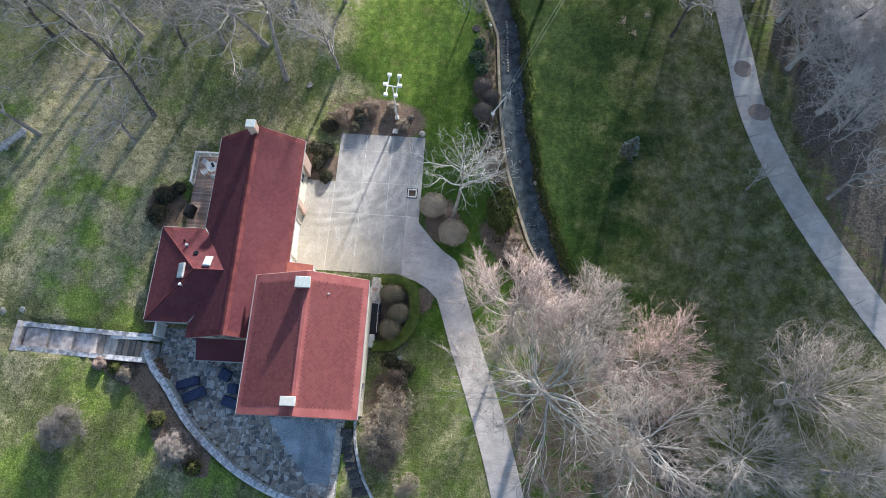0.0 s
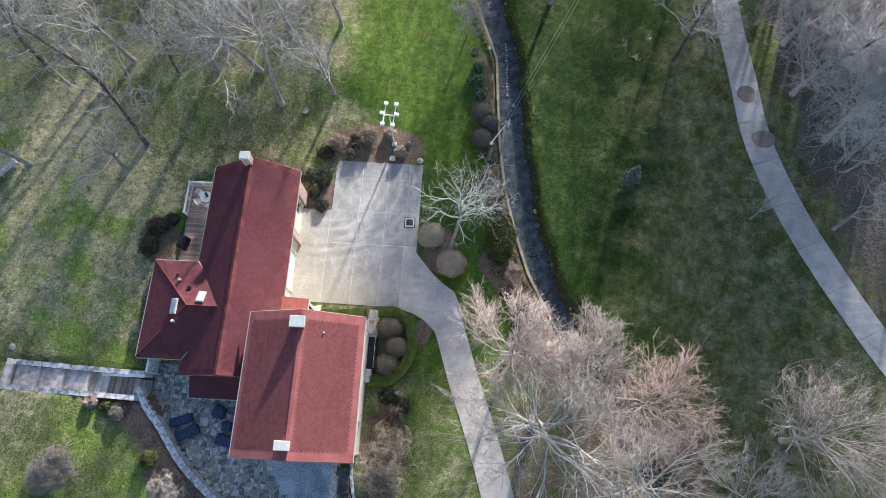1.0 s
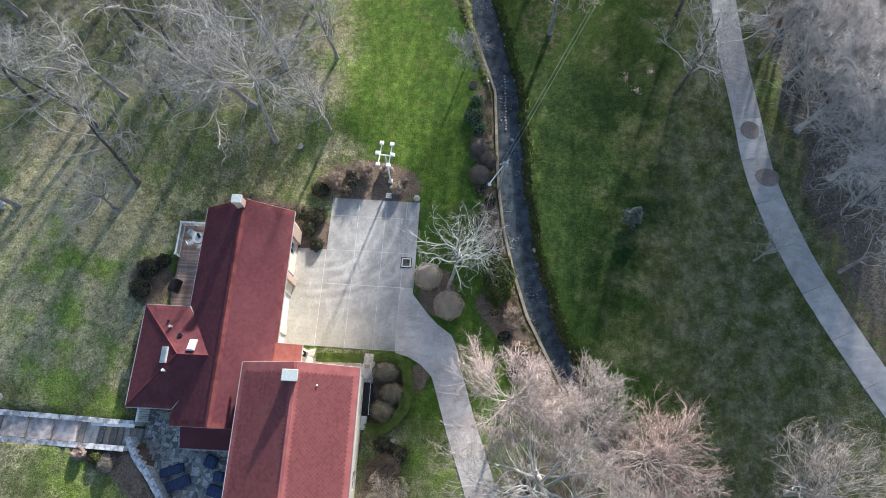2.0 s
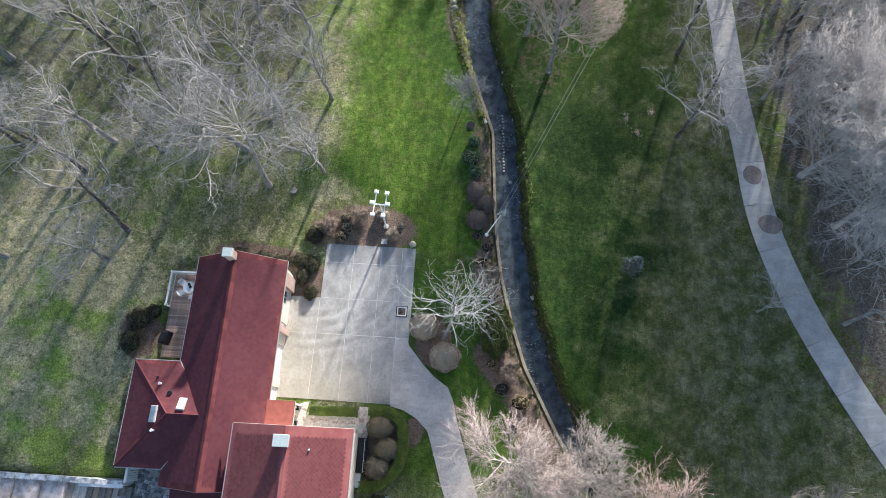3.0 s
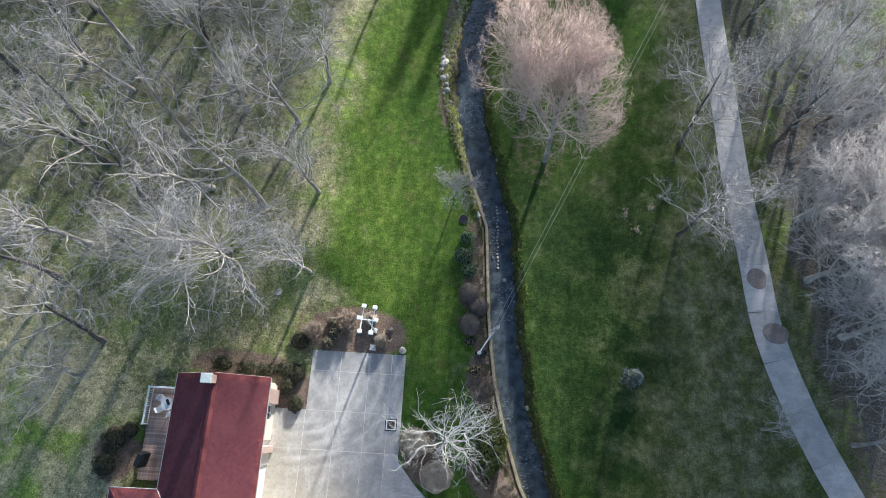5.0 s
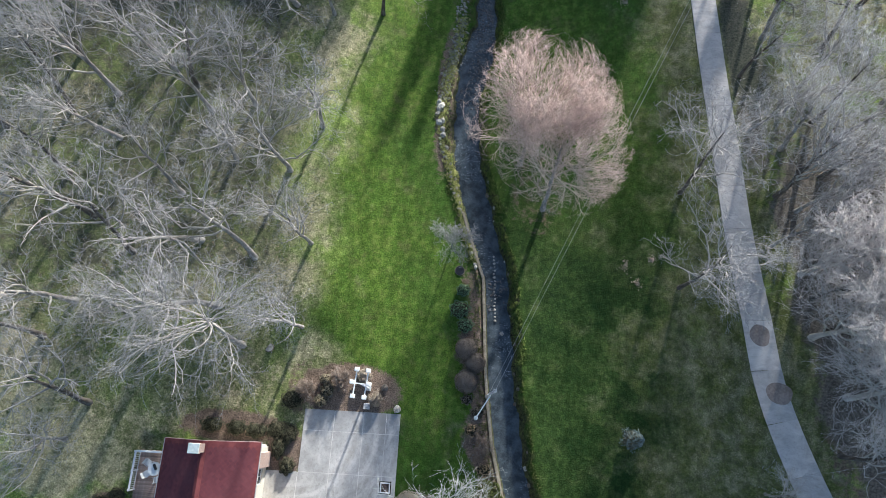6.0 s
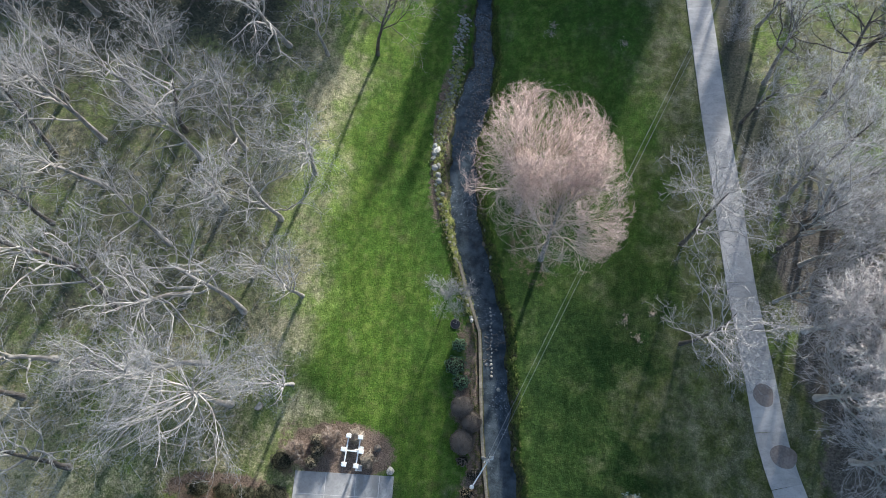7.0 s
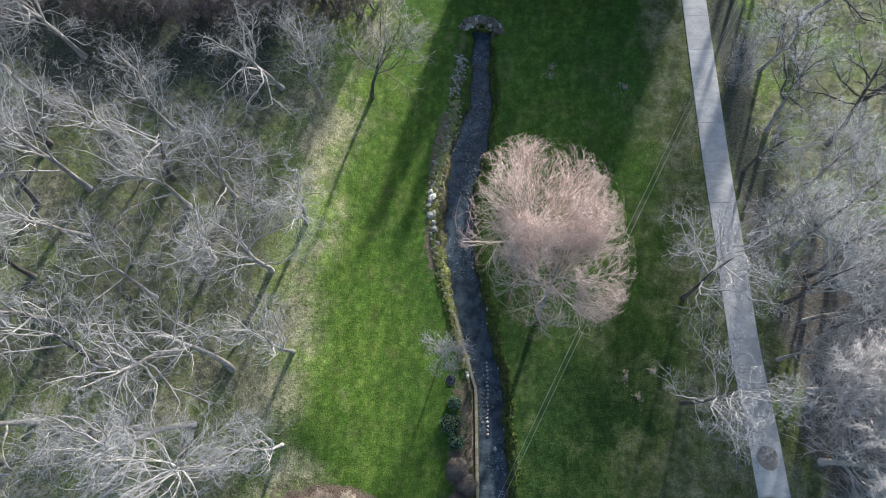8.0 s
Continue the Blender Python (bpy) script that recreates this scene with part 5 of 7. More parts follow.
def leaf_cloud(shape, n, size, rng):
    """Small leaf quads scattered over points and normals from shape(n)."""
    p, nr = shape(n)
    nr = nr + rng.normal(0, 0.7, (n, 3))
    nr /= np.linalg.norm(nr, axis=1)[:, None]
    a, b = frames_for(nr)
    w = rng.normal(0, 1, (n, 1))
    a2 = a * np.cos(w) + b * np.sin(w)
    b2 = np.cross(nr, a2)
    s = size * rng.uniform(0.6, 1.4, (n, 1))
    v = np.stack([p - a2 * s, p + b2 * s * 0.6, p + a2 * s, p - b2 * s * 0.6], axis=1).reshape(-1, 3)
    return v, np.arange(4 * n).reshape(-1, 4)


def ball_shape(rx, ry, rz, rng, lump=0.10):
    def f(n):
        d = rng.normal(0, 1, (n, 3))
        d[:, 2] = np.abs(d[:, 2]) * 1.1 - 0.25
        d /= np.linalg.norm(d, axis=1)[:, None]
        k = 1 + lump * np.sin(d[:, :1] * 7 + 1) * np.sin(d[:, 1:2] * 6) + rng.normal(0, 0.035, (n, 1))
        return d * k * np.array([rx, ry, rz]) + np.array([0, 0, rz * 0.55]), d
    return f


def leafy_shrub(name, x, y, rx, ry, rz, mat, label, n=1800, size=0.055, seed=1, group="", turn=0.0, category="shrub", lump=0.1):
    rng = np.random.default_rng(seed)
    t = thing(name, pose(x, y, gz(x, y), 0, 0, turn), label, category, group)
    bm = bmesh.new()
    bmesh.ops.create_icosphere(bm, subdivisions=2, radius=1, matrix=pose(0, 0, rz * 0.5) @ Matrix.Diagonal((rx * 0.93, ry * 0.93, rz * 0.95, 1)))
    # loose shrubs get a near-black core, the shade between leaves put into colour
    part("inside", bm, mat if lump < 0.07 else M_DARK_FILL, t, "solid core filling the inside")
    v, f = leaf_cloud(ball_shape(rx, ry, rz, rng, lump), n, size, rng)
    tagged(part("foliage", np_mesh("foliage", v, f, True), mat, t), kind="stuff")
    return t


# ---- the woods ----
WOOD = [grow_tree(11, 14.0, 6.6, 0.27, 0.36, 10, 0.72, (0.03, 0.02), 0.13, twig=0.0066, crook=1.7, stout=1.15),
        grow_tree(12, 12.5, 5.8, 0.24, 0.42, 9, 0.72, (-0.08, 0.05), 0.16, twig=0.0066, crook=1.7, stout=1.15),
        grow_tree(13, 15.5, 6.2, 0.28, 0.45, 10, 0.72, (0.05, -0.06), 0.14, twig=0.0066, crook=1.7, stout=1.15),
        grow_tree(14, 11.5, 6.8, 0.24, 0.28, 10, 0.78, (0.0, 0.06), 0.15, 0.85, twig=0.0066, crook=1.7, stout=1.15),
        grow_tree(15, 10.5, 4.8, 0.18, 0.33, 9, 0.7, (0.06, 0.0), 0.15, twig=0.0066, crook=1.7, stout=1.15)]
WEST = [(-25.2, -1.3, 1, 1.0), (-34.1, -4.9, 1, 0.9), (-28.1, 6.8, 0, 0.95), (-23.8, 6.3, 4, 1.0), (-19.0, 13.3, 2, 0.95), (-12.5, 21.0, 3, 1.0),
        (-28.4, 14.5, 0, 1.0), (-14.2, 12.2, 2, 0.92), (-16.4, 7.6, 2, 1.0), (-24.5, 11.5, 1, 1.05), (-29.3, 26.6, 0, 1.0), (-28.1, 22.2, 1, 0.95), (-29.8, 3.6, 2, 0.85),
        (-14.6, 39.4, 2, 0.9), (-10.8, 39.0, 4, 1.05), (-33.6, 30.4, 3, 1.0), (-33.1, 39.8, 0, 1.0), (-38.6, 42.8, 1, 1.1), (-35.8, 5.4, 3, 0.9), (-21.5, 17.5, 1, 0.9)]
WEST_FAR = [(-39.2, 14, 0, 1.0), (-38, 22, 2, 1.0), (-24, 46, 3, 1.0), (-18, 48, 0, 1.0), (-12, 50, 1, 1.0), (-6.5, 52, 4, 1.1), (-31, 52, 2, 1.0),
            (-42, 33, 1, 1.0), (-23.5, 33.5, 4, 1.0), (-20.5, 26.0, 0, 0.9), (-40.5, -0.5, 4, 1.0)]
WEST_FILL = [(-17.5, 21.5, 1, 0.95), (-16.8, 27.5, 3, 0.95), (-22.5, 28.6, 2, 0.95), (-26.0, 31.0, 1, 0.9), (-10.2, 26.0, 4, 1.15), (-31.5, 18.2, 4, 1.2), (-36.0, 35.0, 4, 1.2), (-9.6, 14.2, 4, 1.05), (-33.0, 24.5, 2, 0.85), (-26.2, -4.2, 3, 0.75)]
for i, (x, y, v, s) in enumerate(WEST + WEST_FAR + WEST_FILL):
    # past y 43 twigs and limbs are darker: the wood's shade put into colour
    tree("tree", WOOD[v], x, y, (i * 77) % 360, s, M_BARK_GREY if i % 3 else M_BARK_DARK, M_TWIG_PURPLE if y > 43 else M_TWIG_GREY,
         "bare grey deciduous tree on the wooded hillside", group="bare trees on the hillside", limb=M_BARK_GREY if y > 43 else M_BARK_SILVER)
EAST = [(32.7, 39.2, 1, 1.0), (38.0, 37.8, 2, 0.9), (38.3, 28.0, 0, 1.0), (34.8, 24.6, 3, 0.95), (32.6, 46.0, 4, 1.1), (34.8, 12.5, 3, 0.85), (38.6, 14.5, 0, 0.9),
        (35.6, -0.4, 4, 1.05), (33.6, 30.5, 1, 0.85), (36.5, 20.0, 2, 0.8), (41.5, 9.0, 3, 0.9), (42.5, 20.0, 1, 1.0), (34.2, 20.5, 4, 1.1), (36, 10.0, 2, 1.05), (35.6, 33.5, 4, 1.1), (43, 32, 3, 1.0), (31.8, 17.0, 4, 0.9)]
# those from y 58 on stand out of view, added to shade the lawn
EAST_FAR = [(31.5, 58, 4, 1.2), (33, 67, 0, 1.1), (29.5, 73, 3, 1.1), (36.5, -4.5, 4, 1.0), (41, -8, 1, 0.9), (40, 4, 2, 1.0), (42, 43, 0, 1.0), (37, 52, 2, 1.0), (34, 60, 3, 1.1), (45, -2, 0, 0.9), (46, 53, 1, 1.0), (29.8, -3.8, 4, 0.62),
            (47, 12, 2, 1.0), (17, 66, 4, 1.4), (20, 69, 4, 1.5), (22, 73, 3, 1.1), (26.5, 78, 0, 1.2), (39.5, 62, 0, 1.0)]
EAST_FILL = [(32.6, 22.0, 4, 1.3), (33.4, 26.8, 1, 1.0), (36.6, 24.0, 4, 1.3), (39.8, 24.4, 1, 1.0), (36.2, 29.6, 4, 1.2), (30.6, 28.5, 4, 0.95), (30.3, 34.8, 4, 1.0)]
for i, (x, y, v, s) in enumerate(EAST + EAST_FAR + EAST_FILL):
    # trees below y 20 east of x 33 get the twig tone with painted sunlight
    tree("tree", WOOD[v], x, y, (i * 101 + 40) % 360, s, M_BARK_DARK if i % 2 else M_BARK_GREY, M_TWIG_SUNLIT if y < 20 and x > 33 else M_TWIG_LANE,
         "bare grey deciduous tree beside the lane", group="bare trees along the lane", limb=M_BARK_DARK if y > 36 else M_BARK_PALE)

LANESIDE = [grow_tree(36, 16.5, 6.6, 0.2, 0.34, 12, 0.85, (0.02, 0.0), 0.17, 0.9, fan=0.8, crook=1.6, stout=1.2), grow_tree(39, 15.0, 6.2, 0.18, 0.36, 12, 0.85, (0.03, -0.03), 0.17, 0.95, fan=0.8, crook=1.6, stout=1.2)]
tree("tree", LANESIDE[0], 24.2, 22.0, 10, 1.0, M_BARK_DARK, M_TWIG_GREY, "bare tree with pale crooked limbs spreading across the lane", group="trees spreading over the lane", limb=M_BARK_PALE)
tree("tree", LANESIDE[1], 23.8, 12.8, -20, 1.0, M_BARK_DARK, M_TWIG_GREY, "bare tree with pale crooked limbs spreading across the lane", group="trees spreading over the lane", limb=M_BARK_PALE)
TALL = grow_tree(89, 16.2, 5.6, 0.28, 0.78, 19, 0.9, (0.10, 0.0), 0.09, 1.08, twig=0.0066, fan=0.7, crook=1.2, stout=1.05)
tree("tree", TALL, -14.1, 4.5, 0, 1.0, M_BARK_GREY, M_TWIG_GREY, "bare tree with silvery limbs radiating from one crotch", group="silvery trees behind the house", limb=M_BARK_SILVER)
tree("tree", WOOD[3], -20.3, 7.0, 140, 0.85, M_BARK_GREY, M_TWIG_GREY, "bare tree with silvery crooked limbs behind the house", group="silvery trees behind the house", limb=M_BARK_SILVER)
tree("tree", WOOD[4], -9.4, 6.6, 75, 0.95, M_BARK_GREY, M_TWIG_GREY, "small bare tree with silvery limbs at the lawn edge", group="silvery trees behind the house", limb=M_BARK_SILVER)
tree("tree", grow_tree(32, 13.5, 5.0, 0.2, 0.42, 10, 0.8, (0.03, -0.04), 0.13), -6.0, 40.2, 0, 1.0, M_BARK_DARK, M_TWIG_PALE, "slim bare tree with a dark trunk at the lawn edge")
tree("tree", grow_tree(33, 5.6, 2.3, 0.07, 0.3, 12, 0.9, (0.05, 0.1), 0.14, twig=0.0066, crook=1.4), 3.2, 15.3, 0, 1.0, M_BARK_GREY, M_TWIG_GREY, "young bare tree on the creek bank")
tree("tree", grow_tree(34, 11.5, 4.7, 0.2, 0.55, 13, 0.42, (0.14, 0.36), 0.15, 0.9, twig=0.010, fan=0.8), 3.3, -8.2, 0, 1.0, M_BARK_GREY, M_TWIG_WHITE, "pruned tall white-barked tree beside the parking pad", limb=M_BARK_WHITE)
PINK = grow_tree(35, 12.5, 7.4, 0.26, 0.16, 22, 0.95, (0.06, 0.0), 0.07, 0.95, twig=0.012, fan=0.7, round_xy=6.3, round_z=5.4)
PINK_NORTH = grow_tree(37, 14.0, 7.8, 0.24, 0.3, 26, 1.2, (0.03, 0.22), 0.07, 1.0, twig=0.009, round_xy=6.5, round_z=5.4, fan=0.7)
PINK_SOUTH = grow_tree(38, 14.2, 6.8, 0.24, 0.3, 24, 1.2, (-0.07, 0.20), 0.07, 1.0, twig=0.009, round_xy=5.7, round_z=5.4, fan=0.7)
tree("tree", PINK_NORTH, 9.2, 24.3, 0, 1.0, M_BARK_GREY, M_TWIG_PINK, "bare tree in pink bud beside the creek", group="pink budding trees", limb=M_BARK_BUFF)
tree("tree", PINK_SOUTH, 11.6, 19.8, 0, 1.0, M_BARK_GREY, M_TWIG_PINK, "bare tree in pink bud with a bare trunk", group="pink budding trees", limb=M_BARK_BUFF)
SLIM = grow_tree(43, 16.0, 4.3, 0.15, 0.16, 18, 1.2, (0.0, 0.02), 0.09, 0.8, twig=0.011, fan=0.62)
SOUTH = [grow_tree(41, 14.5, 7.6, 0.36, 0.2, 17, 1.0, (0.05, -0.10), 0.10, 1.0, twig=0.011, fan=0.62), grow_tree(42, 12.5, 6.0, 0.26, 0.2, 15, 1.0, (0.0, 0.1), 0.09, 0.9, twig=0.011, fan=0.62)]
tree("tree", SOUTH[0], 11.4, -22.6, 0, 1.0, M_BARK_PALE, M_TWIG_PALE, "large bare tree with pale crooked limbs beside the drive", group="trees by the drive", limb=M_BARK_WHITE)
tree("tree", SLIM, 8.9, -17.6, 0, 1.0, M_BARK_GREY, M_TWIG_PINKISH, "tall bare tree with fine pinkish twigs on the creek bank", group="trees by the drive", limb=M_BARK_PALE)
tree("tree", SLIM, 14.4, -18.2, 100, 0.84, M_BARK_GREY, M_TWIG_PALE, "bare tree with fine pale twigs on the creek bank", group="trees by the drive", limb=M_BARK_SILVER)
tree("tree", SOUTH[1], 19.6, -20.8, 200, 0.8, M_BARK_GREY, M_TWIG_RED, "bare tree with reddish buds", group="trees by the drive", limb=M_BARK_SILVER)
tree("tree", SOUTH[0], 17.4, -27.6, 140, 0.85, M_BARK_PALE, M_TWIG_PALE, "large bare tree with pale limbs over the creek", group="trees by the drive", limb=M_BARK_WHITE)
tree("tree", PINK, 30.8, -22.6, 60, 0.82, M_BARK_PALE, M_TWIG_PALE, "bare rounded grey tree near the lane", group="trees by the drive")
tree("tree", SOUTH[0], 26.6, -27.4, 250, 0.6, M_BARK_SILVER, M_TWIG_GREY, "bare pale tree near the lane", group="trees by the drive")
tree("tree", PINK, 33.6, -27.6, 300, 0.7, M_BARK_GREY, M_TWIG_GREY, "bare rounded grey tree near the lane", group="trees by the drive")

for i, (x, y, k) in enumerate(((34.4, 9.0, 1.0), (37.6, 13.2, 1.1), (36.6, 4.2, 0.95), (40.2, 8.6, 1.1), (34.0, 14.6, 0.95))):
    tree("tree", SOUTH[1], x, y, 70 * i + 20, k, M_BARK_PALE, M_TWIG_SUNLIT, "bare tree with dense pale pinkish twigs beside the lane", group="pale trees along the lane", limb=M_BARK_WHITE)

# thicket closing the top of the hillside
THICKET = [grow_tree(51, 6.2, 3.4, 0.09, 0.12, 18, 0.5, (0.0, 0.0), 0.13, 0.8, stems=5, twig=0.018), grow_tree(52, 5.4, 3.0, 0.08, 0.12, 18, 0.5, (0.05, 0.0), 0.14, 0.85, stems=5, twig=0.018)]
thick = random.Random(8)
for i in range(40):
    x, y = -47 + 41 * ((i * 0.618) % 1.0), 43.6 + 8.0 * thick.random()
    if x > -16 and y < 50:
        y += 5
    tree("thicket_bush", THICKET[i % 2], x, y, thick.uniform(0, 360), thick.uniform(0.8, 1.15), M_BARK_DARK, M_TWIG_PURPLE, "tangled purple-brown leafless thicket at the edge of the wood", "bush", "thicket bushes")

for i in range(7):
    x, y = 41.5 + 6.0 * ((i * 0.618) % 1.0), 13.0 + 22.0 * thick.random()
    tree("thicket_bush", THICKET[i % 2], x, y, thick.uniform(0, 360), thick.uniform(1.0, 1.5), M_BARK_GREY, M_TWIG_THICKET, "tangled grey-brown leafless bush under the trees by the lane", "bush", "bushes along the lane")

for x, y, k in ((30.6, 46.4, 0.6), (31.4, 48.6, 0.7), (30.2, 44.2, 0.5)):
    tree("thicket_bush", THICKET[0], x, y, 40 * x, k, M_BARK_GREY, M_TWIG_LANE, "pale tangled leafless bush at the lane verge", "bush", "bushes along the lane")

# ---- shrubs and hedges ----
for i, (x, y, rx, ry) in enumerate(((-1.35, -16.0, 1.12, 0.88), (-0.68, -17.65, 0.98, 0.9), (-1.25, -19.1, 1.0, 0.92))):
    leafy_shrub("clipped_shrub", x, y, rx, ry, 0.95, M_LEAF_BALL, "clipped brown-green mound shrub inside the hedge", 3600, 0.045, 50 + i, "clipped shrubs", lump=0.03)
leafy_shrub("clipped_shrub", 1.45, -7.25, 1.25, 1.2, 0.95, M_LEAF_BUFF, "round clipped buff shrub beside the pad", 2800, 0.05, 60, lump=0.04)
leafy_shrub("clipped_shrub", 3.5, -9.75, 1.3, 1.25, 0.9, M_LEAF_BUFF, "round leafless grey-buff shrub at the drive mouth", 3400, 0.05, 59, lump=0.06)
leafy_shrub("yew_bush", 7.8, -7.1, 1.3, 2.3, 0.85, M_LEAF_YEW, "low spreading evergreen bush on the creek bank", 6500, 0.085, 61, category="bush")
for i, (x, y, r) in enumerate(((5.25, 5.9, 0.95), (6.1, 4.75, 0.85), (5.45, 3.1, 1.0))):
    leafy_shrub("round_bush", x, y, r, r, 0.75, M_LEAF_TWIG, "grey-brown rounded leafless bush above the creek wall", 3000, 0.045, 62 + i, "bushes above the creek wall", lump=0.05)
for i, (x, y, rx, ry) in enumerate(((-9.9, -3.6, 0.6, 0.9), (-9.0, -5.0, 0.6, 0.7), (-22.6, -9.0, 1.0, 0.9), (-22.9, -10.9, 0.9, 1.0), (-9.4, 0.4, 0.9, 0.8), (-10.3, -2.2, 0.9, 0.7), (-12.0, -2.4, 0.9, 0.6), (-13.6, -2.3, 0.8, 0.6), (-15.6, -2.2, 0.9, 0.6), (-9.2, -2.4, 0.7, 0.8), (-21.6, -8.2, 0.6, 0.6), (-1.0, -21.8, 0.7, 0.6), (0.4, -22.4, 0.8, 0.7))):
    leafy_shrub("shrub", x, y, rx, ry, 0.32 if -11 < x < -8 else 0.6, M_LEAF_DARK, "dark low shrub in a planting bed by the house", 1500, 0.05, 70 + i, "bed shrubs", lump=0.2)
for i in range(8):
    leafy_shrub("hedge_shrub", -21.75 + 0.035 * i, -13.2 - 0.95 * i, 0.5, 0.5, 0.55, M_LEAF_YEW, "small clipped evergreen along the house wall", 700, 0.045, 80 + i, "hedge along the wing")


def bare_shrub(x, y, h, r, seed, mat, label, group=""):
    m = grow_tree(seed, h, r, 0.05, 0.15, 14, 0.7, (0, 0), 0.12, 0.9, stems=5, twig=0.009)
    return tree("bare_shrub", m, x, y, seed * 37 % 360, 1.0, M_BARK_GREY, mat, label, "shrub", group)


def dome_shrub(x, y, r, h, seed, mat, label, dens=1.2):
    """A leafless shrub whose tangled twigs end on a loose dome."""
    m = grow_tree(seed, h * 1.25, r * 1.15, 0.045, 0.1, 20, dens, (0, 0), 0.17, 0.95, stems=6, twig=0.010, round_xy=r * 0.95, round_z=h * 0.8)
    return tree("bare_shrub", m, x, y, seed * 37 % 360, 1.0, M_BARK_GREY, mat, label, "shrub")


dome_shrub(-24.7, -29.5, 1.85, 1.5, 91, M_TWIG_PALE, "leafless grey-buff domed shrub on the lawn", 1.1)
dome_shrub(-16.5, -30.1, 1.6, 1.2, 92, M_TWIG_PALE, "leafless buff domed shrub below the patio wall", 1.1)
dome_shrub(-1.1, -27.6, 2.5, 2.3, 93, M_TWIG_BUFF, "large leafless buff shrub beside the house", 0.8)
dome_shrub(-0.2, -25.2, 1.9, 1.8, 94, M_TWIG_BUFF, "leafless buff shrub with arching stems beside the house", 0.8)
dome_shrub(1.4, -31.6, 1.3, 0.9, 106, M_TWIG_BUFF, "low leafless shrub at the drive border", 0.7)
dome_shrub(-23.7, -24.3, 0.6, 0.6, 96, M_TWIG_RED, "small reddish leafless shrub by the steps", 0.7)
dome_shrub(-21.9, -24.8, 0.85, 0.5, 97, M_TWIG_BUFF, "small tan dry mound by the steps", 0.7)
dome_shrub(-3.4, 2.9, 0.75, 0.55, 104, M_TWIG_BUFF, "tan dry grass mound in the mast bed", 0.7)
dome_shrub(-2.3, 0.95, 0.7, 0.55, 105, M_TWIG_BUFF, "tan dry grass mound in the mast bed", 0.7)
for i, (x, y, r) in enumerate(((-6.75, 2.3, 0.5), (-6.5, 1.4, 0.62), (-6.9, 0.5, 0.55), (-18.75, -28.2, 0.75), (-15.1, -31.5, 0.7), (-22.8, -24.5, 0.55), (4.4, 9.4, 0.9), (5.0, 8.0, 0.7), (4.6, 11.2, 0.6))):
    leafy_shrub("low_bush", x, y, r, r * 0.9, 0.45, M_LEAF_IRIS if i > 5 else M_LEAF_YEW if i > 2 else M_LEAF_BALL, "low green mounded bush in a planting bed", 1300, 0.045, 110 + i, "low bed bushes", lump=0.2)
bare_shrub(-0.2, -23.2, 1.2, 0.9, 95, M_TWIG_BROWN, "small leafless brown shrub")
bare_shrub(-5.6, 2.4, 0.9, 1.0, 98, M_TWIG_BROWN, "dry brown perennials in the mast bed")
bare_shrub(-8.3, 1.4, 0.8, 1.0, 99, M_TWIG_BROWN, "dry brown perennials in the mast bed")
for i, (x, y, r) in enumerate(((8.6, -12.0, 0.7), (10.2, -13.0, 0.8), (9.6, -14.8, 0.6), (7.6, -9.9, 0.5), (6.6, 0.6, 0.6), (6.2, -0.9, 0.6), (5.6, 1.6, 0.5), (7.4, -4.0, 0.6))):
    leafy_shrub("dry_plant", x, y, r, r * 0.8, 0.3, M_DRY if i % 2 else M_LEAF_TWIG, "low dry brown plant in the creek border", 500, 0.05, 130 + i, "dry border plants", lump=0.3, category="plant")
bare_shrub(9.0, -10.6, 0.9, 1.0, 101, M_TWIG_BROWN, "dry brown shrub above the creek wall")
bare_shrub(7.0, -2.2, 0.9, 1.0, 102, M_TWIG_BROWN, "dry brown shrub above the creek wall")


def build_spruce():
    rng = np.random.default_rng(5)
    x, y = 19.4, -0.5
    t = thing("young_spruce", pose(x, y, gz(x, y)), "small blue-green spruce on the dark lawn", "conifer")
    part("trunk", one_rod((0, 0, 0), (0, 0, 3.2), 0.07, 0.01, 6), M_BARK_DARK, t)
    # opaque cone, added so that the copied conifers block the sun
    heart = bmesh.new()
    rings = []
    for k in range(10):
        z = 0.3 + 0.3 * k
        q = 0.92 * (1 - z / 3.5)
        rings.append([heart.verts.new((q * (0.85 + 0.2 * math.sin(5 * a + 7 * z)) * math.cos(a), q * (0.85 + 0.2 * math.sin(5 * a + 7 * z)) * math.sin(a), z)) for a in np.linspace(0, 2 * math.pi, 14, endpoint=False)])
    for r0, r1 in zip(rings, rings[1:]):
        for k in range(14):
            heart.faces.new((r0[k], r0[(k + 1) % 14], r1[(k + 1) % 14], r1[k]))
    part("inside", heart, M_LEAF_DARK, t, "opaque dark core added to block light")
    for k in range(11):
        z = 0.35 + 0.26 * k
        r = 1.15 * (1 - z / 3.5)
        n = 340 if k < 7 else 160

        def whorl(m, z=z, r=r):
            a = rng.uniform(0, 6.28, m)
            q = r * np.sqrt(rng.random(m)) * (0.8 + 0.3 * np.sin(5 * a + z * 7))
            return np.stack([np.cos(a) * q, np.sin(a) * q, z + 0.12 * (r - q) + rng.normal(0, 0.05, m)], 1), np.stack([np.cos(a), np.sin(a), np.full(m, 0.6)], 1)
        v, f = leaf_cloud(whorl, n, 0.06, rng)
        tagged(part("branch_whorl", np_mesh("branch_whorl", v, f, True), M_LEAF_BLUE, t), kind="stuff")
    return t


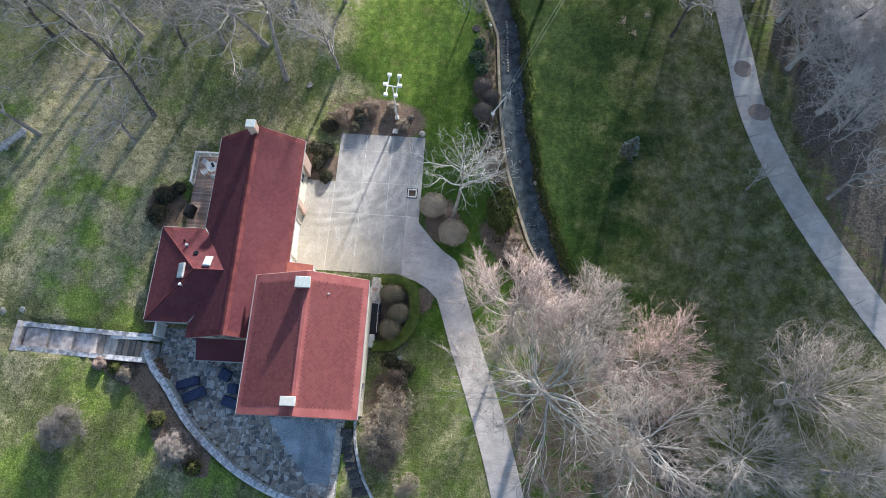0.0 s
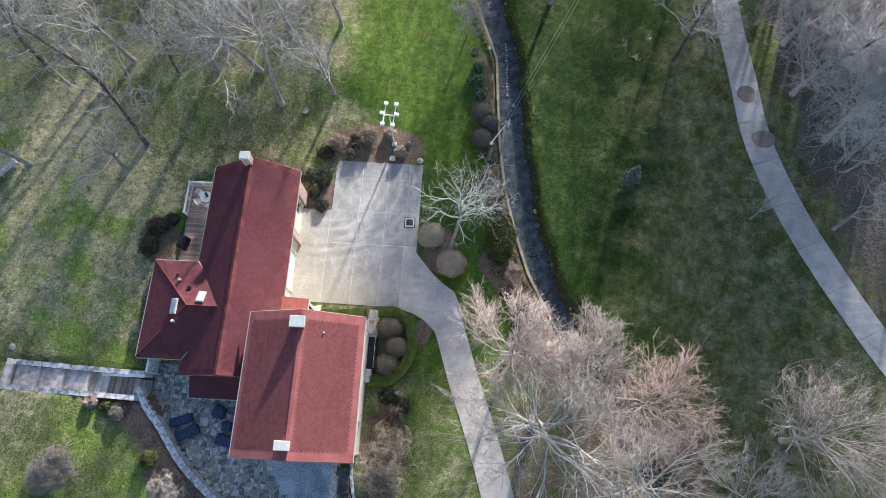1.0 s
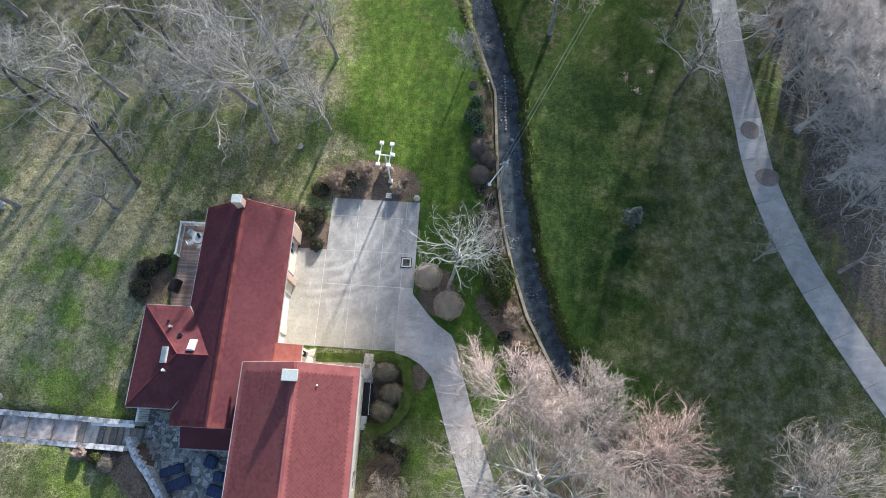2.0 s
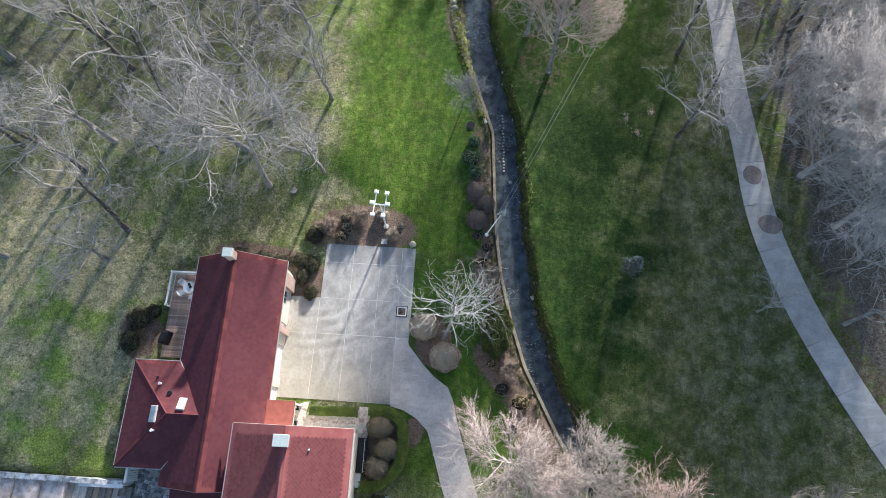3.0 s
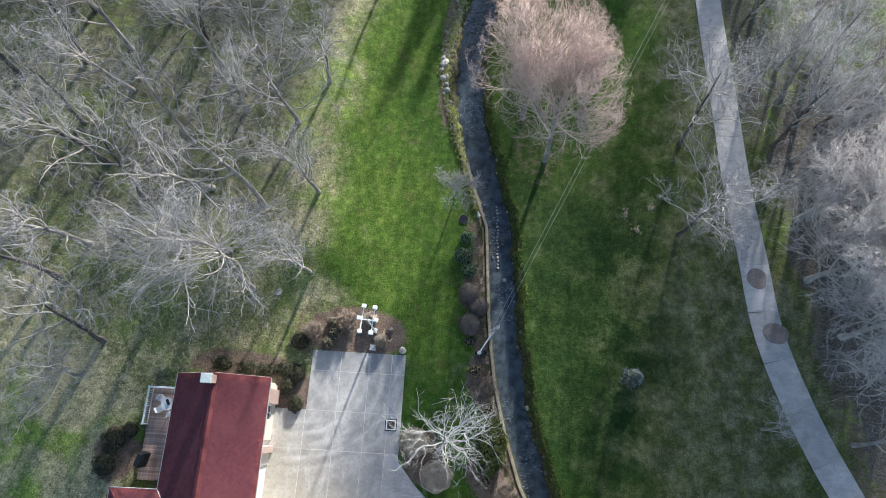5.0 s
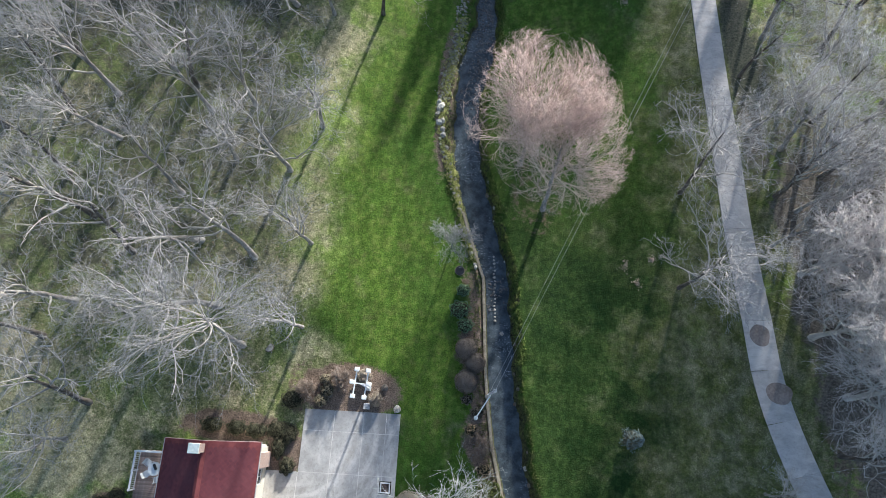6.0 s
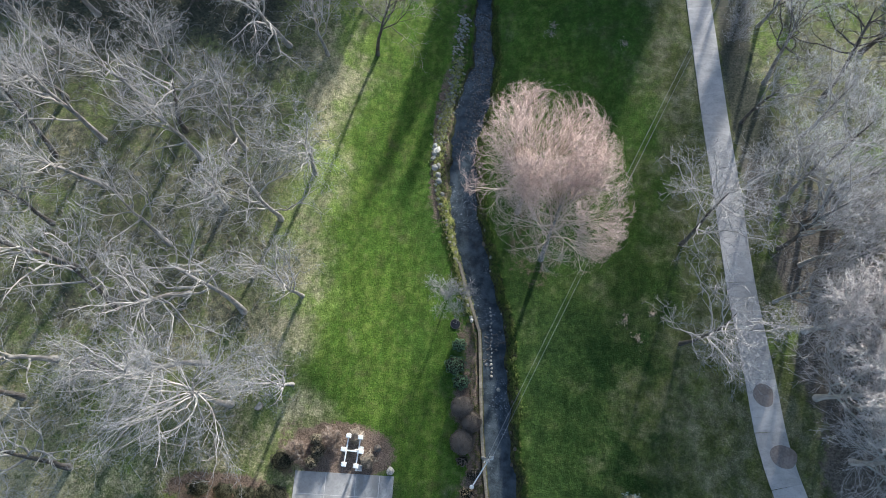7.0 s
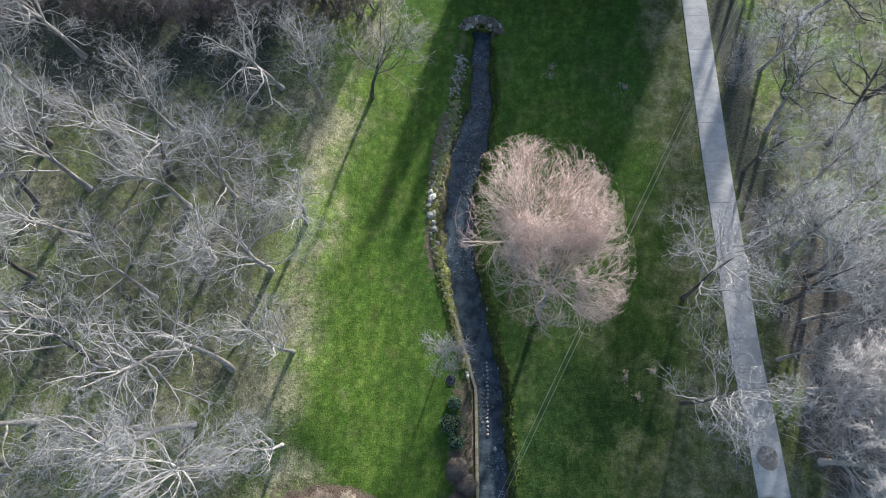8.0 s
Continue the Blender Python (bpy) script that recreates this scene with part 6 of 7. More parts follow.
spruce = build_spruce()
# row out of view, added to cast shade on the head of the lawn
for x, y, k in ((4.2, 58.0, 3.0), (7.2, 58.6, 2.9), (10.2, 58.0, 2.8), (13.2, 58.6, 2.8), (16.2, 58.0, 2.7), (19.2, 58.6, 2.7), (22.0, 58.2, 2.6), (24.6, 60.6, 2.8)):
    ob = copy_thing(spruce, pose(x, y, gz(x, y), 0, 0, x * 50) @ Matrix.Diagonal((k, k, k, 1)))
    tagged(ob, "unseen conifer added to shade the head of the lawn", "conifer", "conifers beyond the lawn")
# another row out of view, added to shade the wooded hilltop
for i in range(11):
    x, y, k = -46 + 3.3 * i, 60.5 + 1.5 * (i % 2), 1.9 + 0.2 * (i % 3)
    ob = copy_thing(spruce, pose(x, y, gz(x, y), 0, 0, x * 50) @ Matrix.Diagonal((k, k, k, 1)))
    tagged(ob, "unseen conifer added to shade the top of the hillside", "conifer", "conifers behind the thicket")


def hedge(name, line, half, height, label, n, size, seed):
    """A clipped hedge swept along a plan line."""
    rng = np.random.default_rng(seed)
    x, y = line[0]
    t = tagged(new(name), label, "hedge")
    lft, rgt = sides_of(line, half * 0.88)
    bm = bmesh.new()
    rows = []
    for l, r in zip(lft, rgt):
        z = gz(*((l + r) / 2))
        rows.append([bm.verts.new((l[0], l[1], z)), bm.verts.new((l[0], l[1], z + height * 0.85)), bm.verts.new(((l[0] + r[0]) / 2, (l[1] + r[1]) / 2, z + height * 0.93)), bm.verts.new((r[0], r[1], z + height * 0.85)), bm.verts.new((r[0], r[1], z))])
    for a, b in zip(rows, rows[1:]):
        for k in range(4):
            bm.faces.new((a[k], a[k + 1], b[k + 1], b[k]))
    for r in (rows[0], rows[-1]):
        bm.faces.new(r)
    part("inside", bm, M_LEAF_HEDGE, t, "solid core filling the inside")
    d = np.gradient(line, axis=0)
    d /= np.linalg.norm(d, axis=1)[:, None]

    def shape(n):
        i = rng.integers(0, len(line) - 1, n)
        f = rng.random((n, 1))
        p = line[i] * (1 - f) + line[i + 1] * f
        nr = np.stack([-d[i, 1], d[i, 0]], 1)
        u = rng.uniform(-1.6, 1.6, n)
        off = np.clip(u, -1, 1)
        drop = np.maximum(np.abs(u) - 1, 0) / 0.6
        xy = p + nr * (off * half * (1 + rng.normal(0, 0.05, n)))[:, None]
        z = gz(x, y) + height * (1 - 0.9 * drop) + rng.normal(0, 0.03, n) + 0.04
        top = (np.abs(u) < 1)
        normal = np.where(top[:, None], np.array([[0, 0, 1.0]]), np.c_[nr * np.sign(u)[:, None], np.zeros(n)])
        return np.c_[xy, z], normal
    v, f = leaf_cloud(shape, n, size, rng)
    tagged(part("foliage", np_mesh("foliage", v, f, True), M_LEAF_HEDGE, t), kind="stuff")


hedge("curved_hedge", smooth_line([(-2.5, -14.7), (-1.25, -14.62), (-0.2, -14.97), (0.48, -15.83), (0.7, -17.5), (0.34, -19.05), (-0.6, -20.2), (-1.45, -20.6), (-2.6, -20.66)], 40), 0.44, 0.75, "clipped green hedge curving round three mound shrubs", 7000, 0.045, 7)
hedge("low_hedge", smooth_line([(-7.5, -15.12), (-6, -15.05), (-4.6, -14.98), (-3.6, -14.92)], 16), 0.36, 0.36, "low clipped yellow-green hedge between pad and courtyard", 4200, 0.045, 8)

# ---- patio, garden wall, steps ----


def stone_field(owner, name, inside, x0, x1, y0, y1, cell, z, thick, material, seed, gap=0.02, limit=300, key=None, jitter=0.38):
    """Irregular flagstones: a jittered grid's cells, each a stone of its own."""
    rng = np.random.default_rng(seed)
    nx, ny = int((x1 - x0) / cell) + 1, int((y1 - y0) / cell) + 1
    gx, gy = np.meshgrid(np.arange(nx + 1) * cell + x0, np.arange(ny + 1) * cell + y0)
    gx = gx + rng.uniform(-jitter, jitter, gx.shape) * cell
    gy = gy + rng.uniform(-jitter, jitter, gy.shape) * cell
    stones = []
    for j in range(ny):
        for i in range(nx):
            q = [(gx[j, i], gy[j, i]), (gx[j, i + 1], gy[j, i + 1]), (gx[j + 1, i + 1], gy[j + 1, i + 1]), (gx[j + 1, i], gy[j + 1, i])]
            c = np.mean(q, axis=0)
            if not inside(c[0], c[1]):
                continue
            if rng.random() < 0.25:
                # a corner knocked off
                k = rng.integers(0, 4)
                a, b, d = np.array(q[k]), np.array(q[k - 1]), np.array(q[(k + 1) % 4])
                q = q[:k] + [tuple(a + (b - a) * 0.4), tuple(a + (d - a) * 0.4)] + q[k + 1:]
            q = [tuple(c + (np.array(p) - c) * (1 - gap / cell * 2)) for p in q]
            stones.append((c, q, z + rng.uniform(-0.006, 0.008)))
    if key:
        stones.sort(key=lambda s: key(s[0]))
    rest = bmesh.new()
    for n, (c, q, top) in enumerate(stones):
        if n < limit:
            local = [(p[0] - c[0], p[1] - c[1]) for p in q]
            part(name, prism(local, top - thick, top, 0.012), material, owner, at=pose(c[0], c[1], 0))
        else:
            hi = [rest.verts.new((p[0], p[1], top)) for p in q]
            lo = [rest.verts.new((p[0], p[1], top - thick)) for p in q]
            rest.faces.new(hi)
            m = len(q)
            for k in range(m):
                rest.faces.new((hi[k], lo[k], lo[(k + 1) % m], hi[(k + 1) % m]))
    if len(rest.verts):
        tagged(part(name + "_rest", rest, material, owner), kind="stuff")
    else:
        rest.free()


HINV = HOUSE.inverted()


def in_house(x, y):
    q = HINV @ Vector((x, y, 0))
    return (-3.2 < q.x < 2.9 and q.y > -8.95) or (2.5 < q.x < 10.7 and q.y > -15.0)


def build_patio():
    patio = tagged(new("patio"), "irregular grey-blue flagstone patio behind the house", "patio", kind="structure")
    outline = [(-20.3, -20.7)] + [tuple(p) for p in WALL_LINE[::4]] + [(-4.0, -33.4), (-4.0, -20.7)]
    part("bedding", prism(outline, PATIO_Z - 0.2, PATIO_Z - 0.045), M_MORTAR, patio, "dark mortar between the flags")
    gravel = lambda x, y: x > -10.0 and y > -31.9 and (y + 27.3) > -1.15 * (x + 10.3)
    ok = lambda x, y: -20.2 < x < -4.2 and wall_y(x) + 0.25 < y < -20.9 and not in_house(x, y) and not gravel(x, y)
    stone_field(patio, "flagstone", ok, -20.6, -4, -34, -20.8, 0.31, PATIO_Z, 0.06, M_FLAG, 21, gap=0.014, jitter=0.5, key=lambda c: -c[1] + 0.2 * abs(c[0] + 14))
    ring = smooth_line([(-10.2, -27.25), (-9.6, -28.4), (-8.6, -29.6), (-7.6, -30.9), (-6.4, -31.9), (-5.0, -32.2), (-4.2, -31.6), (-4.2, -29.4), (-4.2, -27.35)], 44)
    poly = [(px + 0.07 * math.sin(5 * px + 3 * py), py + 0.07 * math.cos(4 * px - 5 * py)) for px, py in ring]
    tagged(part("gravel_bed", prism(poly, PATIO_Z - 0.1, PATIO_Z - 0.012), M_GRAVEL, None), "blue-grey gravel bed set in the patio", "gravel", kind="structure")
    # garden wall with coping stones
    wall = tagged(new("garden_wall"), "curved grey stone retaining wall with pale coping", "wall", kind="structure")
    line = smooth_line([(-20.9, -22.9), (-19.9, -24.3)] + PATIO[1:] + [(-3.4, -33.6)], 90)
    lft, rgt = sides_of(line, 0.2)
    bm = bmesh.new()
    top = np.interp(np.arange(90), [0, 60, 89], [2.55, 2.25, 1.9])
    rows = [[bm.verts.new((p[0], p[1], zz)) for p, zz in ((l, 0.6), (l, t), (r, t), (r, 0.6))] for l, r, t in zip(lft, rgt, top)]
    for a, b in zip(rows, rows[1:]):
        for k in range(3):
            bm.faces.new((a[k], a[k + 1], b[k + 1], b[k]))
    bm.faces.new(rows[0])
    bm.faces.new(rows[-1])
    part("wall_core", bm, M_WALLSTONE, wall)
    l2, r2 = sides_of(line, 0.25)
    for i in range(0, 86, 4):
        q = [l2[i], l2[i + 2], l2[i + 4] * 0.997 + l2[i] * 0.003, r2[i + 4] * 0.997 + r2[i] * 0.003, r2[i + 2], r2[i]]
        z = top[i + 2]
        c = np.mean(q, axis=0)
        part("coping_stone", prism([(p[0] - c[0], p[1] - c[1]) for p in q], z - 0.02, z + 0.09, 0.006), M_COPING, wall, at=pose(c[0], c[1], 0))
    # walkway and steps up the bank
    way = tagged(new("garden_walkway"), "walled walkway of pinkish slabs with stone steps", "walkway", kind="structure")
    x0, x1, ya, yb = -30.1, -24.6, -23.5, -22.0
    rise = lambda x: float(walk_z(x))
    top = lambda x: float(np.interp(x, [-31.5, -24.6, -20.4], [4.3, 3.0, 2.7]))
    for i in range(3):
        a, b = x0 + (x1 - x0) * i / 3, x0 + (x1 - x0) * (i + 1) / 3
        part("slab", one_box(((a + b) / 2, (ya + yb) / 2, rise((a + b) / 2) - 0.1), (b - a - 0.04, yb - ya, 0.5), bevel=0.015), M_PINKPAVE, way)
    for i in range(10):
        xx = x1 + 0.2 + 0.42 * i
        part("step", one_box((xx, (ya + yb) / 2 - 0.02 * i, 2.95 - 0.17 * i - 0.3), (0.44, yb - ya, 0.6), bevel=0.02), M_FLAG, way)
    for y, xa, xb in ((ya - 0.22, -30.35, -20.7), (yb + 0.22, -30.35, -20.4)):
        n = 9
        for i in range(n):
            a, b = xa + (xb - xa) * i / n, xa + (xb - xa) * (i + 1) / n
            z = top((a + b) / 2) + 0.34
            w = part("wall_block", one_box(((a + b) / 2, y, z - 0.9), (b - a, 0.34, 1.8)), M_WALLSTONE, way)
            part("coping_stone", one_box(((a + b) / 2, y, z + 0.04), (b - a - 0.006, 0.40, 0.1), bevel=0.008), M_COPING, w)
    part("end_wall", one_box((-30.38, (ya + yb) / 2, 4.05), (0.36, yb - ya + 0.85, 1.2), bevel=0.02), M_PINKPAVE, way)
    g = thing("garden_gate", pose(-20.2, -21.6, PATIO_Z, 0, 0, 2), "white painted wooden gate between walkway and house", "gate")
    for dx, dy in ((0, 0), (0.0, 1.1), (-1.2, -0.35), (-2.4, -0.35), (-3.4, -0.35)):
        part("post", one_box((dx, dy, 1.0), (0.14, 0.14, 2.1), bevel=0.02), M_WHITE, g)
    part("rail", one_box((0, 0.55, 1.95), (0.2, 1.1, 0.12), bevel=0.02), M_WHITE, g)
    part("rail", one_box((-1.75, -0.35, 1.95), (3.4, 0.28, 0.12), bevel=0.02), M_WHITE, g)
    for k in range(6):
        part("board", one_box((0, 0.12 + 0.18 * k, 1.0), (0.03, 0.15, 1.8)), M_WHITE, g)
    for k in range(18):
        part("board", one_box((-0.2 - 0.18 * k, -0.35, 1.3), (0.15, 0.03, 1.2)), M_WHITE, g)
    # dark steps south-east
    st = tagged(new("side_steps"), "dark stone steps curving down from the patio", "steps", kind="structure")
    for i in range(8):
        f = i / 7
        part("step", one_box((-3.75 + 1.2 * f * f, -27.9 - 0.64 * i, 1.0 - 0.12 * i), (0.95 + 0.9 * f, 0.66, 0.5), rz=14 * f, bevel=0.02), M_BED, st)
    kerb = smooth_line([(-3.2, -26.9), (-3.05, -28.3), (-2.6, -30.0), (-2.0, -31.4), (-1.1, -32.8)], 13)
    for p, q in zip(kerb, kerb[1:]):
        c, d = (p + q) / 2, q - p
        part("kerb_stone", one_box((c[0], c[1], gz(*c) + 0.22), (float(np.linalg.norm(d)) - 0.01, 0.2, 0.6), rz=math.degrees(math.atan2(d[1], d[0])), bevel=0.02), M_COPING, st)
    for i in range(14):
        part("coping_stone", one_box((-4.35, -27.4 - 0.42 * i, 1.12), (0.5, 0.40, 0.24), rz=random.uniform(-4, 4), bevel=0.03), M_COURT, st)


build_patio()


def build_court():
    court = tagged(new("courtyard"), "small sunlit courtyard of buff stone slabs", "courtyard", kind="structure")
    ok = lambda x, y: -8.9 < x < -3.3 and -17.2 < y < -14.75 and not (-7.8 < x < -3.3 and y > -15.4)
    part("bedding", prism([(-9.2, -17.4), (-2.4, -17.3), (-2.4, -14.6), (-3.4, -14.6), (-3.4, -15.42), (-7.9, -15.52), (-7.9, -14.72), (-9.2, -14.72)], -0.05, 0.06), M_COURT, court, "buff mortar")
    stone_field(court, "flagstone", ok, -9.2, -3.0, -17.3, -14.6, 0.7, 0.1, 0.07, M_COURT, 23, jitter=0.3)
    for i in range(4):
        part("flagstone", one_box((-2.95, -14.8 - 0.75 * i, 0.08), (0.8, 0.7, 0.07), rz=random.uniform(-3, 3), bevel=0.01), M_COURT, court)


build_court()


def build_table_set():
    z = 1.62
    t = thing("patio_table", pose(-18.95, -5.9, z), "round white metal patio table on the deck", "table")
    part("tabletop", one_rod((0, 0, 0.70), (0, 0, 0.74), 0.52, 0.52, 24), M_WHITE, t)
    for a in (45, 135, 225, 315):
        part("leg", one_rod((0.38 * math.cos(radians(a)), 0.38 * math.sin(radians(a)), 0), (0.3 * math.cos(radians(a)), 0.3 * math.sin(radians(a)), 0.7), 0.02), M_WHITE, t)
    chair = None
    for a in (215, 290, 150):
        m = pose(-18.95 + 0.82 * math.cos(radians(a)), -5.9 + 0.82 * math.sin(radians(a)), z, 0, 0, a + 90)
        if chair is None:
            chair = thing("garden_chair", m, "white metal garden chair on the deck", "chair", "chairs round the patio table")
            part("seat", one_box((0, 0, 0.43), (0.46, 0.44, 0.04), bevel=0.015), M_WHITE, chair)
            part("backrest", one_box((0, -0.23, 0.68), (0.46, 0.04, 0.42), bevel=0.015), M_WHITE, chair)
            for dx in (-0.19, 0.19):
                for dy in (-0.19, 0.19):
                    part("leg", one_rod((dx, dy, 0), (dx, dy, 0.42), 0.015, sides=6), M_WHITE, chair)
                part("armrest", one_box((dx * 1.2, 0, 0.63), (0.05, 0.44, 0.03), bevel=0.01), M_WHITE, chair)
        else:
            copy_thing(chair, m)
    c = part("folded_cloth", one_box((0, 0, 0), (0.5, 0.22, 0.09), bevel=0.03), M_BLACKCLOTH, None, at=pose(-18.9, -5.75, z + 0.79, 0, 0, -55))
    tagged(c, "black folded cover lying on the white table", "cover")


def build_deck():
    d = thing("deck", pose(-19.3, -8.3, 0, 0, 0, 2), "weathered brown timber deck along the house", "deck")
    z, w, y0, y1 = 1.6, 2.5, -3.55, 3.75
    n = 52
    for i in range(n):
        y = y0 + (y1 - y0) * (i + 0.5) / n
        part("board", one_box((0, 0, 0), (w, (y1 - y0) / n - 0.012, 0.035)), M_DECK, d, at=pose(0, y, z))
    for x in (-1.1, 0, 1.1):
        part("joist", one_box((x, (y0 + y1) / 2, z - 0.11), (0.06, y1 - y0, 0.18)), M_DECK, d)
    for x in (-1.15, 1.0):
        for y in (y0 + 0.2, 0, y1 - 0.2):
            part("post", one_box((x, y, z / 2 - 0.1), (0.14, 0.14, z)), M_DECK, d)
    r = thing("deck_railing", pose(-19.3, -8.3, z, 0, 0, 2), "white painted wooden railing on the deck corner", "railing")
    for x, y in ((-1.2, 3.68), (-0.1, 3.68), (1.1, 3.68), (-1.2, 2.2), (-1.2, 0.75)):
        p = part("post", one_box((x, y, 0.5), (0.11, 0.11, 1.06), bevel=0.01), M_WHITE, r)
        part("post_cap", one_box((x, y, 1.05), (0.15, 0.15, 0.05), bevel=0.015), M_WHITE, p)
    part("top_rail", one_box((-0.05, 3.68, 0.95), (2.3, 0.15, 0.06), bevel=0.01), M_WHITE, r)
    part("top_rail", one_box((-1.2, 2.2, 0.95), (0.15, 2.9, 0.06), bevel=0.01), M_WHITE, r)
    part("bottom_rail", one_box((-0.05, 3.68, 0.15), (2.3, 0.06, 0.06)), M_WHITE, r)
    part("bottom_rail", one_box((-1.2, 2.2, 0.15), (0.06, 2.9, 0.06)), M_WHITE, r)
    for i in range(16):
        part("baluster", one_box((-1.05 + 0.135 * i, 3.68, 0.55), (0.035, 0.035, 0.76)), M_WHITE, r)
    for i in range(19):
        part("baluster", one_box((-1.2, 0.9 + 0.145 * i, 0.55), (0.035, 0.035, 0.76)), M_WHITE, r)
    g = thing("covered_grill", pose(-20.1, -10.3, z + 0.02, 0, 0, -12), "barbecue grill under a black fitted cover", "grill")
    bm = bmesh.new()
    box(bm, (0, 0, 0.5), (0.62, 1.15, 1.0), bevel=0.07)
    part("cover", bm, M_BLACKCLOTH, g)
    part("cover_lid", one_box((0, 0, 1.06), (0.5, 0.95, 0.22), bevel=0.09), M_BLACKCLOTH, g)


build_deck()
build_table_set()

# ---- light mast, pole and cables ----


def build_mast():
    t = thing("floodlight_mast", pose(-2.95, 1.85, 0, 0, 0, -3), "white steel floodlight mast with six square lamps", "light mast")
    part("base", one_box((0, 0, 0.15), (0.4, 0.4, 0.3), bevel=0.03), M_CAPSTONE, t)
    part("pole", one_rod((0, 0, 0.2), (0, 0, 5.6), 0.085, 0.06, 10), M_WHITE, t)
    part("crossbar", one_box((0, 0, 5.55), (1.0, 0.1, 0.1), bevel=0.01), M_WHITE, t)
    for sx in (-0.45, 0.45):
        a = part("arm", one_box((sx, 0, 5.62), (0.09, 2.1, 0.09), bevel=0.01), M_WHITE, t)
        for dy, dx in ((-1.0, 0), (0.05, 0.22 * np.sign(sx)), (1.05, 0)):
            l = part("lamp", one_box((sx + dx, dy, 5.72), (0.38, 0.32, 0.2), bevel=0.04), M_WHITE, a, "white square floodlight")
            part("lens", one_box((sx + dx, dy, 5.6), (0.3, 0.24, 0.05)), M_SKYWHITE, l)


build_mast()


def build_pole():
    x, y = 7.3, 2.0
    t = thing("utility_pole", pose(x, y, gz(x, y)), "grey wooden utility pole with a yard lamp arm", "utility pole")
    part("pole", one_rod((0, 0, -0.5), (0, 0, 6.1), 0.16, 0.11, 10), M_POLE, t)
    part("crossarm", one_box((0, 0.1, 5.75), (0.9, 0.09, 0.1), rz=35), M_POLE, t)
    for k in (-0.38, 0.0, 0.38):
        part("insulator", one_rod((k * 0.82, 0.1 + k * 0.57, 5.8), (k * 0.82, 0.1 + k * 0.57, 5.97), 0.05, 0.035, 8), M_WHITE, t)
    part("lamp_arm", one_rod((0, 0, 5.55), (-1.1, -1.9, 5.75), 0.055, 0.05, 8), M_WHITE, t, "pale metal lamp arm")
    l = part("lamp", one_rod((-1.12, -1.95, 5.6), (-1.12, -1.95, 5.8), 0.17, 0.09, 12), M_WHITE, t, "white yard lamp")
    part("lens", one_rod((-1.12, -1.95, 5.5), (-1.12, -1.95, 5.6), 0.13, 0.16, 12), M_SKYWHITE, l)
    part("transformer", one_rod((0.25, 0.2, 5.0), (0.25, 0.2, 5.6), 0.16, 0.16, 12), M_CAPSTONE, t)
    fx, fy = 33.5, 61
    f = thing("utility_pole", pose(fx, fy, gz(fx, fy)), "grey wooden utility pole at the far end of the cables", "utility pole")
    part("pole", one_rod((0, 0, -0.5), (0, 0, 7.2), 0.16, 0.11, 10), M_POLE, f)
    part("crossarm", one_box((0, 0, 6.9), (1.2, 0.09, 0.1), rz=35), M_POLE, f)
    for k, dz in ((-0.3, 0.0), (0.3, 0.15)):
        a = np.array([x + k * 0.82, y + 0.1 + k * 0.57, 5.95 + dz + gz(x, y)])
        b = np.array([fx + k * 1.2, fy + k * 0.8, 6.95 + dz + gz(fx, fy)])
        s = np.linspace(0, 1, 40)[:, None]
        P = a * (1 - s) + b * s
        P[:, 2] -= 4 * 1.6 * (s * (1 - s))[:, 0]
        v, fc = tubes(P[None], np.full((1, 40), 0.012), 5)
        tagged(part("power_cable", np_mesh("power_cable", v, fc), M_WIRE, None), "thin grey overhead power cable sagging across the lawn", "cable", "power cables")


build_pole()

# ---- creek works ----


def rock_mesh(seed, flat=0.6):
    rng = np.random.default_rng(seed)
    bm = bmesh.new()
    bmesh.ops.create_icosphere(bm, subdivisions=1, radius=1)
    for v in bm.verts:
        v.co = v.co * rng.uniform(0.72, 1.15)
        v.co.z *= flat
    me = bpy.data.meshes.new("rock")
    bm.to_mesh(me)
    bm.free()
    return me


ROCKS = [rock_mesh(s) for s in range(6)]
ROCKS_DARK = [m.copy() for m in ROCKS]
for m in ROCKS:
    m.materials.append(M_ROCK)
for m in ROCKS_DARK:
    m.materials.append(M_DARKROCK)


def rock(x, y, s, dark=False, label="pale boulder on the creek bank", group="creek bank rocks", z=None, i=0):
    me = (ROCKS_DARK if dark else ROCKS)[i % 6]
    ob = new("rock", me)
    ob.matrix_world = pose(x, y, (gz(x, y) if z is None else z) + s * 0.2, random.uniform(-15, 15), random.uniform(-15, 15), random.uniform(0, 360)) @ Matrix.Diagonal((s, s * random.uniform(0.7, 1.0), s, 1))
    tagged(ob, label, "rock", group)


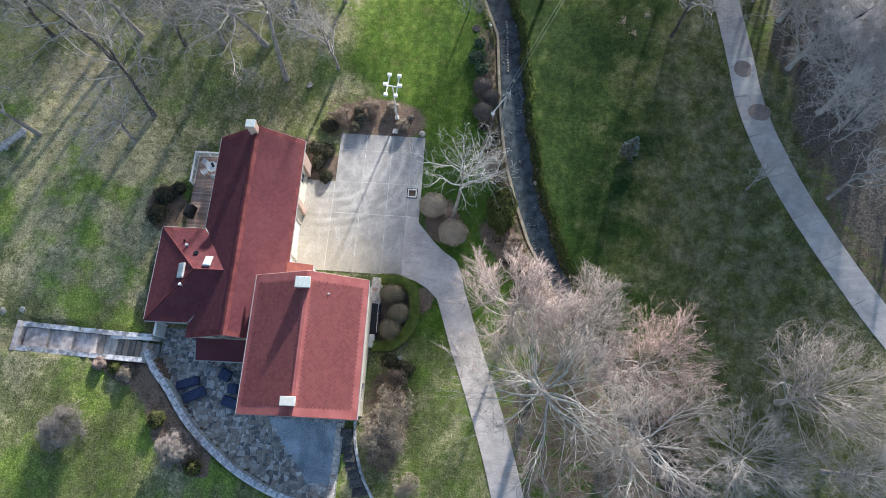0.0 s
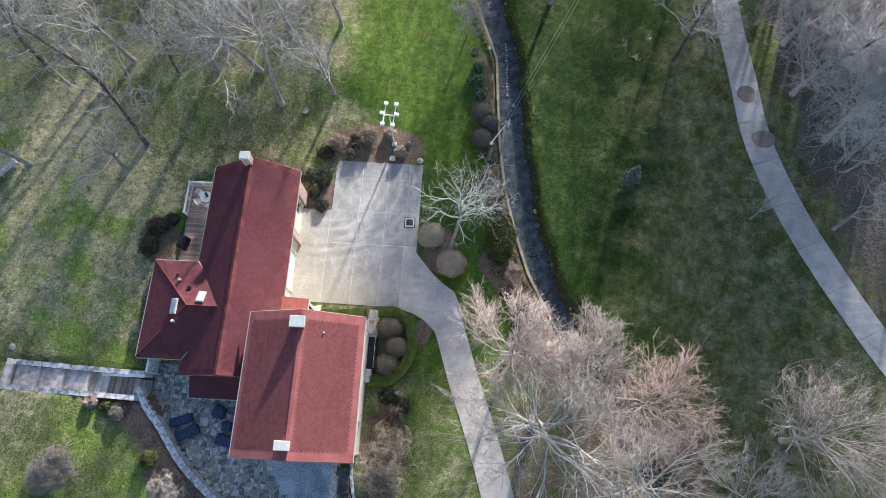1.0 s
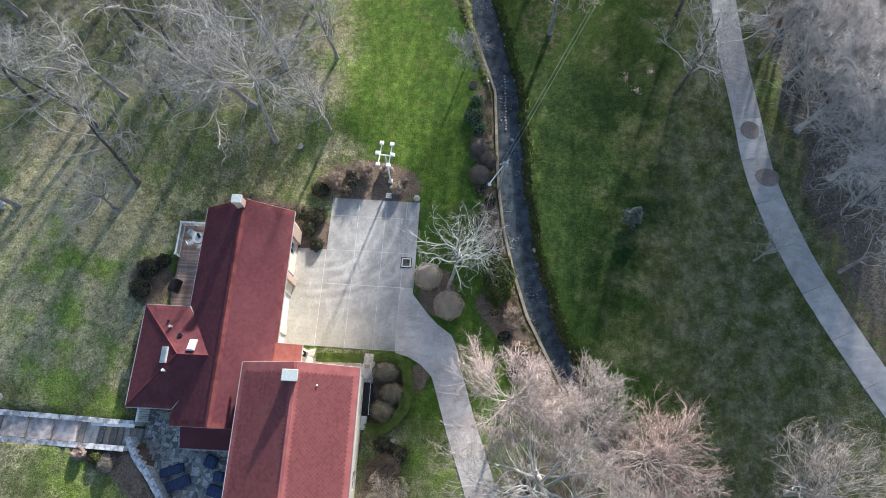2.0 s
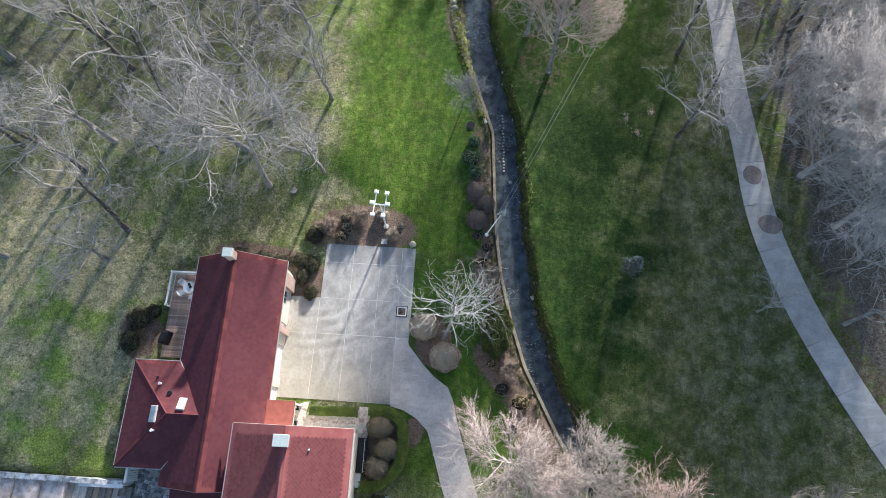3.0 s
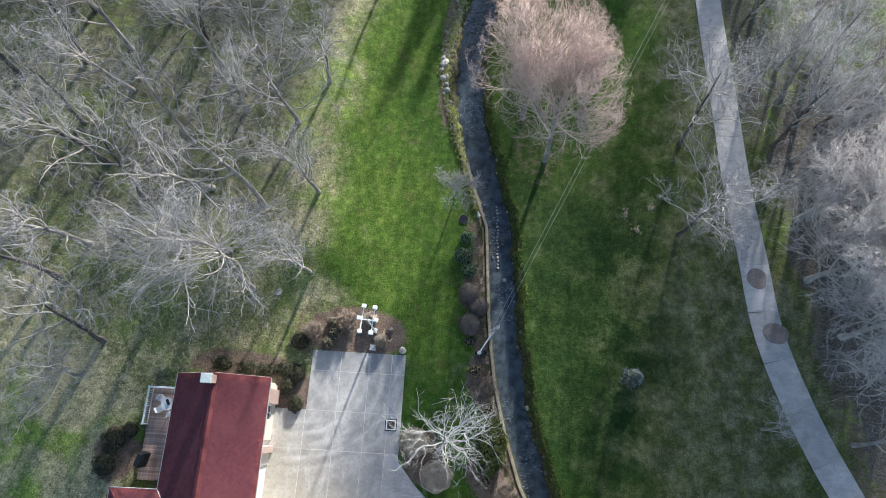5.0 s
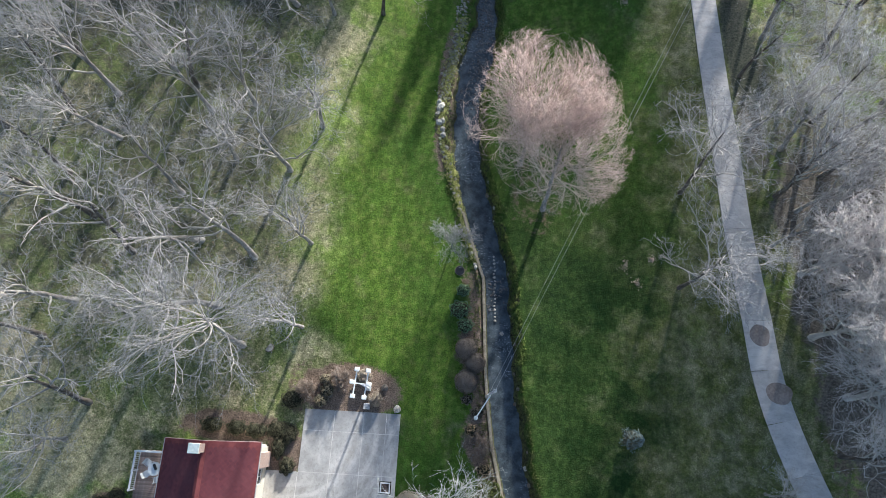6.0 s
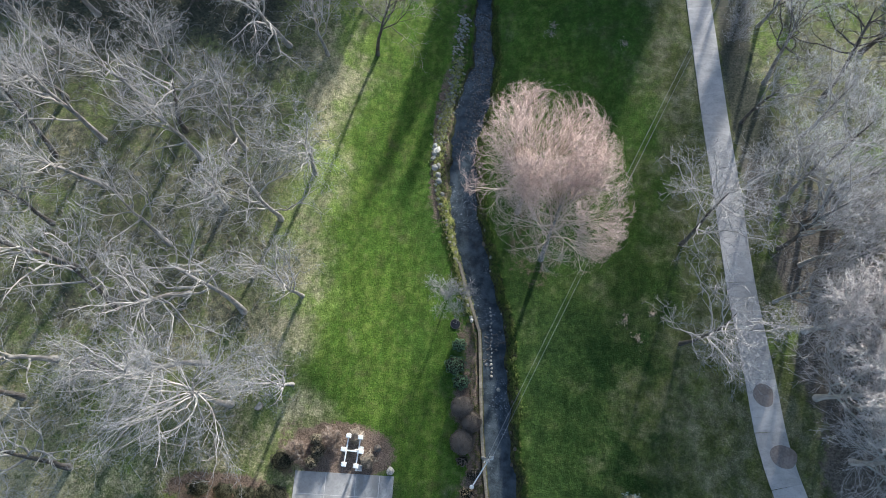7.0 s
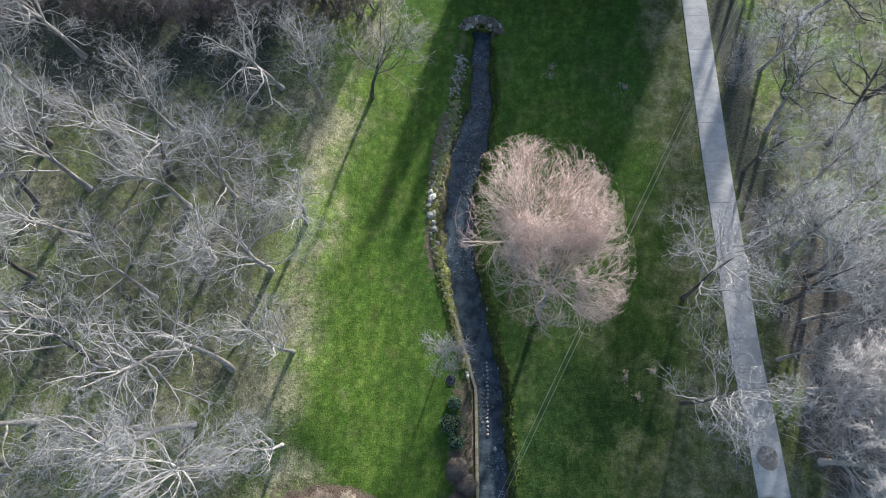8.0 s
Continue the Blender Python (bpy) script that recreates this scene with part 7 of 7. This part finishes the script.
def build_creek():
    # low block wall on the near bank
    wall = tagged(new("creek_wall"), "low tan block retaining wall along the creek", "wall", kind="structure")
    ys = np.arange(-16.5, 19.0, 0.62)
    for i, y in enumerate(ys[:-1]):
        xa, xb = creek_edges(y)[0] - 0.32, creek_edges(ys[i + 1])[0] - 0.32
        ang = math.degrees(math.atan2(ys[i + 1] - y, xb - xa))
        ln = math.hypot(xb - xa, ys[i + 1] - y)
        for j in range(3):
            z = -1.25 + 0.42 * j
            off = 0.3 if j % 2 else 0.0
            t = (off + 0.31) / 0.62
            part("block", one_box((0, 0, 0), (ln - 0.015, 0.30 - 0.02 * j, 0.41), bevel=0.0), M_BLOCK, wall, at=pose(xa + (xb - xa) * t, y + (ys[i + 1] - y) * t, z + 0.21, 0, 0, ang))
    # rocks on the upper left bank, the far bank and in the bed
    n = 0
    for y in np.arange(13.5, 41, 0.52):
        lx = np.interp(y, [13.5, 18.7, 21.8, 25, 28.9, 33, 37.5, 41], [5.5, 3.9, 2.8, 1.7, 0.95, 1.1, 2.0, 2.2])
        big = 27 < y < 31
        for k in range(2 if not big else 1):
            rock(lx + random.uniform(-0.25, 0.45), y + random.uniform(-0.2, 0.2), random.uniform(0.26, 0.46) if big else random.uniform(0.11, 0.24), dark=random.random() < 0.25 and not big, i=n)
            n += 1
    for y in np.arange(-14, 24, 1.3):
        rx = creek_edges(y)[1]
        rock(rx + random.uniform(-0.25, 0.35), y, random.uniform(0.12, 0.28), dark=random.random() < 0.7, i=n, label="rock at the water's edge")
        n += 1
    for k in range(19):
        rock(7.3 + 0.024 * k + random.uniform(-0.06, 0.06), 15.0 - 0.34 * k, random.uniform(0.10, 0.17), z=-1.0, i=k, label="small stone of the row breaking the creek water", group="stones in the creek")
    rock(8.4, 7.75, 0.26, z=-0.98, i=2, label="pale square stone in the creek", group="stones in the creek")
    for k, (x, y, s) in enumerate(((-6.5, 1.75, 0.5), (-6.4, 1.0, 0.42), (-0.3, 0.35, 0.45), (-4.3, 1.5, 0.35), (-1.6, 2.0, 0.4), (-7.2, 0.6, 0.3))):
        rock(x, y, s, dark=k != 2, i=k, label="boulder in the mast bed", group="bed boulders")
    # riffle stones as loose rubble
    rng = np.random.default_rng(17)
    base = np.array([v.co[:] for v in ROCKS[1].vertices])
    tri = np.array([p.vertices[:] for p in ROCKS[1].polygons])
    vs, fs = [], []
    for k in range(520):
        y = rng.choice([rng.uniform(30.5, 47.5), rng.uniform(9.5, 13.0)], p=[0.9, 0.1])
        lo, hi = creek_edges(y)
        x = rng.uniform(lo + (0.9 if 33 < y < 39 else 0.0), hi)
        s = rng.uniform(0.06, 0.17)
        fs.append(tri + len(vs) * len(base))
        vs.append(base * s * rng.uniform(0.7, 1.3, 3) + np.array([x, y, -0.98 + 0.0035 * (y - 10)]))
    me = np_mesh("riffle_stones", np.concatenate(vs), np.concatenate(fs))
    me.materials.append(M_BED)
    tagged(new("riffle_stones", me), "small dark wet stones breaking the water", "stones", kind="stuff")
    vs, fs = [], []
    for k in range(460):
        y = rng.uniform(29.5, 46.5)
        x = np.interp(y, [28.9, 33, 37.5, 41, 47], [1.1, 1.3, 2.1, 2.4, 2.6]) + rng.normal(0, 0.36)
        fs.append(tri + len(vs) * len(base))
        vs.append(base * rng.uniform(0.06, 0.19) * rng.uniform(0.7, 1.3, 3) + np.array([x, y, gz(x, y) + 0.02]))
    me = np_mesh("bank_gravel", np.concatenate(vs), np.concatenate(fs))
    me.materials.append(M_ROCK)
    tagged(new("bank_gravel", me), "pale gravel and small stones along the upper creek bank", "stones", kind="stuff")
    # culvert head: tiers of stones arched over a near-black panel, the mouth's shade as colour
    c = thing("culvert", pose(4.45, 49.5, 0) @ Matrix.Diagonal((1.15, 1.15, 1.1, 1)), "rough stone culvert arch at the head of the creek", "culvert")
    part("mouth", one_box((0, 0.75, -0.75), (1.7, 0.1, 1.3)), M_DARK_FILL, c, "near-black panel for the shaded culvert mouth")
    part("backfill", one_box((0, 1.25, -0.55), (3.1, 0.9, 1.5), bevel=0.3), M_DARKROCK, c)
    for sx in (-1, 1):
        part("side_wall", one_box((sx * 1.25, 0.2, -0.8), (0.5, 1.5, 1.3), bevel=0.12), M_DARKROCK, c)
    # floor in the same near-black, shade put into its colour
    part("bed", one_box((0, 0.2, -1.12), (2.2, 1.3, 0.1)), M_DARK_FILL, c)
    rr = random.Random(12)
    for tier, (rx, ry, z, count) in enumerate(((1.95, 1.75, -0.05, 17), (1.6, 1.45, 0.2, 15), (1.25, 1.15, 0.38, 12), (0.85, 0.85, 0.45, 8), (0.4, 0.75, 0.5, 4))):
        for k in range(count):
            a = math.pi * (k + rr.uniform(-0.2, 0.2)) / (count - 1)
            q = rr.uniform(0.2, 0.34)
            part("stone", (ROCKS_DARK if rr.random() < 0.8 else ROCKS)[rr.randrange(6)], None, c, at=pose(rx * math.cos(a), 0.1 + ry * math.sin(a), z + rr.uniform(-0.06, 0.06), rr.uniform(-20, 20), rr.uniform(-20, 20), rr.uniform(0, 360)) @ Matrix.Diagonal((q, q * 0.8, q, 1)))


build_creek()


def scatter_tufts(name, count, where, size, mat, label, seed):
    """Loose tufts of dry grass: three crossed blades each, joined."""
    rng = np.random.default_rng(seed)
    xy = where(rng, count)
    z = ground_z(xy[:, 0], xy[:, 1])
    n = len(xy)
    p = np.repeat(np.c_[xy, z], 4, axis=0)
    d = np.stack([rng.normal(0, 0.6, n * 4), rng.normal(0, 0.6, n * 4), np.ones(n * 4)], 1)
    L = rng.uniform(0.5, 1.3, n * 4) * size
    v, f = spikes(p + rng.normal(0, 0.06, p.shape) * np.array([1, 1, 0]), p + d * L[:, None], np.full(n * 4, size * 0.16), rng)
    me = np_mesh(name, v, f)
    me.materials.append(mat)
    tagged(new(name, me), label, "grass", kind="stuff")


def on_hill(rng, n):
    x, y = rng.uniform(-44, -8, n * 2), rng.uniform(-30, 56, n * 2)
    ok = ((y > 5) & (x < -9)) | ((x < -23.5) & (y < 5) & (y > -14))
    ok &= ~((x > -32.2) & (y > -24.2) & (y < -21))
    return np.c_[x, y][ok][:n]


def on_bank(rng, n):
    y = rng.uniform(-14, 48, n)
    lo, hi = creek_edges(y)
    right = rng.random(n) < 0.55
    x = np.where(right, hi + rng.uniform(0.1, 0.8, n), lo - rng.uniform(0.5, 1.3, n))
    return np.c_[x, y]


def on_east(rng, n):
    x, y = rng.uniform(33, 48, n), rng.uniform(-12, 60, n)
    ok = x > 33 + np.interp(y, [-16, -8, 0, 30], [8, 4, 1.5, -1.0])
    return np.c_[x, y][ok]


scatter_tufts("rough_grass", 2500, on_hill, 0.11, M_DRY, "tufts of dry rough grass on the hillside", 3)
scatter_tufts("bank_grass", 2600, on_bank, 0.17, M_LEAF_YEW, "grass tufts hanging over the creek banks", 5)
def on_rocks(rng, n):
    y = rng.uniform(14, 41, n)
    return np.c_[np.interp(y, [13.5, 18.7, 21.8, 25, 28.9, 33, 37.5, 41], [5.7, 4.1, 3.0, 1.9, 1.2, 1.4, 2.2, 2.5]) + rng.normal(0, 0.32, n), y]


def on_east_bank(rng, n):
    y = rng.uniform(5, 48, n)
    return np.c_[creek_edges(y)[1] + 0.25 + np.abs(rng.normal(0, 0.35, n)), y]


scatter_tufts("bank_rushes", 1700, on_rocks, 0.20, M_LEAF_FRESH, "yellow-green rushes among the bank rocks", 12)
scatter_tufts("bank_weeds", 1500, on_east_bank, 0.20, M_LEAF_HEDGE, "green weeds along the far creek bank", 13)
scatter_tufts("undergrowth", 2600, on_east, 0.16, M_LEAF_TWIG, "dry brown undergrowth beside the lane", 6)


def build_clutter():
    """Things lying about the patio, the lawn and the hillside."""
    blue = speckled("dark_blue_fabric", (0.036, 0.050, 0.105), (0.072, 0.094, 0.175), 4, 0.8)
    for x, y, sx, sy, rz in ((-17.3, -25.1, 1.85, 0.7, 20), (-16.6, -26.0, 1.85, 0.8, 28), (-14.35, -24.2, 0.95, 0.95, -20), (-13.5, -26.35, 1.4, 0.85, -12), (-13.5, -25.25, 0.8, 0.8, 0)):
        t = thing("covered_lounger", pose(x, y, PATIO_Z, 0, 0, rz), "patio seat under a dark blue fabric cover", "lounger", "covered patio seats")
        part("cover", one_box((0, 0, 0.24), (sx, sy, 0.48), bevel=0.08), blue, t)
        part("cushion", one_box((sx * 0.28, 0, 0.5), (sx * 0.34, sy * 0.8, 0.12), bevel=0.05), blue, t)
    p = thing("planter", pose(-15.75, -23.15, PATIO_Z), "round black pot with a pale rim beside the canopy", "planter")
    part("pot", one_rod((0, 0, 0), (0, 0, 0.5), 0.2, 0.27, 16), M_DARKMETAL, p)
    part("rim", one_rod((0, 0, 0.5), (0, 0, 0.55), 0.29, 0.29, 16), M_CAPSTONE, p)
    part("soil", one_rod((0, 0, 0.55), (0, 0, 0.56), 0.22, 0.22, 16), M_DARK_FILL, p)
    for px, py in ((-8.68, -14.95), (-8.62, -16.3)):
        q = thing("planter_box", pose(px, py, 0.06, 0, 0, 2), "square black planter beside the porch", "planter", "planters by the porch")
        part("box", one_box((0, 0, 0.22), (0.46, 0.52, 0.44), bevel=0.02), M_DARKMETAL, q)
        part("soil", one_box((0, 0, 0.445), (0.38, 0.44, 0.02)), M_DARK_FILL, q)
        part("plant", one_box((0.03, -0.02, 0.5), (0.2, 0.18, 0.12), bevel=0.05), M_LEAF_BUFF if py > -15.5 else M_LEAF_DARK, q)
    for px, py, s in ((-29.6, -33.0, 0.28), (-29.2, -32.6, 0.2), (-29.5, -32.3, 0.16), (-32.2, -20.9, 0.42), (-30.8, -20.6, 0.4), (-21.8, -25.4, 0.24)):
        rock(px, py, s, label="pale stone lying in the grass", group="stones in the grass", i=int(abs(px * 7)))
    b = thing("stone_bench", pose(-35.9, -5.9, gz(-35.9, -5.9), 0, 0, 50), "grey weathered slab bench on the hillside", "bench")
    part("seat", one_box((0, 0, 0.42), (2.7, 0.7, 0.14), bevel=0.03), M_WALLSTONE, b)
    for dx in (-0.9, 0.9):
        part("leg", one_box((dx, 0, 0.18), (0.3, 0.55, 0.4), bevel=0.02), M_WALLSTONE, b)
    for x, y, r, mat, label in ((-12.05, 4.6, 0.36, M_ROCK, "pale round well cover in the grass"), (4.14, 13.1, 0.42, M_DARKMETAL, "dark round manhole cover in the lawn")):
        c = thing("manhole_cover", pose(x, y, gz(x, y)), label, "cover")
        part("lid", one_rod((0, 0, -0.1), (0, 0, 0.08), r, r, 24), mat, c)
        part("ring", one_rod((0, 0, -0.1), (0, 0, 0.05), r + 0.05, r + 0.04, 24), M_DARKROCK, c)
    u = thing("utility_box", pose(-2.95, 0.35, 0.0), "small dark utility box at the pad edge", "box")
    part("body", one_box((0, 0, 0.06), (0.5, 0.45, 0.12), bevel=0.02), M_DARKMETAL, u)
    part("lid", one_box((0, 0, 0.14), (0.56, 0.5, 0.06), bevel=0.02), M_WALLSTONE, u)
    l = thing("fallen_branch", pose(-29.3, 2.8, gz(-29.3, 2.8) + 0.15, 0, 0, 4), "short pale broken branch among the trees", "branch")
    part("stem", one_rod((-0.45, 0, 0), (0.5, 0.05, 0.06), 0.07, 0.05, 7), M_BARK_WHITE, l)
    k = thing("stone_block", pose(-0.2, -21.4, 0), "small pale square stone block beside the hedge", "stone")
    part("block", one_box((0, 0, 0.12), (0.34, 0.3, 0.24), bevel=0.03), M_CAPSTONE, k)
    # pale seed-head clumps on the dark lawn
    rng = np.random.default_rng(9)
    for x, y, r in ((19.2, 14.7, 0.6), (20.25, 13.0, 0.55), (21.5, 15.3, 0.3), (19.5, 43.7, 0.5), (11.9, 44.9, 0.5), (12.1, 46.0, 0.35)):
        n = 110
        a, d = rng.uniform(0, 6.28, n), r * np.abs(rng.normal(0, 0.75, n))
        p0 = np.stack([np.cos(a) * d, np.sin(a) * d, np.zeros(n)], 1)
        v, f = spikes(p0, p0 + np.stack([rng.normal(0, 0.1, n), rng.normal(0, 0.1, n), rng.uniform(0.03, 0.09, n)], 1), np.full(n, 0.035), rng)
        c = part("grass_clump", np_mesh("grass_clump", v, f), M_LEAF_BUFF, None, at=pose(x, y, gz(x, y)))
        tagged(c, "pale dry grass clump standing in the lawn", "grass", "dry clumps on the lawn", "stuff")


build_clutter()
